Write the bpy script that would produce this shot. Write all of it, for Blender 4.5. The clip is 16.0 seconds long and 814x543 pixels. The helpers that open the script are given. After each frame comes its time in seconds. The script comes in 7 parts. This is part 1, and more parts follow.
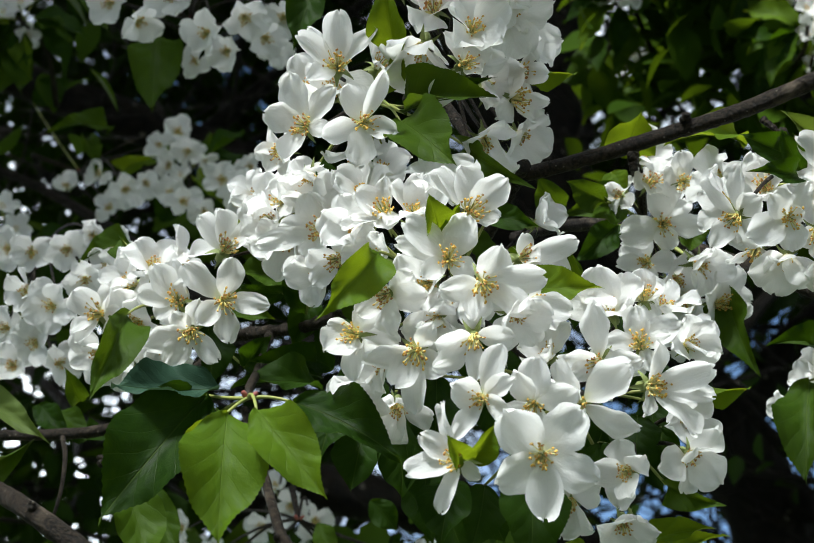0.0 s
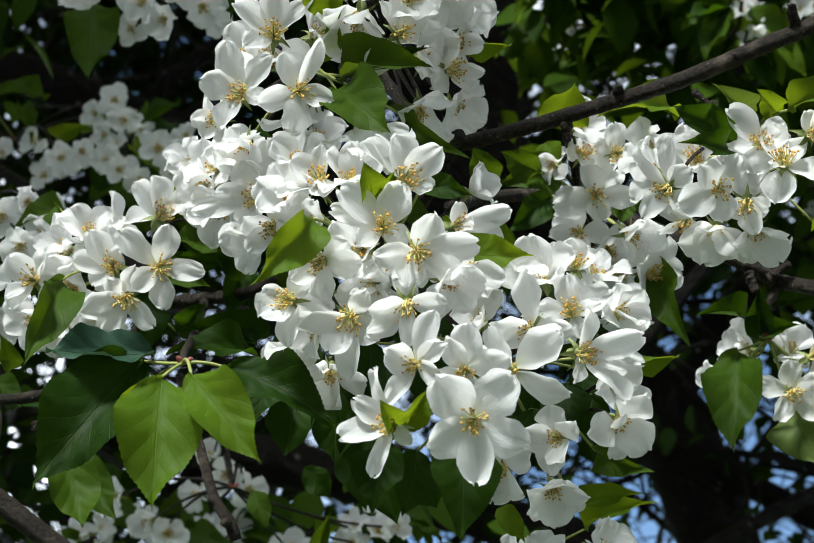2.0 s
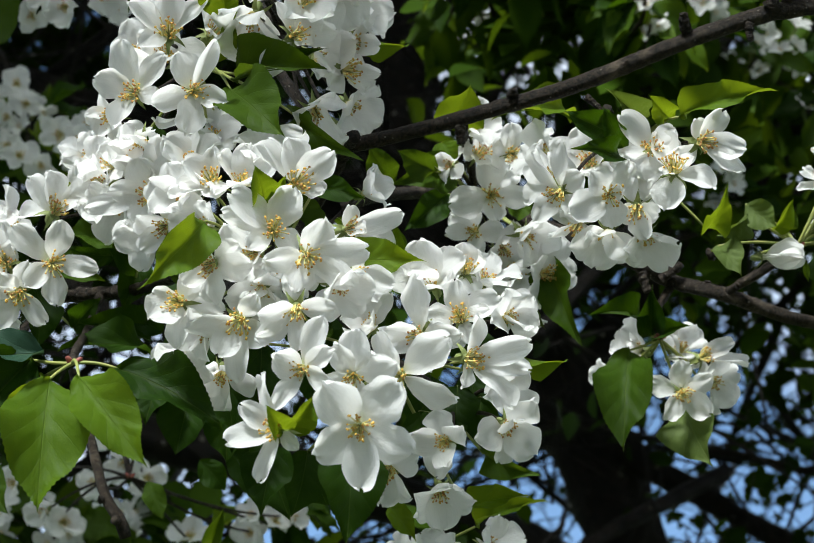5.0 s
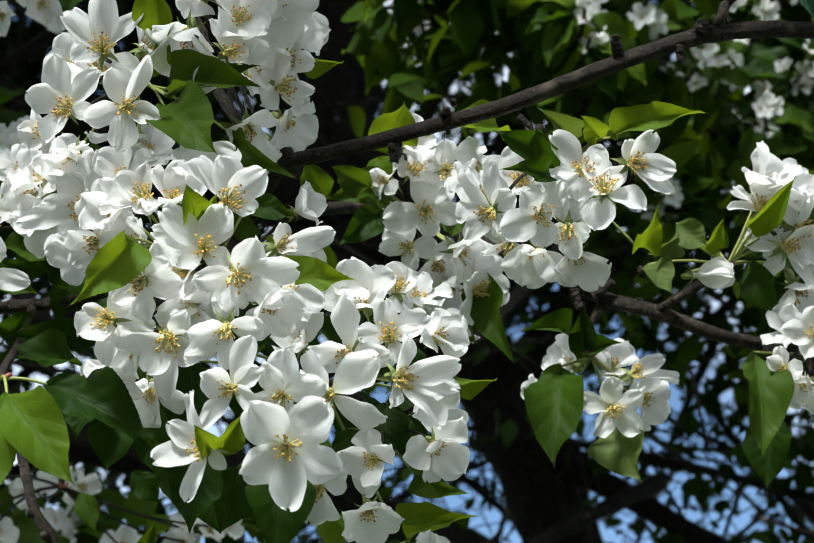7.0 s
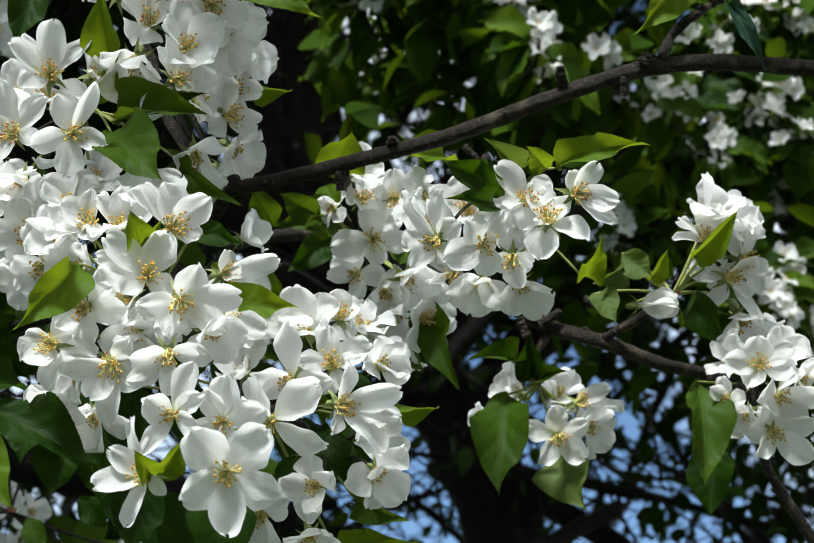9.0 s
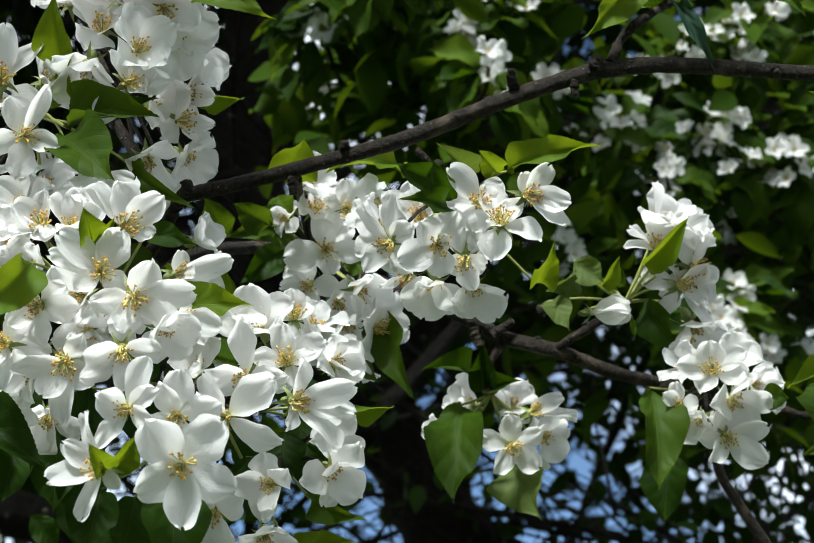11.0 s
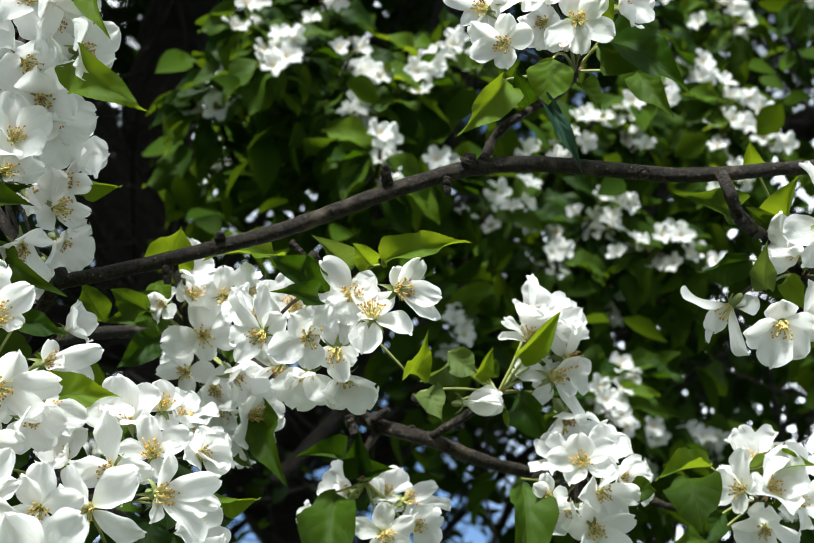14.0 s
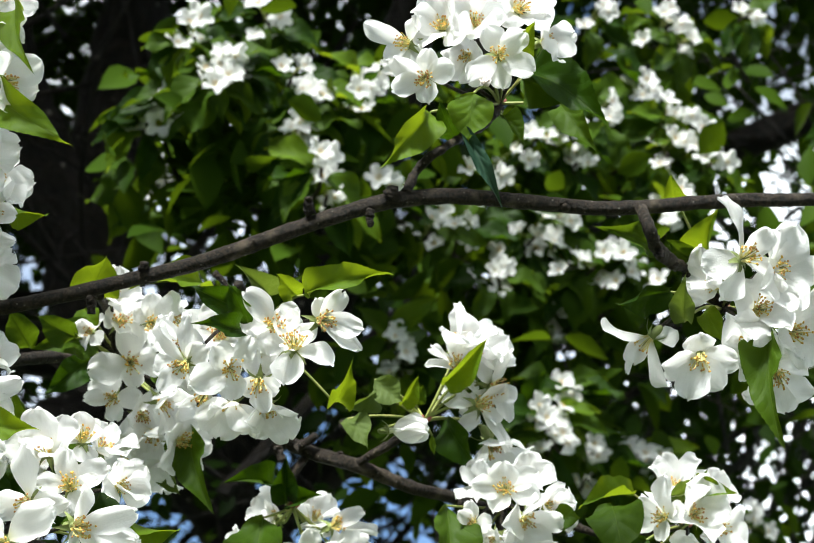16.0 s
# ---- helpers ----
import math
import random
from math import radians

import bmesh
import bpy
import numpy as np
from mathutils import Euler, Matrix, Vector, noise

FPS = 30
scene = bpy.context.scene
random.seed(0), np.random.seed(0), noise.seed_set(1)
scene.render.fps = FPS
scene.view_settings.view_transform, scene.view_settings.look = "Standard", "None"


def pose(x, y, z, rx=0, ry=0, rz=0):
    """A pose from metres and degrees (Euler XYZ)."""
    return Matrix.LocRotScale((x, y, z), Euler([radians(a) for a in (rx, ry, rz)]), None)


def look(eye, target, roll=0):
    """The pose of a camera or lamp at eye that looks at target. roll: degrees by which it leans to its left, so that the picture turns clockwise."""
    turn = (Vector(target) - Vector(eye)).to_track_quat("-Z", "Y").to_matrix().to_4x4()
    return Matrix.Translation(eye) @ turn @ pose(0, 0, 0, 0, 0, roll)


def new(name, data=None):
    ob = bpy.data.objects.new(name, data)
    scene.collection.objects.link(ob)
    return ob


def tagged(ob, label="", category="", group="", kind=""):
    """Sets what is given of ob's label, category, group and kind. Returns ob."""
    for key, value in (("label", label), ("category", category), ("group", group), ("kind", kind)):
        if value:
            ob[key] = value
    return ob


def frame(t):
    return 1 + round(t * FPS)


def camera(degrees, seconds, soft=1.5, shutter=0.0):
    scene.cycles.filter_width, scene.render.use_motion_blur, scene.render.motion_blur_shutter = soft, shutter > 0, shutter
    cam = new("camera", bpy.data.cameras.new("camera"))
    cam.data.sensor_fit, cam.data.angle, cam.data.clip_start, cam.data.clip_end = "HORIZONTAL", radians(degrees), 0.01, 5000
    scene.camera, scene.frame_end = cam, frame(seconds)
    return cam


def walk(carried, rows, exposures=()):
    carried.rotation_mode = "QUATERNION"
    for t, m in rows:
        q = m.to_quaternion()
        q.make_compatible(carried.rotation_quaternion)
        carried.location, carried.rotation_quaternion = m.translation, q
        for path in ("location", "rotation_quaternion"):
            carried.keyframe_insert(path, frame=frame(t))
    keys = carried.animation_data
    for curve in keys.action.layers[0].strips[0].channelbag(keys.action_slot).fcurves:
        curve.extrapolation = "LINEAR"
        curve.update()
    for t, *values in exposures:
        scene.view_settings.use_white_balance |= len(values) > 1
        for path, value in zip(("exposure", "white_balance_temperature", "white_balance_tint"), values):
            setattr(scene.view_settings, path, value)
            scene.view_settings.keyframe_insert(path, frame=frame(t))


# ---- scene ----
cam = camera(25, 16.0, soft=0.8)
PATH = [
    (0, pose(0.0268, 0.0072, 1.5926, 101.057, -0.381, 1.658)),
    (0.5, pose(0.0258, 0.0025, 1.5891, 100.908, -0.461, 1.147)),
    (1, pose(0.0277, 0.0029, 1.5815, 101.095, -0.655, 0.688)),
    (1.5, pose(0.0316, 0.0010, 1.5889, 100.420, -0.533, 0.345)),
    (2, pose(0.0282, -0.0005, 1.5881, 100.245, -0.424, -0.356)),
    (2.5, pose(0.0300, 0.0001, 1.5824, 100.398, -0.497, -0.839)),
    (3, pose(0.0251, -0.0020, 1.5852, 100.112, -0.375, -1.653)),
    (3.5, pose(0.0296, -0.0015, 1.5864, 99.996, -0.405, -1.939)),
    (4, pose(0.0342, -0.0034, 1.5929, 99.619, -0.546, -2.264)),
    (6.5, pose(0.0432, -0.0122, 1.6060, 99.479, -0.772, -4.517)),
    (7, pose(0.0450, -0.0135, 1.6089, 99.576, -0.892, -4.947)),
    (7.5, pose(0.0437, -0.0128, 1.6093, 99.811, -0.892, -5.467)),
    (8, pose(0.0430, -0.0117, 1.6073, 100.182, -0.838, -5.894)),
    (8.5, pose(0.0456, -0.0139, 1.6083, 100.354, -0.937, -6.187)),
    (9, pose(0.0541, -0.0208, 1.6086, 100.432, -1.148, -6.166)),
    (11.5, pose(0.0521, -0.0130, 1.5756, 102.804, -0.187, -8.417)),
    (12, pose(0.0470, -0.0029, 1.5746, 103.438, -0.102, -9.321)),
    (12.5, pose(0.0496, -0.0079, 1.5775, 103.786, -0.261, -9.857)),
    (13, pose(0.0563, -0.0173, 1.5842, 103.873, -0.374, -10.112)),
    (13.5, pose(0.0570, -0.0226, 1.5899, 104.047, -0.649, -10.730)),
    (14, pose(0.0694, -0.0344, 1.5924, 104.241, -0.760, -10.682)),
    (14.5, pose(0.0767, -0.0451, 1.5975, 104.216, -0.732, -10.830)),
    (15, pose(0.0779, -0.0449, 1.5994, 104.420, -0.869, -11.379)),
    (15.5, pose(0.0708, -0.0373, 1.5883, 104.850, -0.353, -11.938)),
    (16, pose(0.0877, -0.0497, 1.6055, 104.382, -0.714, -11.948)),
]
EXPOSURES = [(0.0, 0.58, 6180, 4), (9.0, 0.57, 6180, 4), (12.0, 0.72, 6200, 4), (14.0, 1.01, 6230, 4), (15.0, 1.15, 6280, 4), (16.0, 1.18, 6330, 4)]
walk(cam, PATH, EXPOSURES)
# a long lens close to the blossom, with a shallow depth of focus
cam.data.dof.use_dof = True
cam.data.dof.focus_distance = 0.94
cam.data.dof.aperture_fstop = 22.0

# ---- sky, sun, exposure ----
SUN_UP, SUN_TURN = radians(63), radians(222)     # height over the horizon; compass turn from +y, clockwise
world = bpy.data.worlds.new("sky")
scene.world = world
world.use_nodes = True
wn, wl = world.node_tree.nodes, world.node_tree.links
sky = wn.new("ShaderNodeTexSky")
sky.sky_type = "NISHITA"
sky.sun_disc = False
sky.sun_elevation, sky.sun_rotation = SUN_UP, SUN_TURN
sky.air_density, sky.dust_density, sky.ozone_density = 1.0, 0.15, 3.0
# the clear sky keeps its deep blue far down
raised = wn.new("ShaderNodeVectorMath")
raised.inputs[1].default_value = (0, 0, 0.30)
deep = wn.new("ShaderNodeVectorMath")
deep.operation = "NORMALIZE"
wl.new(raised.outputs[0], deep.inputs[0])
wl.new(deep.outputs[0], sky.inputs["Vector"])
cloud = wn.new("ShaderNodeTexNoise")
cloud.inputs["Scale"].default_value, cloud.inputs["Detail"].default_value = 3.2, 6
ramp = wn.new("ShaderNodeValToRGB")
ramp.color_ramp.elements[0].position, ramp.color_ramp.elements[1].position = 0.40, 0.57
coord = wn.new("ShaderNodeTexCoord")
wl.new(coord.outputs["Generated"], raised.inputs[0])
wl.new(coord.outputs["Generated"], cloud.inputs["Vector"])
wl.new(cloud.outputs["Fac"], ramp.inputs["Fac"])
mixw = wn.new("ShaderNodeMix")
mixw.data_type = "RGBA"
mixw.inputs["B"].default_value = (20.0, 20.5, 21.3, 1)
# broken cloud overhead that thins out towards the horizon
upward = wn.new("ShaderNodeSeparateXYZ")
wl.new(coord.outputs["Generated"], upward.inputs[0])
thin = wn.new("ShaderNodeMapRange")
thin.inputs["From Min"].default_value, thin.inputs["From Max"].default_value = 0.20, 0.40
aside = wn.new("ShaderNodeMath")
aside.operation = "SUBTRACT"
aside.inputs[1].default_value = 0.14
wl.new(upward.outputs["X"], aside.inputs[0])
far_out = wn.new("ShaderNodeMath")
far_out.operation = "ABSOLUTE"
wl.new(aside.outputs[0], far_out.inputs[0])
height = wn.new("ShaderNodeMath")
height.operation = "MULTIPLY_ADD"
height.inputs[1].default_value = 1.05
wl.new(far_out.outputs[0], height.inputs[0])
wl.new(upward.outputs["Z"], height.inputs[2])
wl.new(height.outputs[0], thin.inputs["Value"])
share = wn.new("ShaderNodeMath")
share.operation = "MULTIPLY"
wl.new(ramp.outputs["Color"], share.inputs[0])
wl.new(thin.outputs["Result"], share.inputs[1])
wl.new(share.outputs[0], mixw.inputs["Factor"])
wl.new(sky.outputs["Color"], mixw.inputs["A"])
# the air brightens towards the horizon all round
haze = wn.new("ShaderNodeMapRange")
haze.inputs["From Min"].default_value, haze.inputs["From Max"].default_value = 0.0, 0.36
haze.inputs["To Min"].default_value, haze.inputs["To Max"].default_value = 2.6, 1.0
wl.new(upward.outputs["Z"], haze.inputs["Value"])
lifted = wn.new("ShaderNodeVectorMath")
lifted.operation = "SCALE"
wl.new(mixw.outputs["Result"], lifted.inputs[0])
wl.new(haze.outputs["Result"], lifted.inputs["Scale"])
wl.new(lifted.outputs[0], wn["Background"].inputs["Color"])
wn["Background"].inputs["Strength"].default_value = 0.050

sun = new("sun", bpy.data.lights.new("sun", "SUN"))
sun.data.energy, sun.data.angle, sun.data.color = 5.0, radians(12), (1.0, 0.975, 0.935)
sun.matrix_world = look((0, 0, 0), (-math.sin(SUN_TURN) * math.cos(SUN_UP), -math.cos(SUN_TURN) * math.cos(SUN_UP), -math.sin(SUN_UP)))



# ---- materials ----
def material(name, rough=0.6):
    m = bpy.data.materials.new(name)
    m.use_nodes = True
    n, l = m.node_tree.nodes, m.node_tree.links
    b = n["Principled BSDF"]
    b.inputs["Roughness"].default_value = rough
    return m, n, l, b


def mix_colour(n, l, fac, a, b):
    x = n.new("ShaderNodeMix")
    x.data_type = "RGBA"
    for key, v in (("Factor", fac), ("A", a), ("B", b)):
        if isinstance(v, (tuple, float, int)):
            x.inputs[key].default_value = (*v, 1) if isinstance(v, tuple) else v
        else:
            l.new(v, x.inputs[key])
    return x.outputs["Result"]


def maths(n, l, op, *args):
    x = n.new("ShaderNodeMath")
    x.operation = op
    for k, v in enumerate(args):
        if isinstance(v, (int, float)):
            x.inputs[k].default_value = v
        else:
            l.new(v, x.inputs[k])
    return x.outputs[0]


def noise_of(n, l, scale, detail=3, vec=None, rough=0.55):
    x = n.new("ShaderNodeTexNoise")
    x.inputs["Scale"].default_value, x.inputs["Detail"].default_value, x.inputs["Roughness"].default_value = scale, detail, rough
    if vec is None:
        vec = n.new("ShaderNodeTexCoord").outputs["Object"]
    l.new(vec, x.inputs["Vector"])
    return x.outputs["Fac"]


def ramp_of(n, l, fac, lo, hi):
    x = n.new("ShaderNodeMapRange")
    x.inputs["From Min"].default_value, x.inputs["From Max"].default_value = lo, hi
    l.new(fac, x.inputs["Value"])
    return x.outputs["Result"]


def bump_of(n, l, height, strength, distance=0.001):
    x = n.new("ShaderNodeBump")
    x.inputs["Strength"].default_value, x.inputs["Distance"].default_value = strength, distance
    l.new(height, x.inputs["Height"])
    return x.outputs["Normal"]


def see_through(m, n, l, b, colour, share):
    """Lets light through a thin blade."""
    t = n.new("ShaderNodeBsdfTranslucent")
    if isinstance(colour, tuple):
        t.inputs["Color"].default_value = (*colour, 1)
    else:
        l.new(colour, t.inputs["Color"])
    x = n.new("ShaderNodeMixShader")
    x.inputs["Fac"].default_value = share
    l.new(b.outputs[0], x.inputs[1])
    l.new(t.outputs[0], x.inputs[2])
    l.new(x.outputs[0], n["Material Output"].inputs["Surface"])


def leaf_material(name, dark, light, glow, veins=True, island=False, share=0.32):
    m, n, l, b = material(name, 0.42 if veins else 0.6)
    b.inputs["Specular IOR Level"].default_value = 0.11 if veins else 0.04
    if island:
        rnd = n.new("ShaderNodeNewGeometry").outputs["Random Per Island"]
    else:
        rnd = n.new("ShaderNodeObjectInfo").outputs["Random"]
    col = mix_colour(n, l, rnd, dark, light)
    if veins:
        uv = n.new("ShaderNodeUVMap")
        uv.uv_map = "blade"
        sep = n.new("ShaderNodeSeparateXYZ")
        l.new(uv.outputs[0], sep.inputs[0])
        across = maths(n, l, "ABSOLUTE", maths(n, l, "SUBTRACT", sep.outputs[1], 0.5))
        wob = noise_of(n, l, 9.0, 2, uv.outputs[0])
        run = maths(n, l, "SUBTRACT", maths(n, l, "MULTIPLY", sep.outputs[0], 5.4), maths(n, l, "MULTIPLY", maths(n, l, "POWER", across, 0.75), 3.9))
        run = maths(n, l, "ADD", run, maths(n, l, "MULTIPLY", wob, 0.24))
        side = maths(n, l, "ABSOLUTE", maths(n, l, "SUBTRACT", maths(n, l, "FRACT", run), 0.5))
        vein = ramp_of(n, l, side, 0.035, 0.0)
        mid = ramp_of(n, l, across, 0.011, 0.003)
        allv = maths(n, l, "MAXIMUM", maths(n, l, "MULTIPLY", vein, 0.30), mid)
        mott = noise_of(n, l, 14.0, 4, uv.outputs[0])
        net = noise_of(n, l, 60.0, 3, uv.outputs[0])
        col = mix_colour(n, l, ramp_of(n, l, mott, 0.35, 0.75), col, mix_colour(n, l, 0.8, col, light))
        col = mix_colour(n, l, maths(n, l, "MULTIPLY", allv, 0.30), col, mix_colour(n, l, 0.45, col, (0.24, 0.32, 0.07)))
        h = maths(n, l, "ADD", maths(n, l, "MULTIPLY", allv, -0.9), maths(n, l, "ADD", maths(n, l, "MULTIPLY", net, 0.5), maths(n, l, "MULTIPLY", side, 0.9)))
        l.new(bump_of(n, l, h, 0.55, 0.0010), b.inputs["Normal"])
        l.new(ramp_of(n, l, mott, -0.5, 1.5), b.inputs["Roughness"])
    l.new(col, b.inputs["Base Color"])
    see_through(m, n, l, b, mix_colour(n, l, 0.72, col, glow), share)
    return m


# dark green leaf; the shade among the blossom is put into its colour too
LEAF_DARK = leaf_material("dark_leaf_with_shade", (0.0066, 0.0215, 0.0008), (0.0165, 0.0420, 0.0014), (0.070, 0.145, 0.002))
LEAF_MID = leaf_material("green_leaf", (0.022, 0.050, 0.0025), (0.043, 0.082, 0.005), (0.14, 0.215, 0.005))
LEAF_FRESH = leaf_material("fresh_leaf", (0.047, 0.098, 0.004), (0.080, 0.137, 0.007), (0.33, 0.43, 0.009), share=0.38)
LEAF_PALE = leaf_material("pale_leaf_underside", (0.068, 0.104, 0.026), (0.10, 0.138, 0.036), (0.17, 0.24, 0.015))
# bluish leaf tone, which also paints the sheen on one upper side
LEAF_BLUE = leaf_material("bluish_leaf", (0.018, 0.048, 0.030), (0.030, 0.066, 0.040), (0.07, 0.13, 0.05), share=0.2)
# near-black foliage green: the shade inside the crown is put into this colour
LEAF_SHADED = leaf_material("foliage", (0.0028, 0.0082, 0.0008), (0.013, 0.030, 0.0025), (0.056, 0.108, 0.002), veins=False, island=True, share=0.22)

# lighter copy of the foliage green, with sunlight painted into it
LEAF_SUNLIT = leaf_material("sunlit_foliage", (0.0115, 0.029, 0.002), (0.041, 0.079, 0.005), (0.145, 0.225, 0.005), veins=False, island=True, share=0.28)


def petal_material():
    m, n, l, b = material("petal", 0.55)
    b.inputs["Specular IOR Level"].default_value = 0.25
    uv = n.new("ShaderNodeUVMap")
    uv.uv_map = "blade"
    sep = n.new("ShaderNodeSeparateXYZ")
    l.new(uv.outputs[0], sep.inputs[0])
    along = n.new("ShaderNodeMapping")
    along.inputs["Scale"].default_value = (2.0, 20.0, 1.0)
    l.new(uv.outputs[0], along.inputs["Vector"])
    streak = noise_of(n, l, 1.6, 4, along.outputs[0])
    soft = noise_of(n, l, 5.0, 3, uv.outputs[0])
    rnd = n.new("ShaderNodeObjectInfo").outputs["Random"]
    base = mix_colour(n, l, rnd, (0.893, 0.887, 0.875), (0.922, 0.916, 0.908))
    base = mix_colour(n, l, ramp_of(n, l, sep.outputs[0], 0.24, 0.02), base, (0.66, 0.64, 0.26))
    base = mix_colour(n, l, ramp_of(n, l, soft, 0.55, 0.9), base, (0.82, 0.81, 0.785))
    base = mix_colour(n, l, maths(n, l, "MULTIPLY", ramp_of(n, l, streak, 0.48, 0.68), 0.75), base, (0.79, 0.79, 0.765))
    fleck = noise_of(n, l, 26.0, 2, uv.outputs[0])
    base = mix_colour(n, l, maths(n, l, "MULTIPLY", ramp_of(n, l, fleck, 0.74, 0.80), 0.45), base, (0.52, 0.38, 0.20))
    l.new(base, b.inputs["Base Color"])
    crump = noise_of(n, l, 11.0, 4, uv.outputs[0])
    h = maths(n, l, "ADD", maths(n, l, "ADD", streak, crump), maths(n, l, "MULTIPLY", soft, 1.4))
    l.new(bump_of(n, l, h, 0.5, 0.0012), b.inputs["Normal"])
    see_through(m, n, l, b, (0.957, 0.95, 0.93), 0.52)
    return m


PETAL = petal_material()


def plain(name, a, b_, scale, rough=0.6, bump=0.0, dist=0.0008):
    m, n, l, b = material(name, rough)
    f = noise_of(n, l, scale, 4)
    l.new(mix_colour(n, l, ramp_of(n, l, f, 0.3, 0.7), a, b_), b.inputs["Base Color"])
    if bump:
        l.new(bump_of(n, l, f, bump, dist), b.inputs["Normal"])
    return m


FILAMENT = plain("filament", (0.66, 0.56, 0.16), (0.78, 0.72, 0.34), 300)
ANTHER = plain("anther", (0.50, 0.25, 0.03), (0.74, 0.50, 0.10), 160, 0.7)
ANTHER_OLD = plain("spent_anther", (0.30, 0.11, 0.035), (0.55, 0.30, 0.09), 160, 0.7)
CALYX = plain("calyx", (0.14, 0.20, 0.05), (0.26, 0.28, 0.09), 250, 0.6, 0.3)
STALK = plain("stalk", (0.17, 0.22, 0.04), (0.30, 0.30, 0.08), 90, 0.55, 0.2)
RED_STALK = plain("reddish_scale", (0.20, 0.035, 0.04), (0.34, 0.12, 0.08), 200, 0.6)
BUD_PINK = plain("bud_petal", (0.80, 0.62, 0.58), (0.85, 0.80, 0.74), 90, 0.5)


def bark_material(name, dark, light, lichen, scale):
    m, n, l, b = material(name, 0.55)
    b.inputs["Specular IOR Level"].default_value = 0.2
    co = n.new("ShaderNodeTexCoord").outputs["Object"]
    big, fine = noise_of(n, l, 28 * scale, 5, co), noise_of(n, l, 190 * scale, 6, co, 0.7)
    cell = n.new("ShaderNodeTexVoronoi")
    cell.inputs["Scale"].default_value = 75 * scale
    l.new(co, cell.inputs["Vector"])
    col = mix_colour(n, l, ramp_of(n, l, fine, 0.42, 0.66), dark, light)
    col = mix_colour(n, l, maths(n, l, "MULTIPLY", ramp_of(n, l, big, 0.56, 0.72), 0.5), col, lichen)
    pore = ramp_of(n, l, cell.outputs["Distance"], 0.13, 0.07)
    col = mix_colour(n, l, maths(n, l, "MULTIPLY", pore, 0.6), col, (0.26, 0.235, 0.20))
    l.new(col, b.inputs["Base Color"])
    h = maths(n, l, "ADD", maths(n, l, "ADD", fine, maths(n, l, "MULTIPLY", big, 1.5)), maths(n, l, "MULTIPLY", pore, 0.35))
    l.new(bump_of(n, l, h, 0.9, 0.0070 / scale), b.inputs["Normal"])
    return m


BARK = bark_material("twig_bark", (0.0045, 0.0030, 0.0018), (0.040, 0.028, 0.017), (0.140, 0.110, 0.078), 2.8)
# bark of trunk and limbs, darkened in colour to hold the tree's inner shade
BARK_SHADED = bark_material("shaded_trunk_bark", (0.0025, 0.0018, 0.0012), (0.015, 0.0105, 0.0065), (0.018, 0.016, 0.007), 0.25)


# ---- building ----
def mesh_of(name, verts, faces, mats, picks=None, uvs=None, smooth=True):
    me = bpy.data.meshes.new(name)
    me.from_pydata([tuple(v) for v in verts], [], faces)
    for m in mats:
        me.materials.append(m)
    if picks is not None:
        me.polygons.foreach_set("material_index", np.array(picks, dtype=np.int32))
    if smooth:
        me.polygons.foreach_set("use_smooth", np.ones(len(faces), dtype=bool))
    if uvs is not None:
        layer = me.uv_layers.new(name="blade")
        order = np.zeros(len(me.loops), dtype=np.int32)
        me.loops.foreach_get("vertex_index", order)
        layer.data.foreach_set("uv", np.array(uvs, dtype=np.float32)[order].ravel())
    me.update()
    return me


def part(name, data, parent, m=None, label=""):
    ob = new(name, data)
    ob.parent = parent
    if m is not None:
        ob.matrix_basis = m
    if label:
        ob["label"] = label
    return ob


def joined(pieces):
    """One list of verts, faces, picks and uvs out of several."""
    V, F, P, U = [], [], [], []
    for v, f, p, u in pieces:
        k = len(V)
        V += [tuple(q) for q in v]
        F += [tuple(i + k for i in q) for q in f]
        P += [p] * len(f) if isinstance(p, int) else list(p)
        U += list(u) if u is not None else [(0, 0.5)] * len(v)
    return V, F, P, U


def tube(points, radii, sides=6, cap=True):
    """Verts and faces of a tube along points."""
    pts = [Vector(p) for p in points]
    V, F = [], []
    side = None
    for i, p in enumerate(pts):
        d = (pts[min(i + 1, len(pts) - 1)] - pts[max(i - 1, 0)]).normalized()
        if side is None:
            side = d.orthogonal().normalized()
        side = (side - d * side.dot(d)).normalized()
        up = d.cross(side)
        r = radii[i] if not isinstance(radii, float) else radii
        for k in range(sides):
            a = 2 * math.pi * k / sides
            V.append(p + side * (math.cos(a) * r) + up * (math.sin(a) * r))
    for i in range(len(pts) - 1):
        for k in range(sides):
            a, b = i * sides + k, i * sides + (k + 1) % sides
            F.append((a, b, b + sides, a + sides))
    if cap:
        F.append(tuple(range(sides))[::-1])
        F.append(tuple((len(pts) - 1) * sides + k for k in range(sides)))
    return V, F


def arc(a, b, bow, steps=6):
    """Points of a curve from a to b that bows by the vector bow."""
    a, b = Vector(a), Vector(b)
    return [a.lerp(b, s) + Vector(bow) * (4 * s * (1 - s)) for s in (k / steps for k in range(steps + 1))]


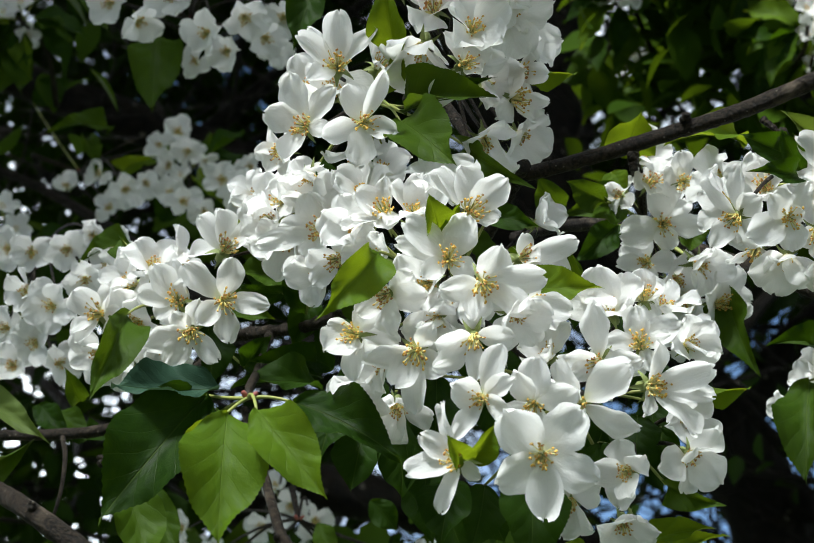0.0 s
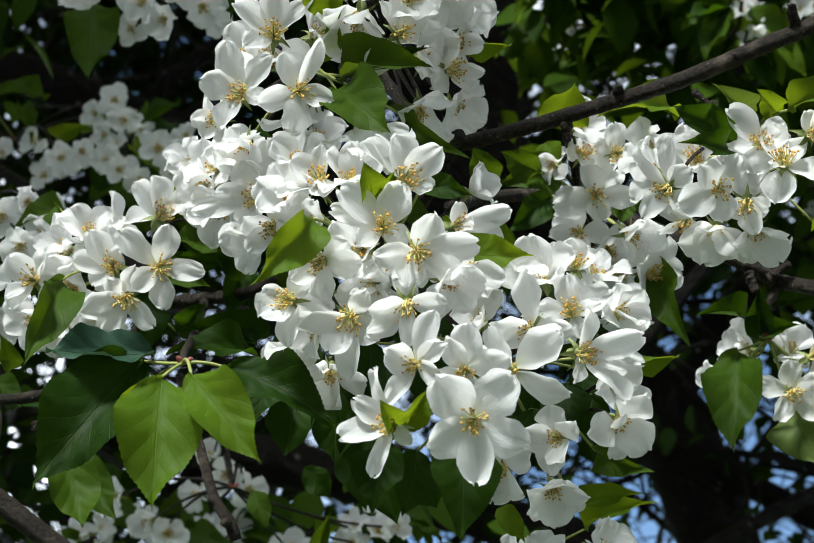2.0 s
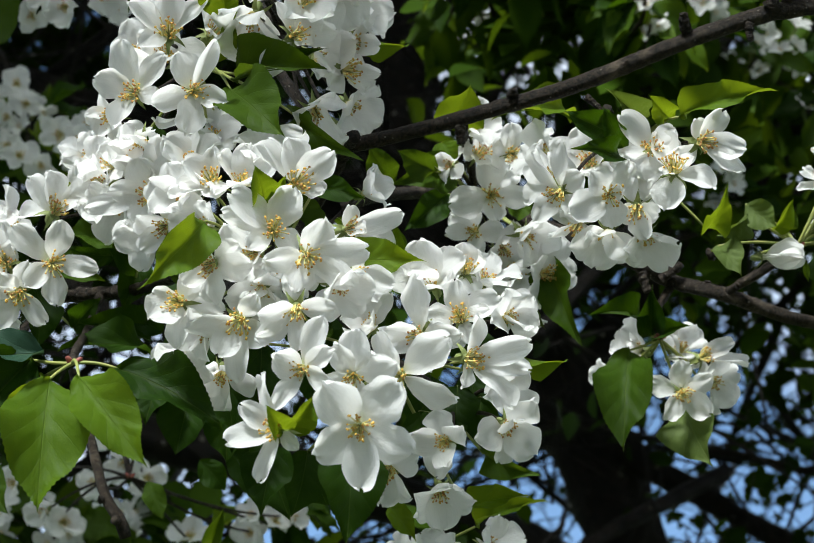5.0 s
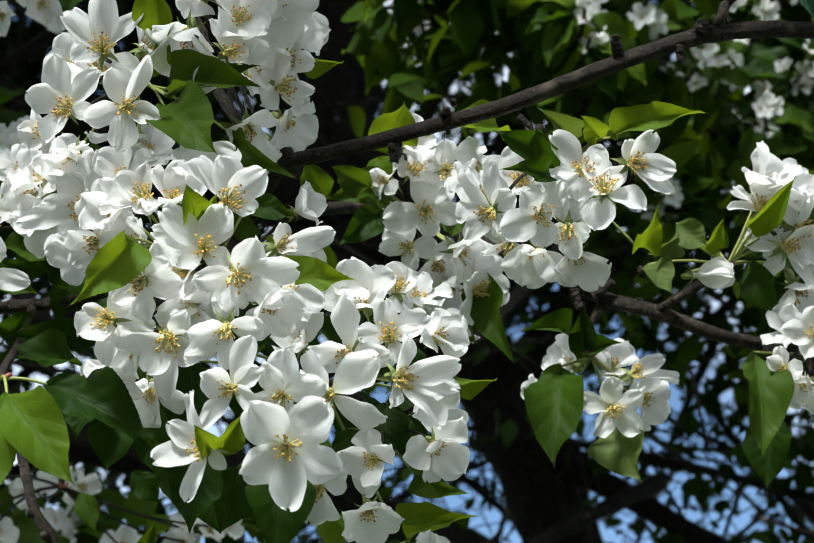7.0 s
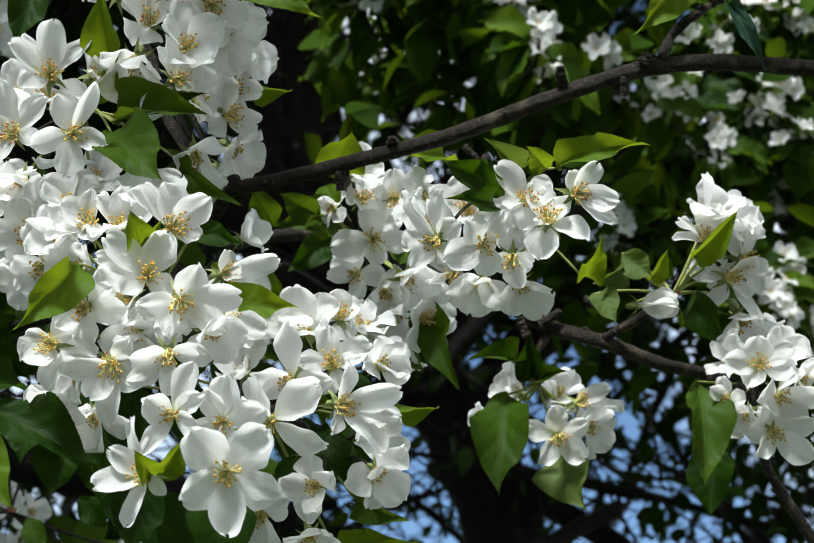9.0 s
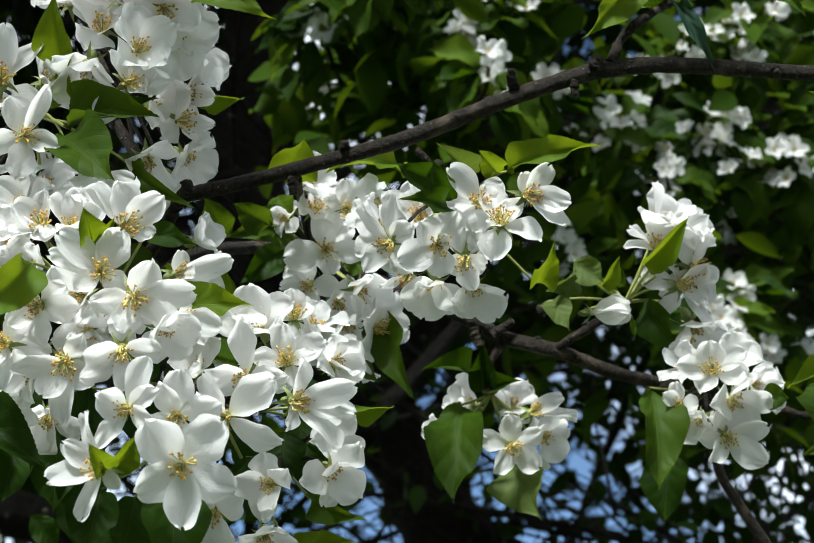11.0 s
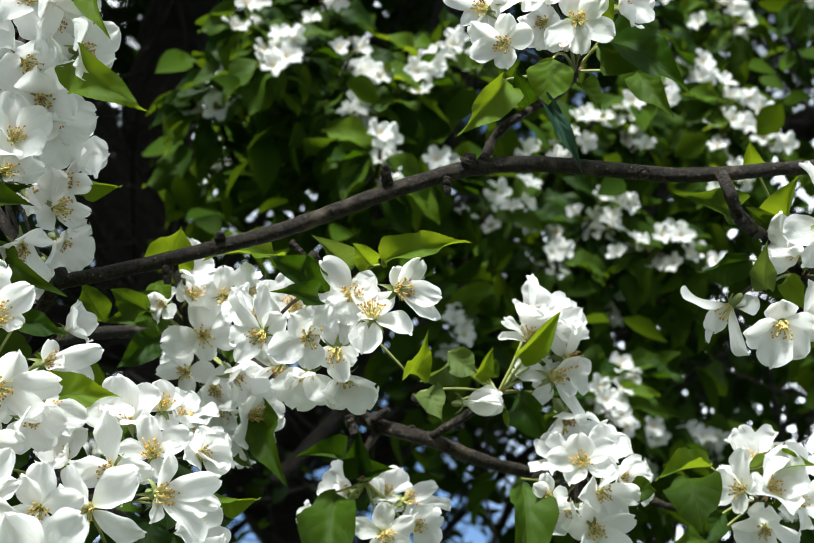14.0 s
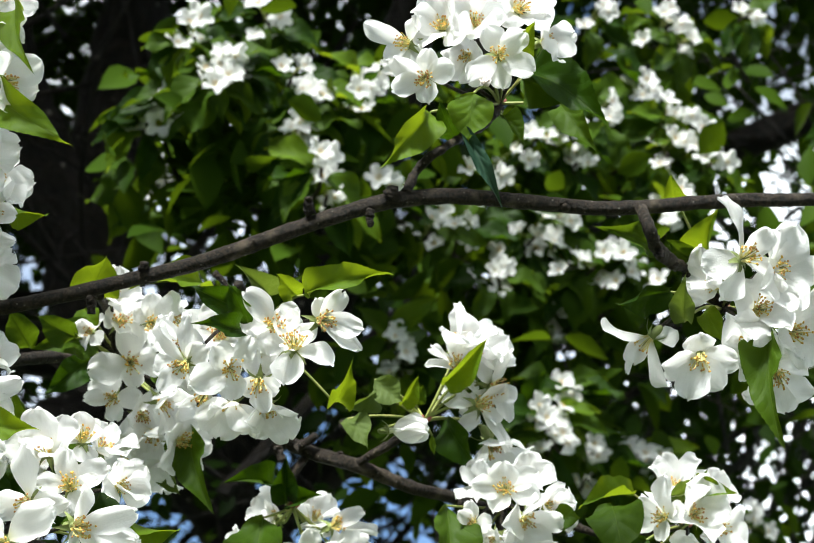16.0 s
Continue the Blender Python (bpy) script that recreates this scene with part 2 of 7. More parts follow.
def spline(points, step):
    """A smooth line through points (x, y, z, radius), sampled about every step metres."""
    P = [np.array(p, float) for p in points]
    P = [2 * P[0] - P[1]] + P + [2 * P[-1] - P[-2]]
    out = []
    for a, b, c, d in zip(P, P[1:], P[2:], P[3:]):
        count = max(2, int(np.linalg.norm((c - b)[:3]) / step))
        for k in range(count):
            s = k / count
            out.append(0.5 * (2 * b + (c - a) * s + (2 * a - 5 * b + 4 * c - d) * s * s + (3 * b - a - 3 * c + d) * s ** 3))
    out.append(P[-2])
    return [Vector(q[:3]) for q in out], [float(q[3]) for q in out]


def rough_tube(points, step, sides, lump, freq):
    """A branch: a tube whose skin is uneven."""
    pts, rad = spline(points, step)
    V, F = tube(pts, rad, sides)
    for i, p in enumerate(pts):
        swell = 1 + 0.6 * lump * noise.noise(p * freq * 0.45)
        for k in range(sides):
            v = V[i * sides + k]
            V[i * sides + k] = p + (v - p) * (swell + lump * noise.noise(v * freq) + 0.5 * lump * noise.noise(v * freq * 2.7))
    return V, F


# ---- blossom pieces ----
def petal_mesh(seed, curl, cup, wave, notch=0.0):
    """A petal of length 1 along x, hollow towards +z: a narrow claw that widens to a round blade."""
    rng = random.Random(seed)
    nu, nv = 18, 13
    broad = rng.uniform(0.55, 0.64)
    ph3, ph4 = rng.uniform(0, 6.28), rng.uniform(0, 6.28)
    ph, ph2, skew = rng.uniform(0, 6.28), rng.uniform(0, 6.28), rng.uniform(-0.06, 0.06)
    V, U, F = [], [], []
    for i in range(nu):
        s = 0.5 - 0.5 * math.cos(math.pi * (i / (nu - 1)) ** 0.9)
        # a short narrow claw, then an oval blade with a round end
        oval = math.sqrt(max(0.0, 1 - ((s - broad) / (broad - 0.07 if s < broad else 1.004 - broad)) ** 2))
        w = 0.024 + (0.392 * oval ** (1.7 if s < broad else 0.85) if s > 0.07 else 0)
        if s > 0.985:
            w *= 0.72
        for j in range(nv):
            q = 2 * j / (nv - 1) - 1
            ruffle = 1 + abs(q) * (0.05 * math.sin(s * 7 + ph2 + (2.4 if q > 0 else 0)) + wave * 0.035 * math.sin(s * 17 + ph3 + (1 if q > 0 else 0)))
            x = s - notch * max(0, 1 - abs(q) * 2.6) * s ** 6 + s ** 4 * (0.03 * math.sin(q * 4.2 + ph3) + 0.014 * wave * math.sin(q * 11 + ph4))
            y = q * w * ruffle + skew * s * s
            rise = 0.15 * math.sin(s * math.pi * 0.60) + 0.95 * cup * q * q * (0.10 + 0.26 * s) * (0.4 + w) - curl * max(0, s - 0.40) ** 2 * 1.05
            rise += wave * (math.sin(q * 3.6 + ph + s * 2) * 0.055 * s * s + math.sin(s * 9 + ph2 + q * 2) * 0.06 * s * abs(q) + math.sin(q * 7 + ph4) * 0.032 * s ** 3)
            V.append((x, y, rise))
            U.append((s, 0.5 + 0.5 * q * w / 0.41))
    for i in range(nu - 1):
        for j in range(nv - 1):
            a = i * nv + j
            F.append((a, a + nv, a + nv + 1, a + 1))
    return V, F, U


PETALS = []
for k, (curl, cup, wave, notch) in enumerate([(0.05, 0.5, 0.6, 0), (0.22, 0.35, 1.0, 0.03), (-0.12, 0.8, 0.5, 0), (0.35, 0.2, 1.3, 0), (0.10, 0.65, 1.1, 0.05), (0.48, 0.5, 0.9, 0), (-0.05, 0.3, 1.6, 0.02), (0.15, 1.05, 0.8, 0), (0.30, 0.6, 1.5, 0.04), (0.0, 0.9, 1.2, 0), (0.55, 0.25, 1.4, 0.06), (-0.2, 0.55, 1.0, 0.02)]):
    V, F, U = petal_mesh(40 + k, curl, cup, wave, notch)
    PETALS.append(mesh_of("petal", V, F, [PETAL], None, U))


def blob(c, r, axis, stretch=1.0, rings=4, sides=6):
    axis = Vector(axis).normalized()
    s1 = axis.orthogonal().normalized()
    s2 = axis.cross(s1)
    V, F = [], []
    for i in range(rings + 1):
        a = math.pi * i / rings
        for k in range(sides):
            b = 2 * math.pi * k / sides
            V.append(Vector(c) + axis * (-math.cos(a) * r * stretch) + (s1 * math.cos(b) + s2 * math.sin(b)) * (max(math.sin(a), 0.02) * r))
    for i in range(rings):
        for k in range(sides):
            a, b = i * sides + k, i * sides + (k + 1) % sides
            F.append((a, b, b + sides, a + sides))
    return V, F


def stamen_mesh(seed, old, count=30):
    """A tuft of stamens on a blossom of petal length 1."""
    rng = random.Random(seed)
    out = []
    for k in range(count):
        a = k * 2.4 + rng.uniform(-0.3, 0.3)
        lean = rng.uniform(0.05, 0.72)
        ln = rng.uniform(0.20, 0.36)
        root = Vector((math.cos(a), math.sin(a), 0)) * rng.uniform(0.03, 0.07) + Vector((0, 0, 0.03))
        tip = root + Vector((math.cos(a) * math.sin(lean), math.sin(a) * math.sin(lean), math.cos(lean))) * ln
        v, f = tube(arc(root, tip, Vector((math.cos(a), math.sin(a), 0.2)) * rng.uniform(-0.04, 0.05), 4), 0.010, 4, False)
        out.append((v, f, 0, None))
        way = Vector((rng.uniform(-1, 1), rng.uniform(-1, 1), rng.uniform(0, 0.8)))
        v, f = blob(tip, rng.uniform(0.015, 0.023), way, rng.uniform(1.2, 1.7))
        out.append((v, f, 2 if rng.random() < (0.55 if old else 0.22) else 1, None))
    for k in range(5):
        a = k * 1.256
        v, f = tube(arc((0, 0, 0.02), (math.cos(a) * 0.07, math.sin(a) * 0.07, 0.27), (0, 0, 0), 3), 0.009, 4, False)
        out.append((v, f, 3, None))
    V, F, P, U = joined(out)
    return mesh_of("stamen_tuft", V, F, [FILAMENT, ANTHER, ANTHER_OLD, CALYX], P)


STAMENS = [stamen_mesh(7 + k, k == 1) for k in range(5)]


def calyx_mesh():
    """The green cup behind the petals, with five pointed sepals bent back."""
    out = []
    V, F = tube([(0, 0, -0.30), (0, 0, -0.25), (0, 0, -0.15), (0, 0, -0.06), (0, 0, 0.015)], [0.035, 0.075, 0.095, 0.08, 0.10], 10)
    out.append((V, F, 0, None))
    for k in range(5):
        a = 2 * math.pi * (k + 0.5) / 5
        c, s = math.cos(a), math.sin(a)
        V, F = [], []
        for i in range(6):
            q = i / 5
            r, z, w = 0.07 + 0.24 * q, -0.02 - 0.20 * q * q, 0.062 * (1 - q) ** 0.8 + 0.004
            for side in (-1, 0, 1):
                V.append((c * r - s * w * side, s * r + c * w * side, z + 0.012 * abs(side)))
        for i in range(5):
            for j in range(2):
                b = i * 3 + j
                F.append((b, b + 3, b + 4, b + 1))
        out.append((V, F, 0, None))
    V, F, P, U = joined(out)
    return mesh_of("calyx", V, F, [CALYX], P)


CALYX_MESH = calyx_mesh()
PICK = random.Random(11)


def frame_of(pos, n, spin=0.0, size=1.0):
    """A pose at pos whose z is n, and whose x is the world's x turned by spin degrees."""
    z = Vector(n).normalized()
    x = Vector((1, 0, 0)) - z * z.x
    if x.length < 0.1:
        x = Vector((0, 1, 0)) - z * z.y
    x.normalize()
    m = Matrix((x, z.cross(x), z)).transposed().to_4x4()
    return Matrix.Translation(pos) @ m @ Matrix.Rotation(radians(spin), 4, "Z") @ Matrix.Scale(size, 4)


def cluster(base, label, group="blossom clusters"):
    """An empty at the spur from which the blossoms and leaves of a cluster spring."""
    ob = new("blossom_cluster")
    ob.location = base
    ob.empty_display_size = 0.01
    return tagged(ob, label, "blossom", group)


def stalk(c, a, b, r, sag=0.0, name="stalk", mat=None):
    """A thin green stalk from a to b, in world places."""
    o = Vector(c.location)
    a, b = Vector(a) - o, Vector(b) - o
    bow = Vector((0, 0, sag * (b - a).length))
    V, F = tube(arc(a, b, bow, 7), [r * (1.25 - 0.35 * k / 7) for k in range(8)], 7)
    return part(name, mesh_of(name, V, F, [mat or STALK]), c)


def blossom(c, pos, n, size, spin, lift=16, petals=()):
    """One open blossom: calyx, five petals and stamens, and its stalk down to the spur. petals: each one's reach and width, in metres; without them they spread evenly."""
    o = Vector(c.location)
    m = frame_of(Vector(pos) - o, n, spin, size)
    ob = part("blossom", CALYX_MESH, c, m)
    tip = PICK.uniform(-9, 7)
    back = m.to_3x3().inverted()
    for k in range(5):
        if petals:
            *reach, wide = petals[k]
            x = back @ Vector(reach)
            ln = x.length
            x.normalize()
            z = Vector((0, 0, 1)) - x * x.z
            z = (z + Vector((PICK.uniform(-0.2, 0.2), PICK.uniform(-0.2, 0.2), 0)) * z.length)
            z = (z - x * z.dot(x)).normalized()
            t = Matrix((x, z.cross(x), z)).transposed().to_4x4()
            part("petal", PICK.choice(PETALS), ob, t @ Matrix.Diagonal((ln, wide / size / 0.79, ln * 0.9, 1)))
            continue
        t = Matrix.Rotation(radians(72 * k + PICK.uniform(-13, 13)), 4, "Z") @ Matrix.Translation((0.05, 0, 0.0))
        t = t @ Matrix.Rotation(radians(-lift * 1.25 - 4 + tip + PICK.uniform(-20, 20)), 4, "Y") @ Matrix.Rotation(radians(PICK.uniform(-24, 24)), 4, "X")
        k2 = PICK.uniform(0.88, 1.06) * 0.89
        part("petal", PICK.choice(PETALS), ob, t @ Matrix.Diagonal((k2, k2 * PICK.uniform(0.94, 1.20), k2, 1)))
    part("stamen_tuft", PICK.choice(STAMENS), ob, Matrix.Rotation(PICK.uniform(0, 6.28), 4, "Z"), "yellow anthers on pale filaments")
    zz = Vector(n).normalized()
    foot = Vector(pos) - zz * size * 0.29
    if (foot - o).length > 0.006:
        long = (foot - o).length > 0.05
        stalk(c, o, foot, 0.0011 if long else 0.0009, PICK.uniform(-0.05, 0.12), "twig" if long else "stalk", BARK if long else None)
    return ob


def bud(c, pos, n, size, pink=False):
    """A closed bud of folded petals in its calyx."""
    o = Vector(c.location)
    ob = part("bud", CALYX_MESH, c, frame_of(Vector(pos) - o, n, PICK.uniform(0, 70), size), "closed pink-tinged bud" if pink else "half-closed white bud")
    for k in range(5):
        t = Matrix.Rotation(radians(72 * k), 4, "Z") @ Matrix.Translation((0.09, 0, 0)) @ Matrix.Rotation(radians(-86), 4, "Y")
        me = PETALS[7]
        if pink:
            me = me.copy()
            me.materials[0] = BUD_PINK
        part("petal", me, ob, t @ Matrix.Diagonal((1.0, 0.85, 0.95, 1)))
    stalk(c, o, Vector(pos) - Vector(n).normalized() * size * 0.28, 0.0009, 0.05)
    return ob


# ---- leaves ----
def blade(seed, bend, fold, wavy, rows=64, cols=8):
    """A leaf blade of length 1 along x and width 1, with a saw-toothed edge; +z is its upper side."""
    rng = random.Random(seed)
    ph = rng.uniform(0, 6.28)
    sway = rng.uniform(-0.05, 0.05)
    V, U, F = [], [], []
    for i in range(rows + 1):
        s = i / rows
        w = 0.475 * math.sin(math.pi * s ** 0.88) ** (0.78 + 0.42 * s) if 0 < s < 1 else 0.004
        if s > 0.80:
            w = max(w * (1 - 0.18 * math.sin(math.pi * (s - 0.80) / 0.40)), 0.004)
        tooth = 0.006 * (1 if i % 2 else -0.7) if 0.08 < s < 0.97 else 0
        for j in range(-cols // 2, cols // 2 + 1):
            q = 2 * j / cols
            edge = w + (tooth if abs(q) == 1 else 0)
            x = s + (0.008 if abs(q) == 1 and i % 2 else 0) + 0.05 * abs(q) * w
            y = q * edge + sway * math.sin(s * math.pi)
            z = fold * abs(q) * w + bend * (0.10 - (s - 0.33) ** 2) - bend * 0.08 * s
            z += wavy * abs(q) ** 1.5 * (0.05 * math.sin(s * 11 + ph + (1.7 if q > 0 else 0)))
            z += 0.013 * math.sin((s * 5.4 - abs(q) * 1.3) * 6.28) * abs(q) * min(1, 4 * (1 - s))
            V.append((x, y, z))
            U.append((s, 0.5 + q * w))
    n = cols + 1
    for i in range(rows):
        for j in range(cols):
            a = i * n + j
            F.append((a, a + n, a + n + 1, a + 1))
    return V, F, U


SHAPES = [(0.30, 0.34, 1.3), (0.55, 0.32, 1.5), (0.38, 0.62, 1.2), (0.8, 0.25, 1.6), (-0.25, 0.38, 1.3), (0.45, 0.08, 2.0)]
LEAF_MATS = {"d": LEAF_DARK, "m": LEAF_MID, "f": LEAF_FRESH, "p": LEAF_PALE, "b": LEAF_BLUE}
BLADES = {}


def leaf(c, base, tip, wide, n, tone="m", shape=0):
    """A leaf from base to tip, its upper side towards n, with its stalk to the spur if that is near."""
    if (tone, shape) not in BLADES:
        V, F, U = blade(90 + shape * 3 + ord(tone), *SHAPES[shape])
        rib = tube([Vector((s, 0, SHAPES[shape][0] * (0.10 - (s - 0.33) ** 2) - SHAPES[shape][0] * 0.08 * s - 0.006)) for s in (k / 10 for k in range(10))], [0.013 * (1 - k / 11) for k in range(10)], 5)
        V, F, P, U = joined([(V, F, 0, U), (rib[0], rib[1], 0, None)])
        BLADES[tone, shape] = mesh_of("leaf", V, F, [LEAF_MATS[tone]], None, U)
    o = Vector(c.location)
    a, b = Vector(base) - o, Vector(tip) - o
    e = (b - a).normalized()
    up = (Vector(n) - e * Vector(n).dot(e)).normalized()
    # the blade droops: tip it back so that its point still meets the tip
    droop = -0.429 * SHAPES[shape][0]
    turn = math.atan(-droop)
    x = e * math.cos(turn) + up * math.sin(turn)
    z = up * math.cos(turn) - e * math.sin(turn)
    m = Matrix((x, z.cross(x), z)).transposed().to_4x4()
    ln = (b - a).length * math.cos(turn)
    ob = part("leaf", BLADES[tone, shape], c, Matrix.Translation(a) @ m @ Matrix.Diagonal((ln, wide, ln, 1)))
    if 0.004 < a.length < 0.11:
        stalk(c, o, base, 0.0008, PICK.uniform(-0.03, 0.07), "leaf_stalk")
    return ob


# ---- branches ----
def branch(points, label, knots=(), name="branch", step=0.0025, sides=14, lump=0.11, freq=300, mat=None):
    """A branch along (x, y, z, radius), a thing of its own, with knots: rings of old bud scars on short stubs."""
    o = Vector(points[0][:3])
    V, F = rough_tube([(*(Vector(p[:3]) - o), p[3]) for p in points], step, sides, lump, freq)
    ob = new(name, mesh_of(name, V, F, [mat or BARK]))
    ob.location = o
    tagged(ob, label, name.replace("_", " "), "branches of the tree")
    for p, way, r, ln in knots:
        way = Vector(way).normalized()
        out, count = [], max(3, int(ln / (r * 0.42)))
        line, rad = [], []
        for k in range(count * 3 + 1):
            s = k / (count * 3)
            line.append(Vector(p) - o + way * (ln * s) + Vector((noise.noise(Vector((k, 1, r * 900))), noise.noise(Vector((k, 5, r * 900))), 0)) * r * 0.18)
            rad.append(r * (1.05 - 0.38 * s) * (1 + 0.28 * noise.noise(Vector((k * 0.9, 3, ln * 700)))))
        rad[-1] *= 0.55
        V, F = tube(line, rad, 12)
        for i, v in enumerate(V):
            V[i] = v + (v - line[i // 12]) * 0.45 * noise.noise((v + o) * 520)
        part("knot", mesh_of("knot", V, F, [BARK]), ob, None, "ringed bud-scar knot")
    return ob

V, F = blob((0, 0, 0.0012), 0.0016, (0, 0, 1), 1.8, 4, 6)
SCALE_MESH = mesh_of("bud_scale", V, F, [RED_STALK])


def spur(c, points):
    """The short woody foot of a cluster, from the branch to where its stalks spring."""
    o = Vector(c.location)
    k = len(points) - 1
    line = [(*(Vector(p) - o), 0.0019 + 0.0010 * i / k) for i, p in enumerate(points)]
    line[0] = (*line[0][:3], 0.0021)
    V, F = rough_tube(line, 0.0022, 9, 0.28, 420)
    ob = part("spur", mesh_of("spur", V, F, [BARK]), c, None, "short ringed woody spur")
    for j in range(3):
        a = j * 2.1
        part("bud_scale", SCALE_MESH, c, frame_of((math.cos(a) * 0.0018, math.sin(a) * 0.0018, 0.0006), (math.cos(a), math.sin(a), 0.8)))
    return ob


# blossom seen from farther off: one mesh for each open flower
def small_blossom_mesh(seed):
    rng = random.Random(seed)
    out = []
    for k in range(5):
        V, F, U = petal_mesh(seed * 10 + k, rng.uniform(-0.1, 0.4), rng.uniform(0.3, 0.9), 1.0)
        t = Matrix.Rotation(radians(72 * k + rng.uniform(-8, 8)), 4, "Z") @ Matrix.Rotation(radians(-rng.uniform(8, 34)), 4, "Y") @ Matrix.Rotation(radians(rng.uniform(-14, 14)), 4, "X")
        out.append(([t @ Vector((v[0], v[1] * 0.80, v[2])) for v in V], F, 0, U))
    for k in range(9):
        a = k * 0.7
        v, f = blob((math.cos(a) * 0.13, math.sin(a) * 0.13, rng.uniform(0.22, 0.38)), 0.034, (0, 0, 1), 1.2, 3, 5)
        out.append((v, f, 1, None))
    V, F = tube([(0, 0, -0.26), (0, 0, -0.12), (0, 0, 0.03)], [0.05, 0.1, 0.09], 6)
    out.append((V, F, 2, None))
    V, F, P, U = joined(out)
    return mesh_of("small_blossom", V, F, [PETAL, ANTHER, CALYX], P, U)


SMALL = [small_blossom_mesh(k) for k in range(5)]
FAR_PICK = random.Random(23)


def far_leaf_mesh(tone, shape):
    V, F, U = blade(300 + shape, *SHAPES[shape], rows=12, cols=4)
    return mesh_of("leaf", V, F, [LEAF_MATS[tone]], None, U)


FAR_LEAVES = [far_leaf_mesh(t, s) for t, s in (("m", 0), ("m", 1), ("d", 0), ("d", 3), ("f", 1), ("d", 4), ("m", 5))]
SPRAYS = []


def far_cluster(p, s):
    """A tuft of blossoms with hanging leaves round it, on a short twig, deep in the tree."""
    rng = FAR_PICK
    ob = new("blossom_cluster")
    ob.location = p
    tagged(ob, "white apple blossoms among green leaves deep in the tree", "blossom", "deeper blossom clusters")
    size = 0.0168
    lean, thin = rng.uniform(0, 3.14), rng.uniform(0.45, 0.75)
    count = max(3, min(9, int(1.8 + (s / 0.0120) ** 1.5)))
    toward = Vector((0.1, -1, 0.2)).normalized()
    for k in range(count):
        a, r = k * 2.4, 1.3 * s * math.sqrt((k + 0.3) / count) * rng.uniform(0.75, 1.2)
        e, g = math.cos(a) * r * 1.12, math.sin(a) * r * thin
        q = Vector((e * math.cos(lean) - g * math.sin(lean), rng.uniform(-0.03, 0.03), e * math.sin(lean) + g * math.cos(lean)))
        n = (toward + Vector((math.cos(a), 0, math.sin(a))) * rng.uniform(0.3, 1.1) * (r / s) + Vector((rng.uniform(-0.3, 0.3), 0, rng.uniform(-0.2, 0.35))))
        part("blossom", rng.choice(SMALL), ob, frame_of(q, n, rng.uniform(0, 72), size * rng.uniform(0.88, 1.12)))
        V, F = tube(arc((0, 0.03, 0.0), q - n.normalized() * size * 0.25, (0, 0, 0.004), 4), 0.0009, 5)
        part("stalk", mesh_of("stalk", V, F, [STALK]), ob)
    for k in range(rng.randint(6, 10)):
        a = rng.uniform(0, 6.28)
        foot = Vector((math.cos(a) * s * 0.5, 0.02, math.sin(a) * s * 0.4))
        way = Vector((math.cos(a) * 0.9, rng.uniform(-0.3, 0.4), math.sin(a) * 0.6 - 0.45)).normalized()
        ln = rng.uniform(0.045, 0.075)
        up = Vector((rng.uniform(-0.4, 0.4), -0.7, rng.uniform(0.2, 0.9)))
        z = (up - way * up.dot(way)).normalized()
        m = Matrix((way, z.cross(way), z)).transposed().to_4x4()
        part("leaf", rng.choice(FAR_LEAVES), ob, Matrix.Translation(foot) @ m @ Matrix.Diagonal((ln, ln * rng.uniform(0.45, 0.62), ln, 1)))
    V, F = rough_tube([(0, 0.0, -0.004, 0.002), (rng.uniform(-0.02, 0.02), 0.05, -0.02, 0.0026), (rng.uniform(-0.06, 0.06), 0.13, rng.uniform(-0.08, 0.02), 0.0035)], 0.006, 6, 0.2, 300)
    part("twig", mesh_of("twig", V, F, [BARK]), ob)
    SPRAYS.append(Vector(p))
    return ob



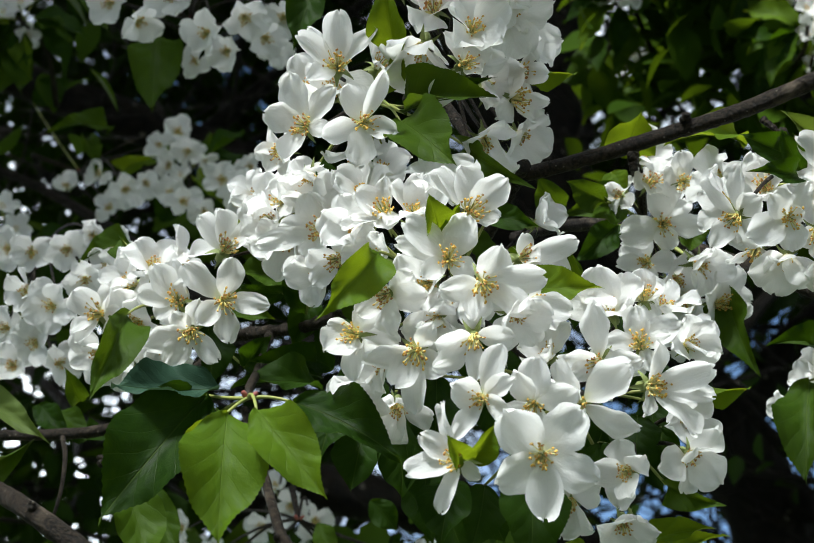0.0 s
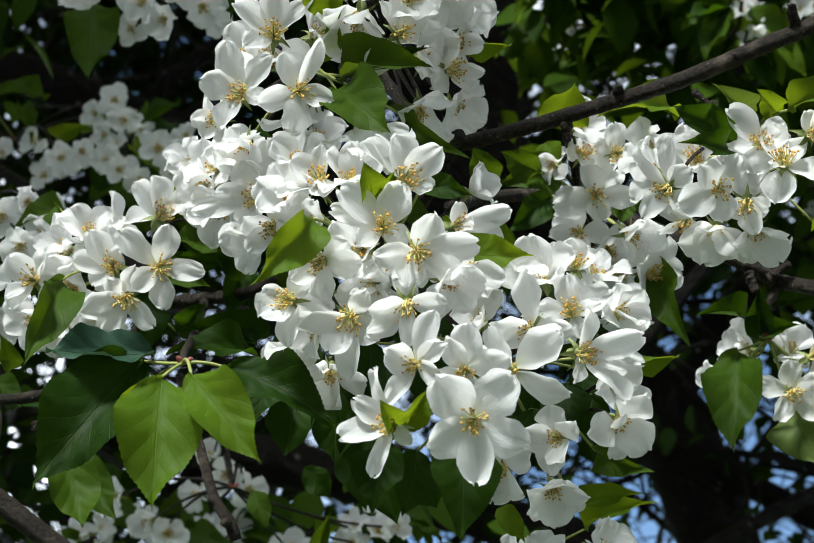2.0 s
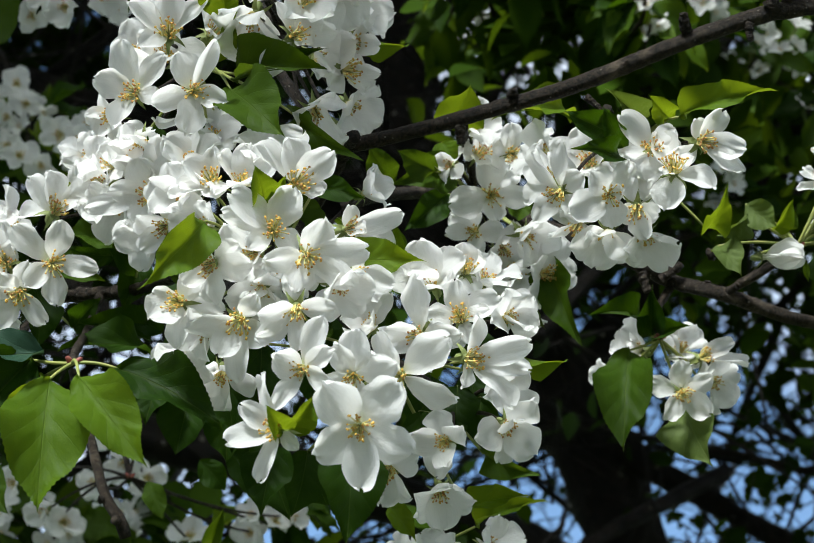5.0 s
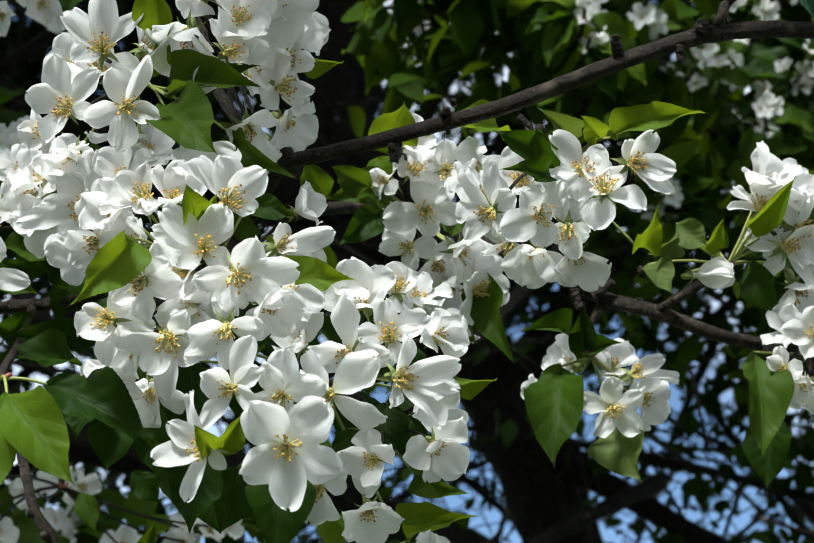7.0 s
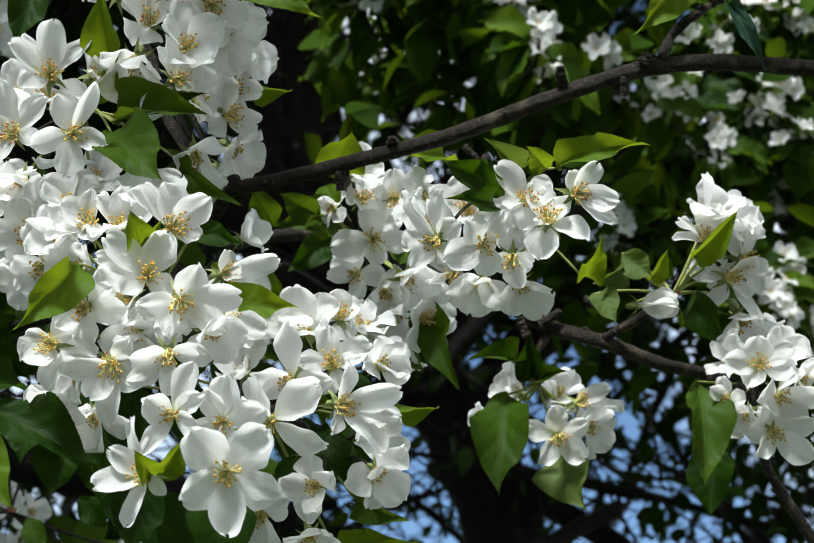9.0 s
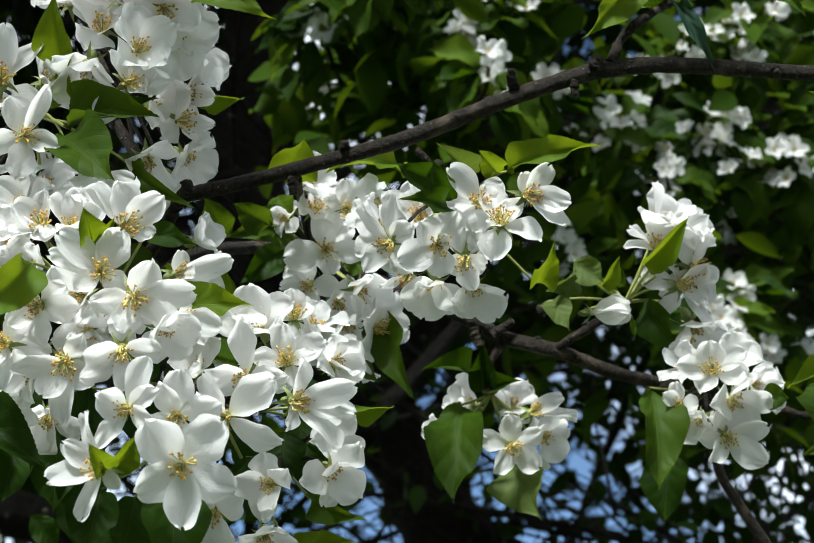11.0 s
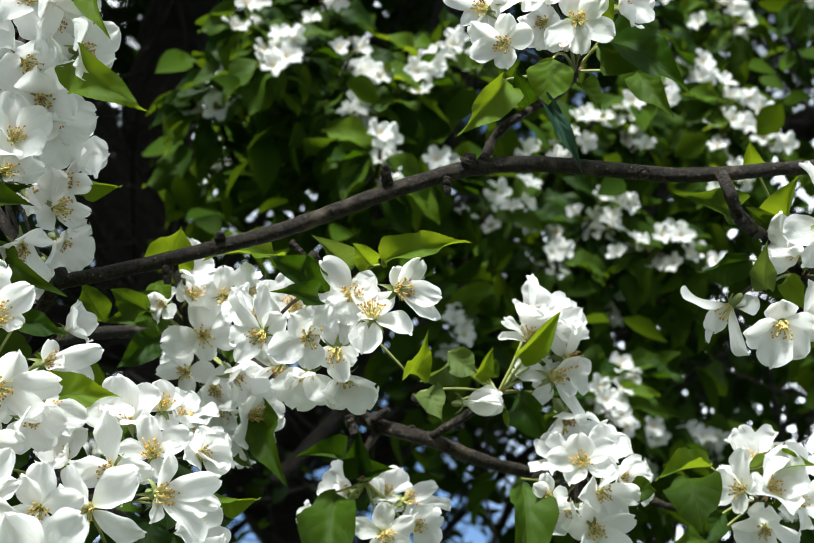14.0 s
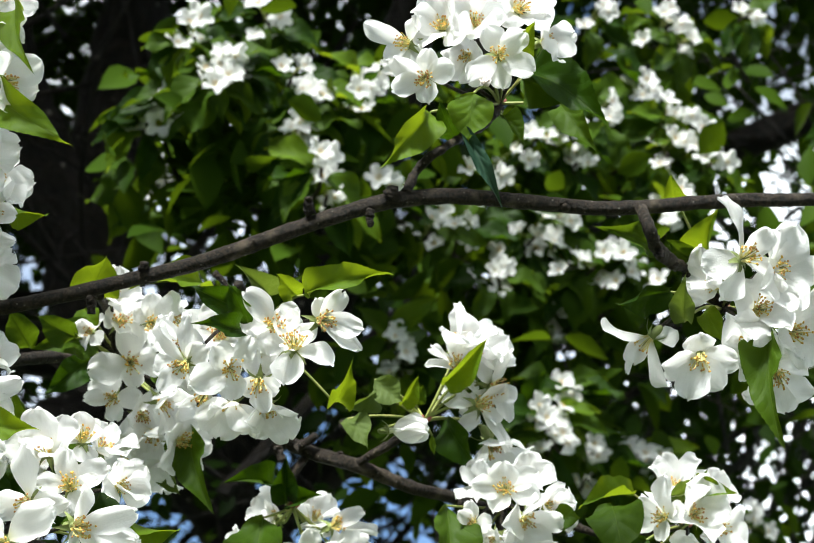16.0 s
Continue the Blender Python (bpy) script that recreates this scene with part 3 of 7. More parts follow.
# ---- branches ----
branch([(2.2048, 3.3434, 3.1021, 0.0230), (1.8417, 2.6362, 2.7782, 0.0190), (1.3024, 1.7753, 2.3635, 0.0130), (0.8702, 1.1980, 2.1028, 0.0086), (0.5800, 0.9150, 1.9300, 0.0042), (0.4717, 0.8900, 1.9055, 0.0040), (0.4510, 0.8900, 1.9028, 0.0040), (0.4215, 0.8936, 1.8991, 0.0041), (0.3931, 0.8991, 1.8978, 0.0042), (0.3648, 0.9044, 1.8999, 0.0043), (0.3366, 0.9096, 1.9022, 0.0044), (0.3082, 0.9148, 1.9030, 0.0046), (0.2797, 0.9200, 1.8998, 0.0047), (0.2506, 0.9228, 1.8902, 0.0046), (0.2226, 0.9284, 1.8797, 0.0045), (0.1960, 0.9437, 1.8711, 0.0045), (0.1686, 0.9564, 1.8632, 0.0044), (0.1413, 0.9678, 1.8572, 0.0043), (0.1131, 0.9755, 1.8499, 0.0042), (0.0841, 0.9834, 1.8434, 0.0041), (0.0571, 0.9900, 1.8380, 0.0040)],
       "long dark apple branch with ringed knots", [((0.1468, 0.9623, 1.8623), (0.06, -0.61, 0.89), 0.0032, 0.0041), ((0.2055, 0.9350, 1.8739), (-0.13, -0.57, 0.89), 0.0023, 0.0026), ((0.2346, 0.9224, 1.8894), (-0.23, -0.44, 0.89), 0.0030, 0.0100), ((0.2796, 0.9160, 1.9019), (-0.03, -0.59, 0.89), 0.0040, 0.0053), ((0.2676, 0.9182, 1.8922), (0.05, -0.1, -1.05), 0.0026, 0.0092), ((0.3752, 0.8985, 1.8982), (-0.05, -0.26, -0.38), 0.0032, 0.0040), ((0.1193, 0.9708, 1.8453), (0.02, -0.15, -1.06), 0.0030, 0.0095), ((0.1854, 0.9466, 1.8584), (0.62, -0.35, -0.7), 0.0019, 0.0115)])
branch([(0.2879, 0.9166, 1.9037, 0.0032), (0.2952, 0.9233, 1.9194, 0.0027), (0.3027, 0.9140, 1.9269, 0.0025), (0.3183, 0.9227, 1.9395, 0.0024), (0.3347, 0.9330, 1.9528, 0.0031), (0.3518, 0.9518, 1.9724, 0.0026)],
       "short twig rising from a fork", [((0.3003, 0.9158, 1.9249), (-0.4, -0.41, 0.49), 0.0018, 0.0024)], lump=0.34, freq=360)
branch([(0.4135, 0.8803, 1.8942, 0.0034), (0.4147, 0.8706, 1.8794, 0.0032), (0.4230, 0.8835, 1.8731, 0.0035), (0.4411, 0.9075, 1.8717, 0.0038), (0.4614, 0.9316, 1.8732, 0.0023), (0.4877, 0.9509, 1.8619, 0.0017)],
       "knobbly hanging spur twig", [((0.4205, 0.8792, 1.8762), (0.71, -0.5, -0.07), 0.0028, 0.0028), ((0.4247, 0.8803, 1.8679), (-0.83, -0.09, -0.39), 0.0028, 0.0035), ((0.4397, 0.9042, 1.8683), (0.47, -0.62, 0.6), 0.0026, 0.0041)], lump=0.34, freq=360)
branch([(0.0591, 1.1285, 1.8332, 0.0036), (0.0860, 1.1571, 1.8460, 0.0041), (0.1216, 1.1889, 1.8546, 0.0045), (0.1687, 1.2069, 1.8472, 0.0046), (0.2042, 1.1794, 1.8284, 0.0048), (0.2244, 1.1532, 1.8152, 0.0048), (0.2463, 1.1418, 1.8018, 0.0047), (0.2712, 1.1491, 1.7919, 0.0047), (0.3002, 1.1258, 1.7804, 0.0047), (0.3377, 1.1262, 1.7675, 0.0043), (0.3772, 1.1453, 1.7630, 0.0040), (0.4060, 1.1495, 1.7534, 0.0034), (0.4210, 1.1544, 1.7407, 0.0031)],
       "dark slender branch with grey bark", [((0.2637, 1.1454, 1.7927), (0.75, -0.52, 0.54), 0.0034, 0.0168), ((0.2897, 1.1235, 1.8049), (0.75, -0.47, 0.25), 0.0037, 0.0079), ((0.2490, 1.1384, 1.7946), (0.29, -0.23, -0.94), 0.0034, 0.0133), ((0.2899, 1.1334, 1.7865), (0.24, -0.52, 0.83), 0.0030, 0.0040)])
branch([(0.3001, 1.1256, 1.7806, 0.0027), (0.3105, 1.1108, 1.7880, 0.0024), (0.3213, 1.0993, 1.7937, 0.0024), (0.3391, 1.0967, 1.8057, 0.0018)],
       "thin dark fruiting twig", [((0.3039, 1.1115, 1.7830), (0.45, -0.49, 0.54), 0.0023, 0.0029)], lump=0.34, freq=360)
branch([(0.3976, 1.1329, 1.7503, 0.0028), (0.4026, 1.1125, 1.7052, 0.0030), (0.4130, 1.1093, 1.6842, 0.0033), (0.4326, 1.1094, 1.6552, 0.0037), (0.4584, 1.1165, 1.6191, 0.0040)],
       "thin twig running down")
branch([(-0.1696, 1.1731, 1.7693, 0.0031), (-0.1422, 1.1696, 1.7729, 0.0035), (-0.1209, 1.1578, 1.7757, 0.0040), (-0.0928, 1.1418, 1.7760, 0.0042), (-0.0680, 1.1174, 1.7755, 0.0039), (-0.0329, 1.0583, 1.7760, 0.0034), (-0.0011, 1.0060, 1.7716, 0.0032), (0.0164, 0.9871, 1.7728, 0.0032), (0.0394, 1.0287, 1.8104, 0.0036), (0.0549, 1.0047, 1.8354, 0.0038), (0.0607, 0.9728, 1.8401, 0.0037)],
       "dark gnarled twig behind the blossom", [((-0.1104, 1.1542, 1.7752), (0.2, -0.2, -0.85), 0.0030, 0.0034), ((-0.0857, 1.1365, 1.7765), (-0.0, -0.49, 0.73), 0.0029, 0.0029), ((-0.1205, 1.1546, 1.7752), (-0.3, -0.47, 0.63), 0.0026, 0.0034)], lump=0.34, freq=360)
branch([(0.0481, 1.0142, 1.8466, 0.0036), (0.0313, 1.0633, 1.8810, 0.0035), (0.0159, 1.0802, 1.9083, 0.0035), (0.0095, 1.0787, 1.9342, 0.0033), (-0.0001, 1.0782, 1.9706, 0.0033), (-0.0097, 1.0714, 2.0082, 0.0030), (-0.0193, 1.0616, 2.0526, 0.0027), (-0.0279, 1.0670, 2.1027, 0.0024)],
       "upright twig carrying dense blossom", [((-0.0029, 1.0701, 1.9054), (-0.6, -0.38, 0.14), 0.0032, 0.0063)])
branch([(0.0159, 1.0802, 1.9083, 0.0027), (0.0006, 1.0555, 1.9076, 0.0026), (-0.0113, 1.0328, 1.9034, 0.0023), (-0.0282, 1.0109, 1.8882, 0.0016)],
       "side twig to an upper cluster")
branch([(0.0164, 0.9871, 1.7728, 0.0024), (0.0305, 0.9695, 1.7583, 0.0021), (0.0470, 0.9652, 1.7466, 0.0018), (0.0651, 0.9435, 1.7243, 0.0015), (0.0803, 0.9328, 1.7095, 0.0012)],
       "side twig to the front cluster")
branch([(-0.2691, 0.9994, 1.6779, 0.0052), (-0.2360, 0.9874, 1.6697, 0.0057), (-0.2167, 0.9766, 1.6621, 0.0056), (-0.1952, 0.9562, 1.6511, 0.0055), (-0.1694, 0.9505, 1.6335, 0.0057), (-0.1291, 0.9561, 1.6023, 0.0059)],
       "thick dark weathered branch", [((-0.1942, 0.9513, 1.6535), (0.2, -0.52, 0.92), 0.0027, 0.0027)])
branch([(-0.1040, 1.1062, 1.7225, 0.0026), (-0.0911, 1.0695, 1.6940, 0.0025), (-0.0827, 1.0462, 1.6713, 0.0028), (-0.0722, 1.0183, 1.6449, 0.0029), (-0.0622, 1.0075, 1.6305, 0.0034), (-0.0589, 1.0080, 1.6214, 0.0034)],
       "bare hanging dark twig", [((-0.0730, 1.0130, 1.6419), (-0.82, -0.3, -0.06), 0.0025, 0.0022), ((-0.0646, 1.0025, 1.6303), (0.78, -0.44, 0.24), 0.0028, 0.0028)])
branch([(-0.3040, 1.1819, 1.7147, 0.0031), (-0.2451, 1.1613, 1.7124, 0.0034), (-0.2001, 1.1502, 1.7142, 0.0037), (-0.1632, 1.1422, 1.7254, 0.0030), (-0.1398, 1.1556, 1.7557, 0.0030), (-0.1209, 1.1578, 1.7757, 0.0030)],
       "dark twig half hidden by leaves", [((-0.1951, 1.1444, 1.6967), (0.0, -0.26, -0.55), 0.0045, 0.0065)])
branch([(-0.2188, 1.1307, 1.7081, 0.0015), (-0.2125, 1.1114, 1.6935, 0.0015), (-0.2118, 1.0985, 1.6709, 0.0011), (-0.2147, 1.0874, 1.6518, 0.0011)],
       "thin green hanging shoot")

# ---- blossom clusters and leaf sprays ----
c = cluster((0.0803, 0.9328, 1.7095), "dense cluster of open white apple blossoms with yellow anthers")
spur(c, [(0.0803, 0.9328, 1.7095), (0.0472, 0.9764, 1.7483)])
blossom(c, (0.0614, 0.7900, 1.6666), (-0.07, -0.96, -0.29), 0.0285, 54, 14, [(-0.0170, -0.0075, 0.0180, 0.0196), (0.0170, -0.0075, 0.0180, 0.0192), (0.0230, -0.0013, -0.0122, 0.0166), (0.0004, 0.0032, -0.0275, 0.0152), (-0.0205, -0.0010, -0.0122, 0.0166)])
blossom(c, (0.0367, 0.8152, 1.6938), (-0.39, -0.89, -0.23), 0.0228, 68, 20, [(-0.0154, -0.0054, 0.0040, 0.0140), (0.0093, -0.0063, 0.0221, 0.0116), (0.0135, -0.0075, 0.0090, 0.0097), (0.0131, -0.0061, -0.0056, 0.0102), (-0.0140, -0.0025, -0.0191, 0.0088)])
blossom(c, (0.0592, 0.8187, 1.6920), (-0.21, -0.85, -0.49), 0.0222, 88, 28, [(0.0016, -0.0107, 0.0196, 0.0154), (0.0191, -0.0091, 0.0041, 0.0140), (-0.0101, -0.0059, 0.0134, 0.0108), (0.0046, 0.0095, -0.0130, 0.0103), (-0.0138, 0.0107, -0.0051, 0.0108)])
blossom(c, (0.0814, 0.8400, 1.6946), (-0.47, -0.81, -0.36), 0.0276, 22, 18, [(0.0227, -0.0090, 0.0164, 0.0167), (0.0258, -0.0005, -0.0132, 0.0129), (-0.0149, -0.0084, 0.0085, 0.0144), (-0.0096, -0.0036, 0.0202, 0.0129), (-0.0096, 0.0148, -0.0144, 0.0134)])
blossom(c, (0.0919, 0.8542, 1.7159), (-0.58, -0.76, -0.28), 0.0246, 105, 28, [(-0.0215, -0.0066, 0.0023, 0.0132), (-0.0014, -0.0086, 0.0273, 0.0147), (0.0181, -0.0085, -0.0010, 0.0122), (-0.0154, -0.0020, -0.0100, 0.0098), (0.0050, 0.0135, -0.0144, 0.0120)])
blossom(c, (0.1108, 0.8590, 1.7235), (-0.2, -0.91, 0.37), 0.0253, 64, 24, [(-0.0029, -0.0058, 0.0184, 0.0123), (0.0182, -0.0044, 0.0107, 0.0137), (0.0137, -0.0069, 0.0037, 0.0083), (-0.0182, -0.0054, 0.0023, 0.0103), (0.0059, -0.0029, -0.0116, 0.0083)])
blossom(c, (0.1132, 0.8531, 1.7041), (0.56, -0.81, -0.15), 0.0276, 76, 16, [(0.0295, -0.0053, 0.0092, 0.0131), (0.0295, -0.0019, -0.0057, 0.0102), (0.0207, -0.0028, -0.0232, 0.0112), (-0.0024, -0.0036, -0.0145, 0.0073), (0.0029, -0.0082, 0.0206, 0.0077)])
blossom(c, (0.1346, 0.8859, 1.7285), (0.51, -0.85, 0.11), 0.0209, 60, 20)
blossom(c, (0.0262, 0.8048, 1.6645), (-0.48, -0.85, 0.2), 0.0264, 176, 12, [(-0.0231, -0.0034, -0.0069, 0.0141), (-0.0178, -0.0031, 0.0110, 0.0100), (-0.0083, -0.0046, 0.0254, 0.0064), (-0.0064, -0.0010, -0.0229, 0.0087), (0.0092, -0.0051, -0.0079, 0.0069)])
blossom(c, (0.1161, 0.8972, 1.7520), (-0.0, -0.7, 0.71), 0.0256, 50, 24, [(-0.0144, -0.0032, 0.0104, 0.0129), (-0.0021, -0.0041, 0.0156, 0.0129), (0.0103, -0.0023, 0.0054, 0.0129), (-0.0201, -0.0017, -0.0056, 0.0119), (0.0018, -0.0020, -0.0108, 0.0129)])
blossom(c, (0.0997, 0.8864, 1.7436), (-0.38, -0.76, 0.53), 0.0251, 95, 26)
blossom(c, (0.0699, 0.8838, 1.7214), (-0.38, -0.8, 0.46), 0.0208, 40, 30)
blossom(c, (0.1258, 0.9133, 1.7495), (0.48, -0.67, 0.57), 0.0216, 10, 26)
blossom(c, (0.1005, 0.8919, 1.7150), (0.23, -0.86, 0.46), 0.0199, 30, 26)
leaf(c, (0.0574, 0.8520, 1.6666), (0.0575, 0.8350, 1.6171), 0.0335, (0.12, -0.94, 0.30), "d", 0)
leaf(c, (0.1445, 0.9232, 1.7153), (0.1684, 0.9072, 1.7103), 0.0133, (-0.46, -0.42, -0.78), "f", 2)
leaf(c, (0.1277, 0.9184, 1.6639), (0.1521, 0.8949, 1.6518), 0.0157, (-0.72, -0.67, -0.17), "m", 1)
leaf(c, (0.1228, 0.9613, 1.6374), (0.1533, 0.9353, 1.6435), 0.0154, (-0.65, -0.66, 0.37), "f", 1)
leaf(c, (0.0278, 0.8046, 1.6654), (0.0205, 0.7869, 1.6741), 0.0136, (0.57, -0.55, -0.61), "f", 2)
leaf(c, (0.0300, 0.8132, 1.6662), (0.0419, 0.8026, 1.6811), 0.0142, (0.15, -0.74, -0.65), "f", 2)
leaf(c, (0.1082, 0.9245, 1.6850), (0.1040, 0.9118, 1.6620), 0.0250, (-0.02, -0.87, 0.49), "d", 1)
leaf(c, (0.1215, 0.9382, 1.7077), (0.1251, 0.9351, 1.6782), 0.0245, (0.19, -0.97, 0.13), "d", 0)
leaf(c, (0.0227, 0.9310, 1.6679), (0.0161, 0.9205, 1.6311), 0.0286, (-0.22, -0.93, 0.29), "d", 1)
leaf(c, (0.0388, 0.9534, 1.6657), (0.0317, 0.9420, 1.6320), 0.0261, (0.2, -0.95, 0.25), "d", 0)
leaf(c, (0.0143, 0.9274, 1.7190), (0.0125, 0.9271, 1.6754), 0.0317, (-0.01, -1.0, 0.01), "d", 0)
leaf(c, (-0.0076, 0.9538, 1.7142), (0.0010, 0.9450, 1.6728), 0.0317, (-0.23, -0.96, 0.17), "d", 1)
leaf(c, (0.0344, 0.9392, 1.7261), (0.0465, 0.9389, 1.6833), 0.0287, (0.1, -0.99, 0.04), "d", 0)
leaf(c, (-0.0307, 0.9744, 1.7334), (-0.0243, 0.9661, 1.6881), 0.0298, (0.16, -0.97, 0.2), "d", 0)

# ---- blossom clusters and leaf sprays ----
c = cluster((0.1155, 0.9759, 1.6816), "hanging white apple blossoms below the main cluster")
spur(c, [(0.1155, 0.9759, 1.6816), (0.1045, 0.9734, 1.7035), (0.0864, 0.9448, 1.7083)])
blossom(c, (0.1063, 0.8775, 1.6670), (-0.55, -0.79, -0.27), 0.0201, 30, 19)
blossom(c, (0.1029, 0.8850, 1.6441), (-0.05, -0.80, -0.60), 0.0215, 80, 15)
blossom(c, (0.1334, 0.8786, 1.6754), (0.34, -0.82, -0.45), 0.0221, 40, 20)
blossom(c, (0.0799, 0.8950, 1.6547), (-0.35, -0.72, -0.60), 0.0225, 60, 14)
blossom(c, (0.1338, 0.9012, 1.6945), (0.41, -0.89, -0.18), 0.0201, 40, 14)
leaf(c, (0.1146, 0.9229, 1.6980), (0.1121, 0.9150, 1.6713), 0.0279, (-0.26, -0.92, 0.3), "d", 0)
leaf(c, (0.1271, 0.9314, 1.6937), (0.1275, 0.9277, 1.6671), 0.0206, (-0.31, -0.94, 0.13), "d", 1)
leaf(c, (0.0956, 0.9294, 1.6854), (0.0989, 0.9248, 1.6642), 0.0227, (-0.15, -0.97, 0.19), "d", 0)

# ---- blossom clusters and leaf sprays ----
c = cluster((0.0155, 0.9266, 1.7552), "dense rounded cluster of open white apple blossoms")
spur(c, [(0.0155, 0.9266, 1.7552), (0.0164, 0.9871, 1.7728)])
blossom(c, (0.0364, 0.8335, 1.7492), (0.12, -0.9, -0.43), 0.0292, 8, 12, [(0.0284, -0.0026, 0.0037, 0.0149), (0.0067, -0.0079, 0.0169, 0.0139), (-0.0197, -0.0047, -0.0040, 0.0125), (-0.0053, -0.0011, -0.0185, 0.0132), (0.0236, -0.0027, -0.0145, 0.0120)])
blossom(c, (0.0206, 0.8451, 1.7619), (0.1, -0.99, 0.03), 0.0272, 36, 18, [(-0.0213, -0.0059, 0.0163, 0.0152), (0.0097, -0.0055, 0.0199, 0.0157), (-0.0129, -0.0070, -0.0097, 0.0102), (-0.0247, -0.0024, 0.0066, 0.0108), (0.0125, -0.0007, -0.0071, 0.0113)])
blossom(c, (0.0301, 0.8657, 1.7890), (0.33, -0.94, 0.11), 0.0311, 95, 16, [(-0.0063, -0.0051, 0.0213, 0.0166), (0.0173, -0.0050, 0.0170, 0.0151), (0.0149, -0.0024, -0.0038, 0.0116), (-0.0222, -0.0029, 0.0158, 0.0106), (-0.0154, -0.0024, 0.0205, 0.0100)])
blossom(c, (-0.0074, 0.8580, 1.7483), (-0.5, -0.78, -0.37), 0.0245, 20, 26, [(-0.0042, -0.0090, 0.0077, 0.0074), (0.0183, -0.0041, -0.0024, 0.0139), (0.0015, -0.0014, -0.0204, 0.0149), (-0.0154, -0.0008, -0.0095, 0.0109), (0.0119, -0.0041, 0.0086, 0.0119)])
blossom(c, (-0.0227, 0.8662, 1.7303), (-0.44, -0.89, -0.09), 0.0257, 250, 18, [(-0.0139, -0.0031, -0.0107, 0.0180), (-0.0005, -0.0009, -0.0230, 0.0110), (-0.0134, 0.0015, 0.0058, 0.0100), (0.0079, -0.0049, 0.0133, 0.0125), (0.0173, 0.0119, -0.0027, 0.0125)])
blossom(c, (0.0063, 0.8523, 1.7214), (-0.13, -0.87, -0.47), 0.0298, 270, 14, [(-0.0259, -0.0047, -0.0044, 0.0108), (-0.0108, -0.0005, -0.0180, 0.0142), (0.0000, 0.0041, -0.0296, 0.0122), (0.0137, 0.0001, -0.0114, 0.0122), (0.0078, -0.0104, 0.0093, 0.0098)])
blossom(c, (0.0325, 0.8307, 1.7242), (-0.03, -0.76, -0.64), 0.0246, 28, 20, [(-0.0181, -0.0046, -0.0013, 0.0143), (-0.0191, 0.0025, -0.0139, 0.0119), (0.0007, -0.0016, -0.0211, 0.0081), (0.0181, -0.0027, 0.0015, 0.0119), (-0.0011, 0.0076, 0.0188, 0.0119)])
blossom(c, (0.0161, 0.8642, 1.7382), (-0.19, -0.78, -0.6), 0.0215, 60, 30)
blossom(c, (0.0569, 0.8525, 1.7436), (0.75, -0.58, -0.31), 0.0232, 30, 20, [(0.0213, 0.0007, -0.0039, 0.0127), (0.0113, 0.0006, -0.0149, 0.0113), (0.0068, 0.0027, 0.0060, 0.0098), (-0.0161, 0.0097, 0.0038, 0.0113), (-0.0081, 0.0124, -0.0121, 0.0113)])
blossom(c, (0.0123, 0.8690, 1.7555), (-0.43, -0.89, -0.15), 0.0227, 70, 28)
blossom(c, (-0.0108, 0.8980, 1.7943), (-0.23, -0.83, 0.5), 0.0291, 30, 22, [(-0.0164, -0.0041, 0.0109, 0.0141), (-0.0180, -0.0021, -0.0036, 0.0115), (-0.0212, -0.0059, -0.0090, 0.0083), (0.0008, -0.0089, -0.0095, 0.0125), (0.0008, -0.0034, 0.0190, 0.0088)])
blossom(c, (0.0035, 0.8988, 1.7941), (-0.07, -0.76, 0.64), 0.0236, 80, 22)
blossom(c, (-0.0200, 0.8957, 1.7108), (-0.48, -0.58, -0.66), 0.0232, 60, 28)
blossom(c, (-0.0050, 0.9134, 1.7027), (-0.06, -0.63, -0.78), 0.0214, 10, 26)
blossom(c, (0.0556, 0.9008, 1.7740), (0.75, -0.65, 0.1), 0.0247, 60, 18, [(0.0281, -0.0018, 0.0097, 0.0125), (0.0255, 0.0028, -0.0085, 0.0110), (0.0110, -0.0051, -0.0014, 0.0115), (0.0005, -0.0022, 0.0123, 0.0120), (-0.0143, 0.0123, -0.0076, 0.0120)])
blossom(c, (0.0648, 0.9430, 1.8012), (0.71, -0.63, 0.31), 0.0197, 10, 22)
blossom(c, (0.0500, 0.8395, 1.7369), (0.45, -0.72, -0.53), 0.0219, 150, 20)
blossom(c, (-0.0230, 0.9092, 1.7894), (-0.65, -0.76, 0.09), 0.0250, 10, 22)
blossom(c, (-0.0133, 0.8997, 1.7729), (-0.55, -0.82, 0.17), 0.0215, 100, 26)
blossom(c, (0.0247, 0.8736, 1.7475), (0.15, -0.88, -0.44), 0.0207, 20, 30)
blossom(c, (-0.0106, 0.8769, 1.7197), (-0.36, -0.76, -0.54), 0.0217, 30, 24)
blossom(c, (0.0165, 0.9094, 1.8099), (-0.01, -0.79, 0.61), 0.0246, 30, 22)
blossom(c, (-0.0238, 0.9267, 1.8109), (-0.37, -0.78, 0.51), 0.0223, 70, 24)
leaf(c, (-0.0119, 0.8587, 1.7686), (-0.0401, 0.8330, 1.7314), 0.0233, (0.6, -0.79, 0.1), "f", 1)
leaf(c, (0.0158, 0.8502, 1.7772), (0.0114, 0.8313, 1.7902), 0.0179, (0.48, -0.58, -0.66), "f", 2)
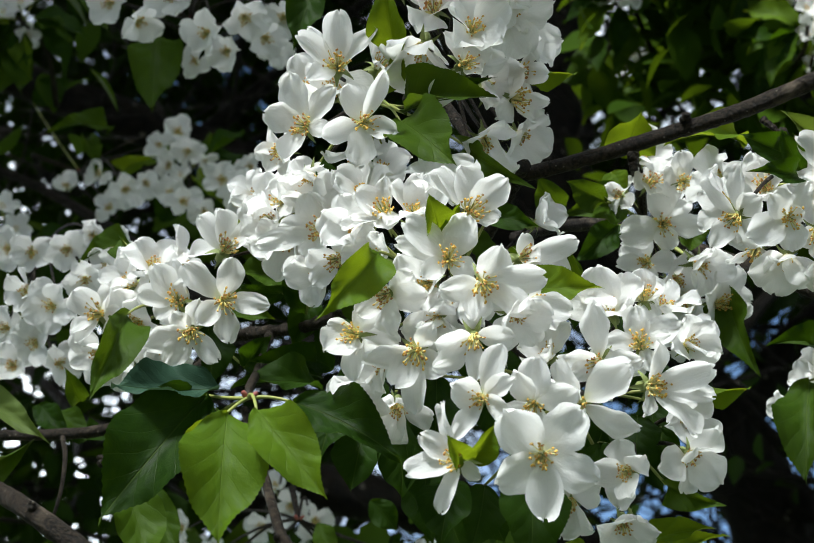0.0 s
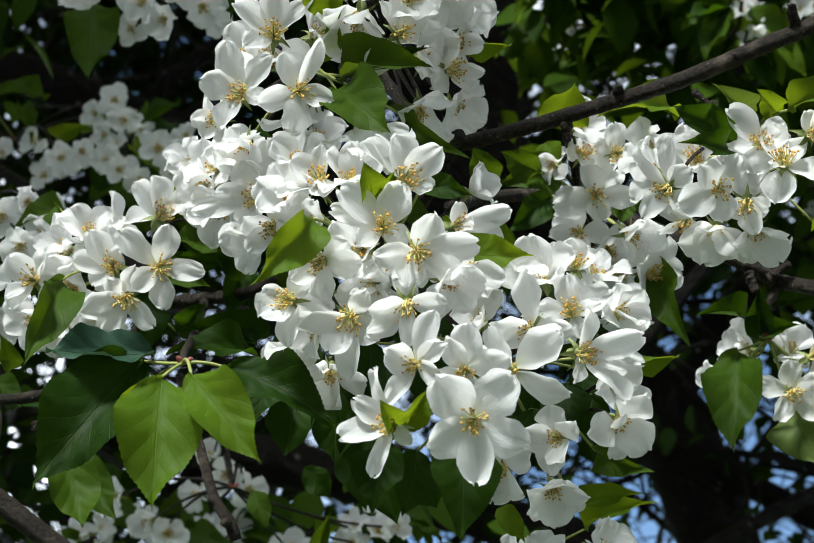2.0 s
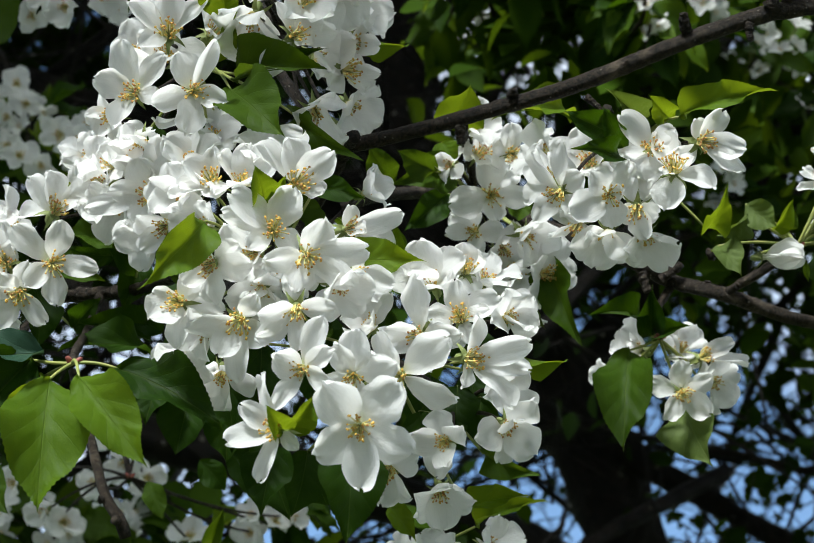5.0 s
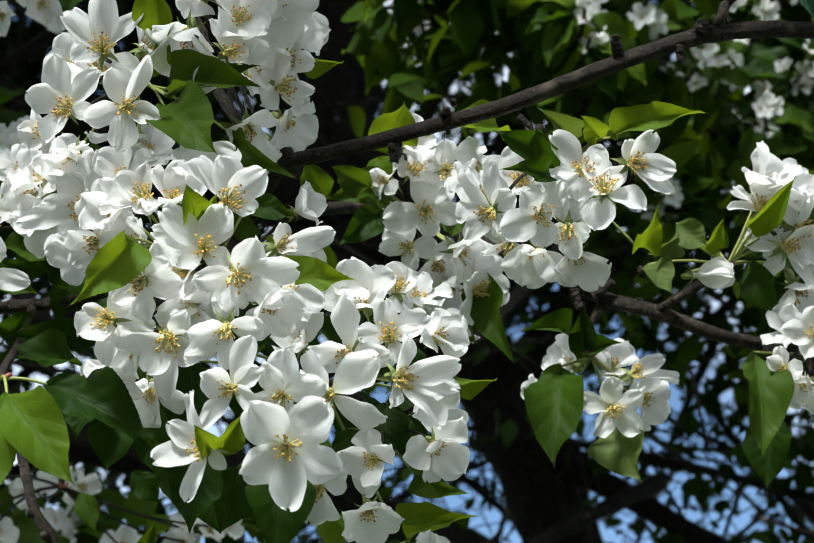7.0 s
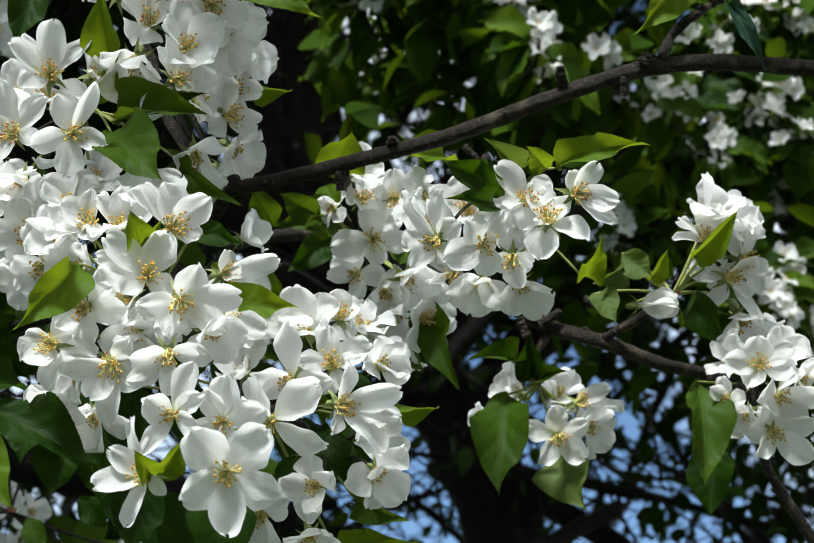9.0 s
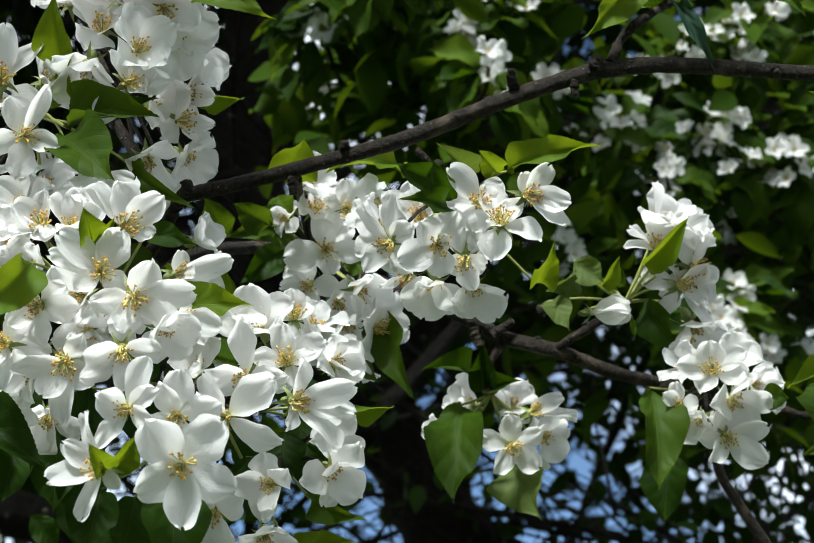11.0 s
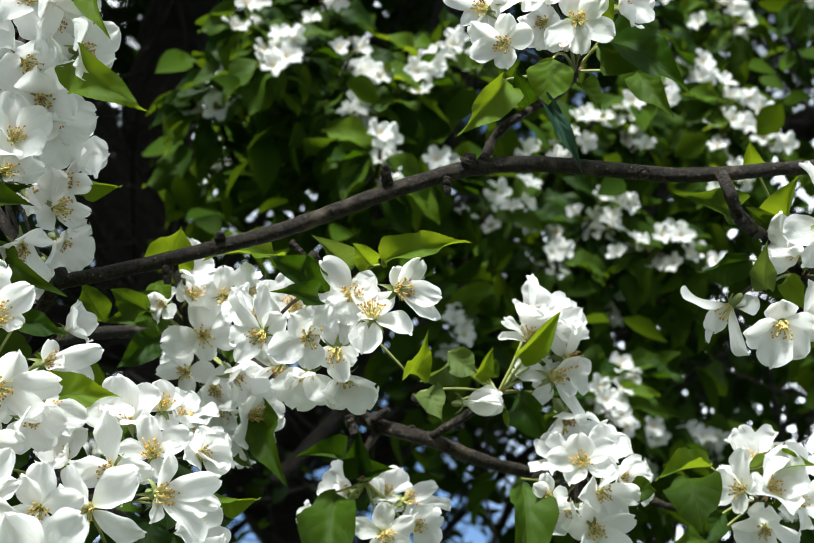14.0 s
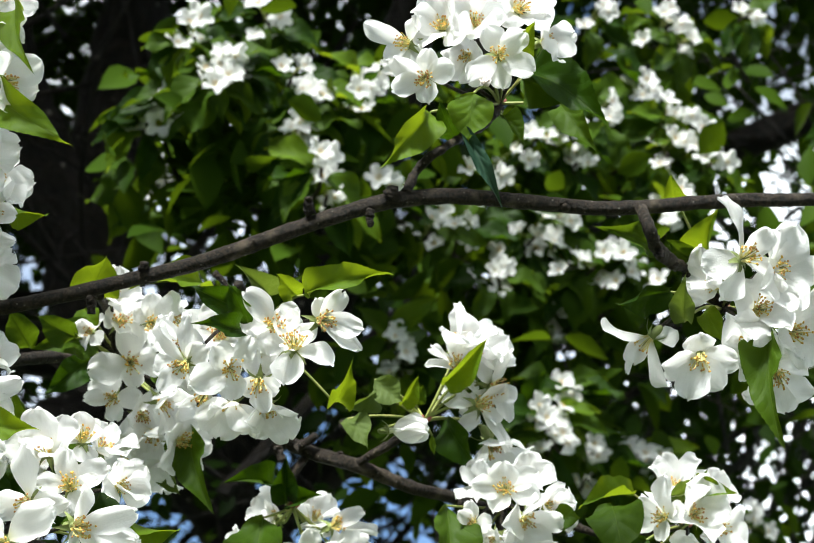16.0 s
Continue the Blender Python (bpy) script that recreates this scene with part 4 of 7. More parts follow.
leaf(c, (0.0164, 0.8581, 1.7789), (0.0261, 0.8400, 1.7883), 0.0110, (0.02, -0.45, -0.89), "f", 2)
leaf(c, (0.0561, 0.8906, 1.7553), (0.0941, 0.8662, 1.7527), 0.0218, (-0.53, -0.82, 0.19), "f", 1)
leaf(c, (0.0955, 0.9219, 1.7616), (0.0801, 0.9013, 1.7801), 0.0147, (-0.29, -0.51, -0.81), "m", 2)
leaf(c, (0.0402, 0.9126, 1.7979), (0.0662, 0.8979, 1.7888), 0.0144, (-0.48, -0.87, 0.1), "d", 1)
leaf(c, (-0.0604, 1.0492, 1.8020), (-0.0627, 1.0450, 1.7766), 0.0179, (0.09, -0.98, 0.16), "d", 0)
leaf(c, (0.0524, 0.9234, 1.7779), (0.0649, 0.9065, 1.7800), 0.0127, (-0.73, -0.56, -0.39), "m", 0)

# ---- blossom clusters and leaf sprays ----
# leaves behind the clusters, mostly in the dark tone that holds shade
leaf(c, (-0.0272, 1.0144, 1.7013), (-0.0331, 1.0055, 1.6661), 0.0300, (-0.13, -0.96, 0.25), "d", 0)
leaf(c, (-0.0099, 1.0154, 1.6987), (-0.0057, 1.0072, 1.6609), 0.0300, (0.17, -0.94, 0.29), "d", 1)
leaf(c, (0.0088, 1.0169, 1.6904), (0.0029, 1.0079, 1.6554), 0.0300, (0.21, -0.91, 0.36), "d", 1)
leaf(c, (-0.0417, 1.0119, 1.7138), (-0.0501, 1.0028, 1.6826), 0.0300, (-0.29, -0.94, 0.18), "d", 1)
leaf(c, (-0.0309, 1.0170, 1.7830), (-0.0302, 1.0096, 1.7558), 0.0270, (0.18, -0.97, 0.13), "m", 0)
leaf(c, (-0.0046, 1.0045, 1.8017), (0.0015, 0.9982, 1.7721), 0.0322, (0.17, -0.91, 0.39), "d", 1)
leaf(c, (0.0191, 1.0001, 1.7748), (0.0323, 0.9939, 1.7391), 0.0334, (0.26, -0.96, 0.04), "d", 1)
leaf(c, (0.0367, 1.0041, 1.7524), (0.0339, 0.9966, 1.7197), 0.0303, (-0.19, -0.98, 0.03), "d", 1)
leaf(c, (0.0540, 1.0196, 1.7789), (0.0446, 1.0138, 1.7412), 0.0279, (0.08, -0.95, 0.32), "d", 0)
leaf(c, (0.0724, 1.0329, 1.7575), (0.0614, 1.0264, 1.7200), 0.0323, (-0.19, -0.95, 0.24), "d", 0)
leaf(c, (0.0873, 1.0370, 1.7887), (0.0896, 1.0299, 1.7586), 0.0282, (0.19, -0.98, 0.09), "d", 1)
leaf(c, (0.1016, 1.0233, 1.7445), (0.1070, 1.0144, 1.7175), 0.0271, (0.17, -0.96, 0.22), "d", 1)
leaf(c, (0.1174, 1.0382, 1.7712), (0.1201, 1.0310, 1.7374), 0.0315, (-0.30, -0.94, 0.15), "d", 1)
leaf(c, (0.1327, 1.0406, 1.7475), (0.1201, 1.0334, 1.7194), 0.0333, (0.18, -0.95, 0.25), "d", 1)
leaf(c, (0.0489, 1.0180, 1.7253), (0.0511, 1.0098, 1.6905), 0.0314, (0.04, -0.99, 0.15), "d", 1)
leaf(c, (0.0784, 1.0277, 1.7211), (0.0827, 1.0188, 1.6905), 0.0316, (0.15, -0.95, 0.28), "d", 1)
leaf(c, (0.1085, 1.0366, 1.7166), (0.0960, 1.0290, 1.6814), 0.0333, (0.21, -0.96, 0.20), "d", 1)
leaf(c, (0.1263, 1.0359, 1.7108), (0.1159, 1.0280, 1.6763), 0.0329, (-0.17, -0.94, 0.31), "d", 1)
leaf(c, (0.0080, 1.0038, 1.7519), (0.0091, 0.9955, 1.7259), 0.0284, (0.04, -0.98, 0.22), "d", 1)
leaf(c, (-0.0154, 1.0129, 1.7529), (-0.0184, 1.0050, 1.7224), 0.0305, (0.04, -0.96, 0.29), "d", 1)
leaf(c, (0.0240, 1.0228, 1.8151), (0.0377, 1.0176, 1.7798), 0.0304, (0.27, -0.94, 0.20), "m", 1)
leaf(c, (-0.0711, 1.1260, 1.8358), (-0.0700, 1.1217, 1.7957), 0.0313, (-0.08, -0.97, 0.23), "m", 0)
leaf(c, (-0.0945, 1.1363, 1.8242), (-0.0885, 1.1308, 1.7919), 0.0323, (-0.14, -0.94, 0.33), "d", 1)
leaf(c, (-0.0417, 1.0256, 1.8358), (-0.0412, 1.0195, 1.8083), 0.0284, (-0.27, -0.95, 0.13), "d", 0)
c = cluster((-0.0575, 1.0502, 1.8145), "loose cluster of white apple blossoms beside pale leaves")
spur(c, [(-0.0575, 1.0502, 1.8145), (-0.0325, 1.0475, 1.7833)])
blossom(c, (-0.0509, 0.9925, 1.8084), (-0.25, -0.96, -0.11), 0.0309, 100, 18, [(0.0132, -0.0053, 0.0213, 0.0127), (-0.0063, -0.0059, 0.0200, 0.0172), (-0.0339, -0.0006, -0.0095, 0.0121), (-0.0224, -0.0034, 0.0023, 0.0127), (-0.0052, -0.0040, -0.0183, 0.0144)])
blossom(c, (-0.0370, 0.9485, 1.7834), (-0.45, -0.81, -0.38), 0.0249, 85, 24, [(-0.0165, -0.0063, 0.0039, 0.0165), (0.0022, -0.0071, 0.0244, 0.0148), (-0.0138, 0.0011, -0.0143, 0.0121), (0.0159, 0.0120, -0.0052, 0.0121), (0.0150, 0.0092, 0.0105, 0.0121)])
blossom(c, (-0.0808, 1.0513, 1.8256), (-0.71, -0.71, -0.01), 0.0277, 60, 18)
blossom(c, (-0.0780, 1.0530, 1.8375), (-0.5, -0.78, 0.38), 0.0265, 20, 22)
blossom(c, (-0.1130, 1.0603, 1.8102), (0.47, -0.76, 0.44), 0.0310, 5, 22, [(-0.0166, -0.0088, 0.0177, 0.0154), (-0.0055, -0.0067, 0.0238, 0.0166), (0.0252, -0.0063, 0.0145, 0.0129), (-0.0033, 0.0171, -0.0187, 0.0151), (-0.0208, 0.0144, -0.0035, 0.0151)])
blossom(c, (-0.0618, 1.0266, 1.8340), (-0.2, -0.85, 0.49), 0.0271, 40, 24)
blossom(c, (-0.0451, 1.0036, 1.8227), (0.35, -0.85, 0.39), 0.0252, 40, 26)
blossom(c, (-0.0730, 1.0518, 1.8148), (-0.51, -0.72, -0.47), 0.0263, 110, 18)
blossom(c, (-0.0521, 1.0201, 1.7933), (-0.38, -0.68, -0.63), 0.0237, 60, 26)
blossom(c, (-0.0956, 1.0893, 1.8484), (-0.35, -0.88, 0.31), 0.0229, 10, 20)
leaf(c, (-0.1138, 1.0978, 1.8301), (-0.0900, 1.0693, 1.8431), 0.0212, (-0.2, -0.54, -0.82), "f", 1)
leaf(c, (-0.0814, 1.0979, 1.8011), (-0.1088, 1.0794, 1.8014), 0.0287, (0.5, -0.77, 0.39), "m", 2)
leaf(c, (-0.0821, 1.1075, 1.7939), (-0.1072, 1.0889, 1.7952), 0.0201, (0.43, -0.66, -0.61), "d", 0)
leaf(c, (-0.0665, 1.0938, 1.7787), (-0.0778, 1.0791, 1.8142), 0.0180, (0.12, -0.93, -0.36), "d", 1)
leaf(c, (-0.0464, 1.0255, 1.8337), (-0.0514, 1.0144, 1.8554), 0.0183, (0.1, -0.88, -0.47), "d", 0)

# ---- blossom clusters and leaf sprays ----
c = cluster((-0.1499, 1.1164, 1.7800), "cluster of white apple blossoms with spreading petals")
spur(c, [(-0.1499, 1.1164, 1.7800), (-0.1168, 1.1514, 1.7747)])
blossom(c, (-0.1089, 1.0318, 1.7760), (0.35, -0.92, -0.2), 0.0319, 90, 10, [(0.0053, -0.0059, 0.0243, 0.0154), (-0.0226, -0.0059, 0.0194, 0.0143), (0.0273, -0.0009, -0.0032, 0.0124), (0.0030, 0.0020, -0.0244, 0.0137), (-0.0149, -0.0059, -0.0143, 0.0131)])
blossom(c, (-0.1284, 1.0439, 1.7616), (0.03, -0.83, -0.56), 0.0320, -28, 16, [(0.0180, 0.0000, -0.0171, 0.0132), (-0.0144, 0.0010, -0.0229, 0.0150), (-0.0257, -0.0039, -0.0092, 0.0162), (-0.0090, -0.0091, 0.0081, 0.0125), (0.0054, -0.0074, 0.0163, 0.0132)])
blossom(c, (-0.1370, 1.0490, 1.7780), (-0.0, -0.99, 0.17), 0.0304, 125, 22, [(0.0063, -0.0126, 0.0106, 0.0103), (-0.0232, -0.0038, 0.0037, 0.0138), (-0.0142, -0.0062, 0.0209, 0.0151), (-0.0105, -0.0039, -0.0123, 0.0151), (-0.0045, -0.0043, 0.0243, 0.0133)])
blossom(c, (-0.1849, 1.0650, 1.7732), (-0.41, -0.91, 0.06), 0.0295, 110, 16, [(-0.0143, -0.0058, 0.0148, 0.0183), (-0.0165, -0.0035, -0.0118, 0.0104), (-0.0122, 0.0008, -0.0179, 0.0135), (0.0131, -0.0033, 0.0007, 0.0091), (0.0071, -0.0029, 0.0163, 0.0104)])
blossom(c, (-0.1636, 1.0756, 1.7702), (-0.32, -0.88, -0.35), 0.0273, 60, 24)
blossom(c, (-0.1548, 1.0722, 1.7996), (-0.05, -0.75, 0.65), 0.0280, 60, 20)
blossom(c, (-0.1423, 1.0810, 1.8015), (0.21, -0.59, 0.78), 0.0269, 90, 26, [(-0.0053, -0.0049, 0.0276, 0.0081), (0.0146, -0.0023, 0.0041, 0.0131), (-0.0128, -0.0070, 0.0038, 0.0143), (-0.0008, 0.0150, -0.0165, 0.0131), (-0.0158, 0.0134, -0.0081, 0.0131)])
blossom(c, (-0.1691, 1.0767, 1.7491), (-0.27, -0.71, -0.65), 0.0259, 40, 26)
blossom(c, (-0.1854, 1.0773, 1.7538), (-0.46, -0.73, -0.51), 0.0248, 60, 24)
blossom(c, (-0.1677, 1.0803, 1.7942), (-0.43, -0.84, 0.32), 0.0268, 20, 22)
blossom(c, (-0.1442, 1.0722, 1.7540), (-0.15, -0.64, -0.76), 0.0253, 70, 22)
leaf(c, (-0.1612, 1.0211, 1.7663), (-0.1709, 0.9708, 1.7108), 0.0257, (0.57, -0.66, 0.49), "m", 0)
# upper side of a dark leaf, its bluish sheen painted by the tone
leaf(c, (-0.0940, 0.9145, 1.7104), (-0.1444, 0.8939, 1.7099), 0.0259, (0.32, -0.68, 0.66), "b", 4)
leaf(c, (-0.1814, 1.1036, 1.8265), (-0.1697, 1.0906, 1.8051), 0.0126, (-0.6, -0.78, 0.19), "m", 2)
leaf(c, (-0.1259, 1.0935, 1.7723), (-0.1220, 1.0831, 1.7325), 0.0255, (0.42, -0.87, 0.27), "d", 0)
leaf(c, (-0.1077, 1.1323, 1.7522), (-0.0898, 1.1120, 1.7688), 0.0185, (-0.33, -0.75, -0.58), "d", 0)
leaf(c, (-0.1255, 1.1393, 1.7827), (-0.0880, 1.1229, 1.7802), 0.0244, (-0.32, -0.78, 0.53), "m", 2)

# ---- blossom clusters and leaf sprays ----
c = cluster((-0.0778, 0.9000, 1.7038), "spray of large green serrated apple leaves on red-based stalks")
spur(c, [(-0.0778, 0.9000, 1.7038), (-0.0850, 0.9700, 1.7190), (-0.0945, 1.0988, 1.7476), (-0.0928, 1.1418, 1.7760)])
leaf(c, (-0.0810, 0.8481, 1.6907), (-0.0801, 0.8188, 1.6275), 0.0430, (0.18, -0.87, 0.45), "f", 0)
leaf(c, (-0.0660, 0.8330, 1.6905), (-0.0310, 0.8060, 1.6475), 0.0290, (-0.08, -0.93, 0.36), "f", 0)
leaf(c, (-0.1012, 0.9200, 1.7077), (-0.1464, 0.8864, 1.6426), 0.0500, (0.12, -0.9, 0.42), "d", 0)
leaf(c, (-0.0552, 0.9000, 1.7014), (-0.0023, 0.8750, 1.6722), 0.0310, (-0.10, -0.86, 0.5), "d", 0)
leaf(c, (-0.0931, 0.9176, 1.6995), (-0.1172, 0.8998, 1.6778), 0.0231, (0.77, -0.49, -0.4), "f", 1)
leaf(c, (-0.0573, 1.1074, 1.7420), (-0.1002, 1.0886, 1.7493), 0.0229, (0.42, -0.84, 0.33), "d", 2)
leaf(c, (-0.0530, 1.0702, 1.7300), (-0.1048, 1.0444, 1.7275), 0.0246, (0.32, -0.71, 0.63), "d", 1)
leaf(c, (-0.0508, 1.1071, 1.7474), (-0.0754, 1.0966, 1.7600), 0.0193, (0.43, -0.9, 0.06), "d", 0)
leaf(c, (-0.1643, 1.0580, 1.6738), (-0.1470, 1.0347, 1.6275), 0.0321, (0.23, -0.82, 0.52), "m", 4)
leaf(c, (-0.0657, 1.1240, 1.7969), (-0.0777, 1.1227, 1.7607), 0.0217, (0.12, -0.99, 0.02), "d", 1)
leaf(c, (-0.0364, 1.1243, 1.7970), (-0.0641, 1.1161, 1.7534), 0.0251, (0.05, -0.98, 0.18), "d", 0)

# ---- blossom clusters and leaf sprays ----
c = cluster((-0.0282, 1.0109, 1.8882), "cluster of open white apple blossoms with fine yellow stamens")
spur(c, [(-0.0282, 1.0109, 1.8882), (-0.0113, 1.0327, 1.9040)])
blossom(c, (-0.0384, 0.9314, 1.8817), (0.03, -0.98, 0.2), 0.0295, 88, 18, [(0.0014, -0.0053, 0.0292, 0.0154), (-0.0171, -0.0022, 0.0203, 0.0094), (-0.0220, -0.0049, 0.0154, 0.0115), (0.0217, -0.0055, 0.0181, 0.0099), (-0.0154, -0.0083, -0.0082, 0.0110)])
blossom(c, (-0.0241, 0.9107, 1.8460), (0.27, -0.95, -0.16), 0.0286, 18, 14, [(-0.0078, -0.0056, 0.0196, 0.0160), (0.0115, -0.0068, 0.0260, 0.0086), (0.0192, -0.0044, -0.0056, 0.0113), (-0.0024, -0.0000, -0.0226, 0.0150), (-0.0211, -0.0055, -0.0069, 0.0128)])
blossom(c, (-0.0536, 0.9226, 1.8481), (-0.38, -0.91, -0.16), 0.0290, 108, 16, [(-0.0081, -0.0069, 0.0260, 0.0147), (-0.0211, -0.0034, 0.0071, 0.0147), (-0.0103, -0.0023, -0.0207, 0.0119), (0.0140, -0.0068, -0.0051, 0.0097), (0.0163, -0.0046, 0.0184, 0.0119)])
blossom(c, (-0.0695, 0.9726, 1.8491), (-0.65, -0.59, -0.48), 0.0246, 20, 16, [(-0.0165, -0.0020, -0.0018, 0.0114), (-0.0097, -0.0002, -0.0119, 0.0130), (0.0040, -0.0004, -0.0137, 0.0119), (0.0097, 0.0081, 0.0159, 0.0119), (-0.0087, 0.0080, 0.0165, 0.0119)])
blossom(c, (-0.0576, 1.0188, 1.8474), (-0.28, -0.63, -0.72), 0.0245, 60, 22)
blossom(c, (-0.0430, 0.9651, 1.8778), (-0.14, -0.97, 0.22), 0.0264, 60, 24)
blossom(c, (-0.0207, 0.9815, 1.8977), (0.55, -0.76, 0.34), 0.0250, 20, 20)
blossom(c, (-0.0552, 0.9744, 1.8820), (-0.45, -0.87, 0.18), 0.0237, 30, 24)
blossom(c, (-0.0294, 0.9828, 1.8474), (-0.1, -0.52, -0.85), 0.0237, 80, 22)
blossom(c, (-0.0643, 1.0587, 1.8493), (-0.56, -0.73, -0.39), 0.0254, 30, 22)
blossom(c, (-0.0194, 1.0187, 1.8459), (0.14, -0.8, 0.59), 0.0232, 20, 24)
leaf(c, (-0.0048, 0.9463, 1.8623), (0.0453, 0.9138, 1.8605), 0.0232, (-0.51, -0.78, 0.36), "m", 2)
leaf(c, (-0.0054, 0.9302, 1.8532), (0.0246, 0.8880, 1.8177), 0.0345, (-0.30, -0.86, 0.42), "m", 0)
leaf(c, (0.0277, 0.9609, 1.8485), (0.0620, 0.9245, 1.8159), 0.0190, (-0.74, -0.68, 0.01), "m", 1)
leaf(c, (0.0015, 0.9857, 1.8766), (0.0455, 0.9516, 1.8831), 0.0167, (-0.59, -0.78, -0.23), "d", 1)
leaf(c, (-0.0079, 0.9404, 1.8924), (-0.0131, 0.9173, 1.9263), 0.0214, (-0.13, -0.82, -0.56), "f", 2)
leaf(c, (-0.0204, 0.9504, 1.8772), (-0.0055, 0.9313, 1.8962), 0.0160, (0.38, -0.48, -0.79), "f", 2)
leaf(c, (-0.0168, 1.0271, 1.8588), (-0.0279, 1.0170, 1.8197), 0.0229, (0.15, -0.97, 0.2), "d", 0)

# ---- blossom clusters and leaf sprays ----
c = cluster((0.0191, 1.0739, 1.9262), "tall dense spike of white apple blossoms along an upright branch")
spur(c, [(0.0191, 1.0739, 1.9262), (0.0096, 1.0708, 1.9285)])
blossom(c, (0.0275, 0.9207, 1.8799), (0.41, -0.9, -0.1), 0.0290, 100, 16, [(-0.0087, -0.0058, 0.0172, 0.0082), (0.0136, -0.0048, 0.0112, 0.0136), (0.0223, -0.0036, 0.0015, 0.0130), (0.0103, -0.0045, -0.0057, 0.0120), (-0.0143, 0.0150, -0.0120, 0.0141)])
blossom(c, (0.0320, 0.9127, 1.8959), (0.22, -0.96, 0.15), 0.0259, 30, 22)
blossom(c, (0.0063, 0.9359, 1.8966), (-0.25, -0.48, -0.84), 0.0296, 60, 26)
blossom(c, (0.0576, 0.9853, 1.8962), (0.75, -0.62, -0.25), 0.0273, 40, 16, [(0.0174, -0.0039, -0.0024, 0.0121), (0.0087, -0.0051, 0.0203, 0.0093), (0.0052, -0.0053, 0.0132, 0.0087), (-0.0133, -0.0037, -0.0036, 0.0133), (0.0011, 0.0150, -0.0166, 0.0132)])
blossom(c, (0.0481, 0.9534, 1.9128), (0.51, -0.8, 0.31), 0.0271, 70, 22)
blossom(c, (0.0387, 0.9583, 1.8514), (0.13, -0.62, -0.77), 0.0282, 60, 22)
blossom(c, (0.0544, 0.9832, 1.8799), (0.79, -0.6, -0.16), 0.0308, 40, 22, [(0.0205, 0.0003, -0.0017, 0.0087), (0.0130, 0.0019, -0.0108, 0.0121), (-0.0087, -0.0051, -0.0126, 0.0133), (-0.0130, -0.0049, 0.0027, 0.0139), (0.0037, 0.0095, 0.0233, 0.0149)])
blossom(c, (0.0541, 0.9783, 1.9294), (0.55, -0.79, 0.26), 0.0266, 10, 22, [(0.0191, -0.0002, 0.0011, 0.0093), (0.0058, -0.0021, -0.0081, 0.0116), (-0.0073, -0.0006, -0.0131, 0.0133), (0.0081, -0.0035, 0.0111, 0.0122), (-0.0157, 0.0097, 0.0119, 0.0129)])
blossom(c, (0.0115, 0.9594, 1.9222), (-0.12, -0.92, 0.36), 0.0292, 30, 24)
blossom(c, (0.0568, 1.0112, 1.8687), (0.68, -0.49, -0.55), 0.0252, 50, 24)
blossom(c, (0.0390, 0.9945, 1.8892), (0.49, -0.86, -0.15), 0.0313, 20, 22)
blossom(c, (0.0224, 0.9483, 1.9361), (-0.02, -0.96, 0.27), 0.0289, 80, 20)
blossom(c, (-0.0068, 0.9692, 1.9404), (-0.32, -0.91, 0.28), 0.0276, 20, 24)
blossom(c, (0.0599, 0.9971, 1.9165), (0.76, -0.66, 0.02), 0.0257, 20, 22)
blossom(c, (0.0348, 1.0091, 1.8469), (0.24, -0.47, -0.85), 0.0270, 20, 24)
blossom(c, (0.0449, 0.9478, 1.9344), (0.58, -0.81, 0.1), 0.0271, 50, 20)
blossom(c, (0.0530, 1.0291, 1.8595), (0.79, -0.46, -0.42), 0.0230, 80, 24)
leaf(c, (0.0640, 1.0314, 1.9170), (0.0919, 1.0170, 1.9051), 0.0162, (-0.52, -0.32, -0.8), "f", 2)
leaf(c, (-0.0669, 1.1082, 1.9912), (-0.0779, 1.0995, 1.9467), 0.0255, (0.02, -0.98, 0.19), "d", 1)

# ---- blossom clusters and leaf sprays ----
c = cluster((0.0310, 1.0216, 2.0064), "upright spike of white apple blossoms with a broad fresh leaf")
spur(c, [(0.0310, 1.0216, 2.0064), (0.0271, 1.0274, 1.9847)])
blossom(c, (0.0637, 0.8916, 1.9412), (0.76, -0.63, -0.16), 0.0244, 60, 18)
blossom(c, (0.0437, 0.9241, 1.9254), (0.33, -0.62, -0.71), 0.0281, 40, 22)
blossom(c, (0.0487, 0.9316, 1.9127), (0.45, -0.59, -0.67), 0.0276, 20, 22)
blossom(c, (0.0471, 0.8952, 1.9578), (0.63, -0.65, -0.43), 0.0271, 60, 20)
blossom(c, (0.0355, 0.8916, 1.9673), (0.05, -1.0, -0.02), 0.0288, 20, 20)
blossom(c, (0.0519, 0.9023, 1.9731), (0.5, -0.84, 0.21), 0.0262, 70, 20)
blossom(c, (0.0350, 0.9226, 1.9436), (0.47, -0.74, -0.49), 0.0276, 30, 20)
blossom(c, (0.0548, 0.9095, 1.9953), (0.54, -0.8, 0.26), 0.0265, 70, 20)
blossom(c, (0.0280, 0.9163, 2.0049), (-0.03, -0.99, 0.12), 0.0283, 10, 20)
blossom(c, (0.0128, 0.9212, 1.9592), (-0.45, -0.87, -0.19), 0.0289, 40, 20)
blossom(c, (0.0562, 0.9371, 1.9431), (0.79, -0.61, 0.01), 0.0224, 30, 22)
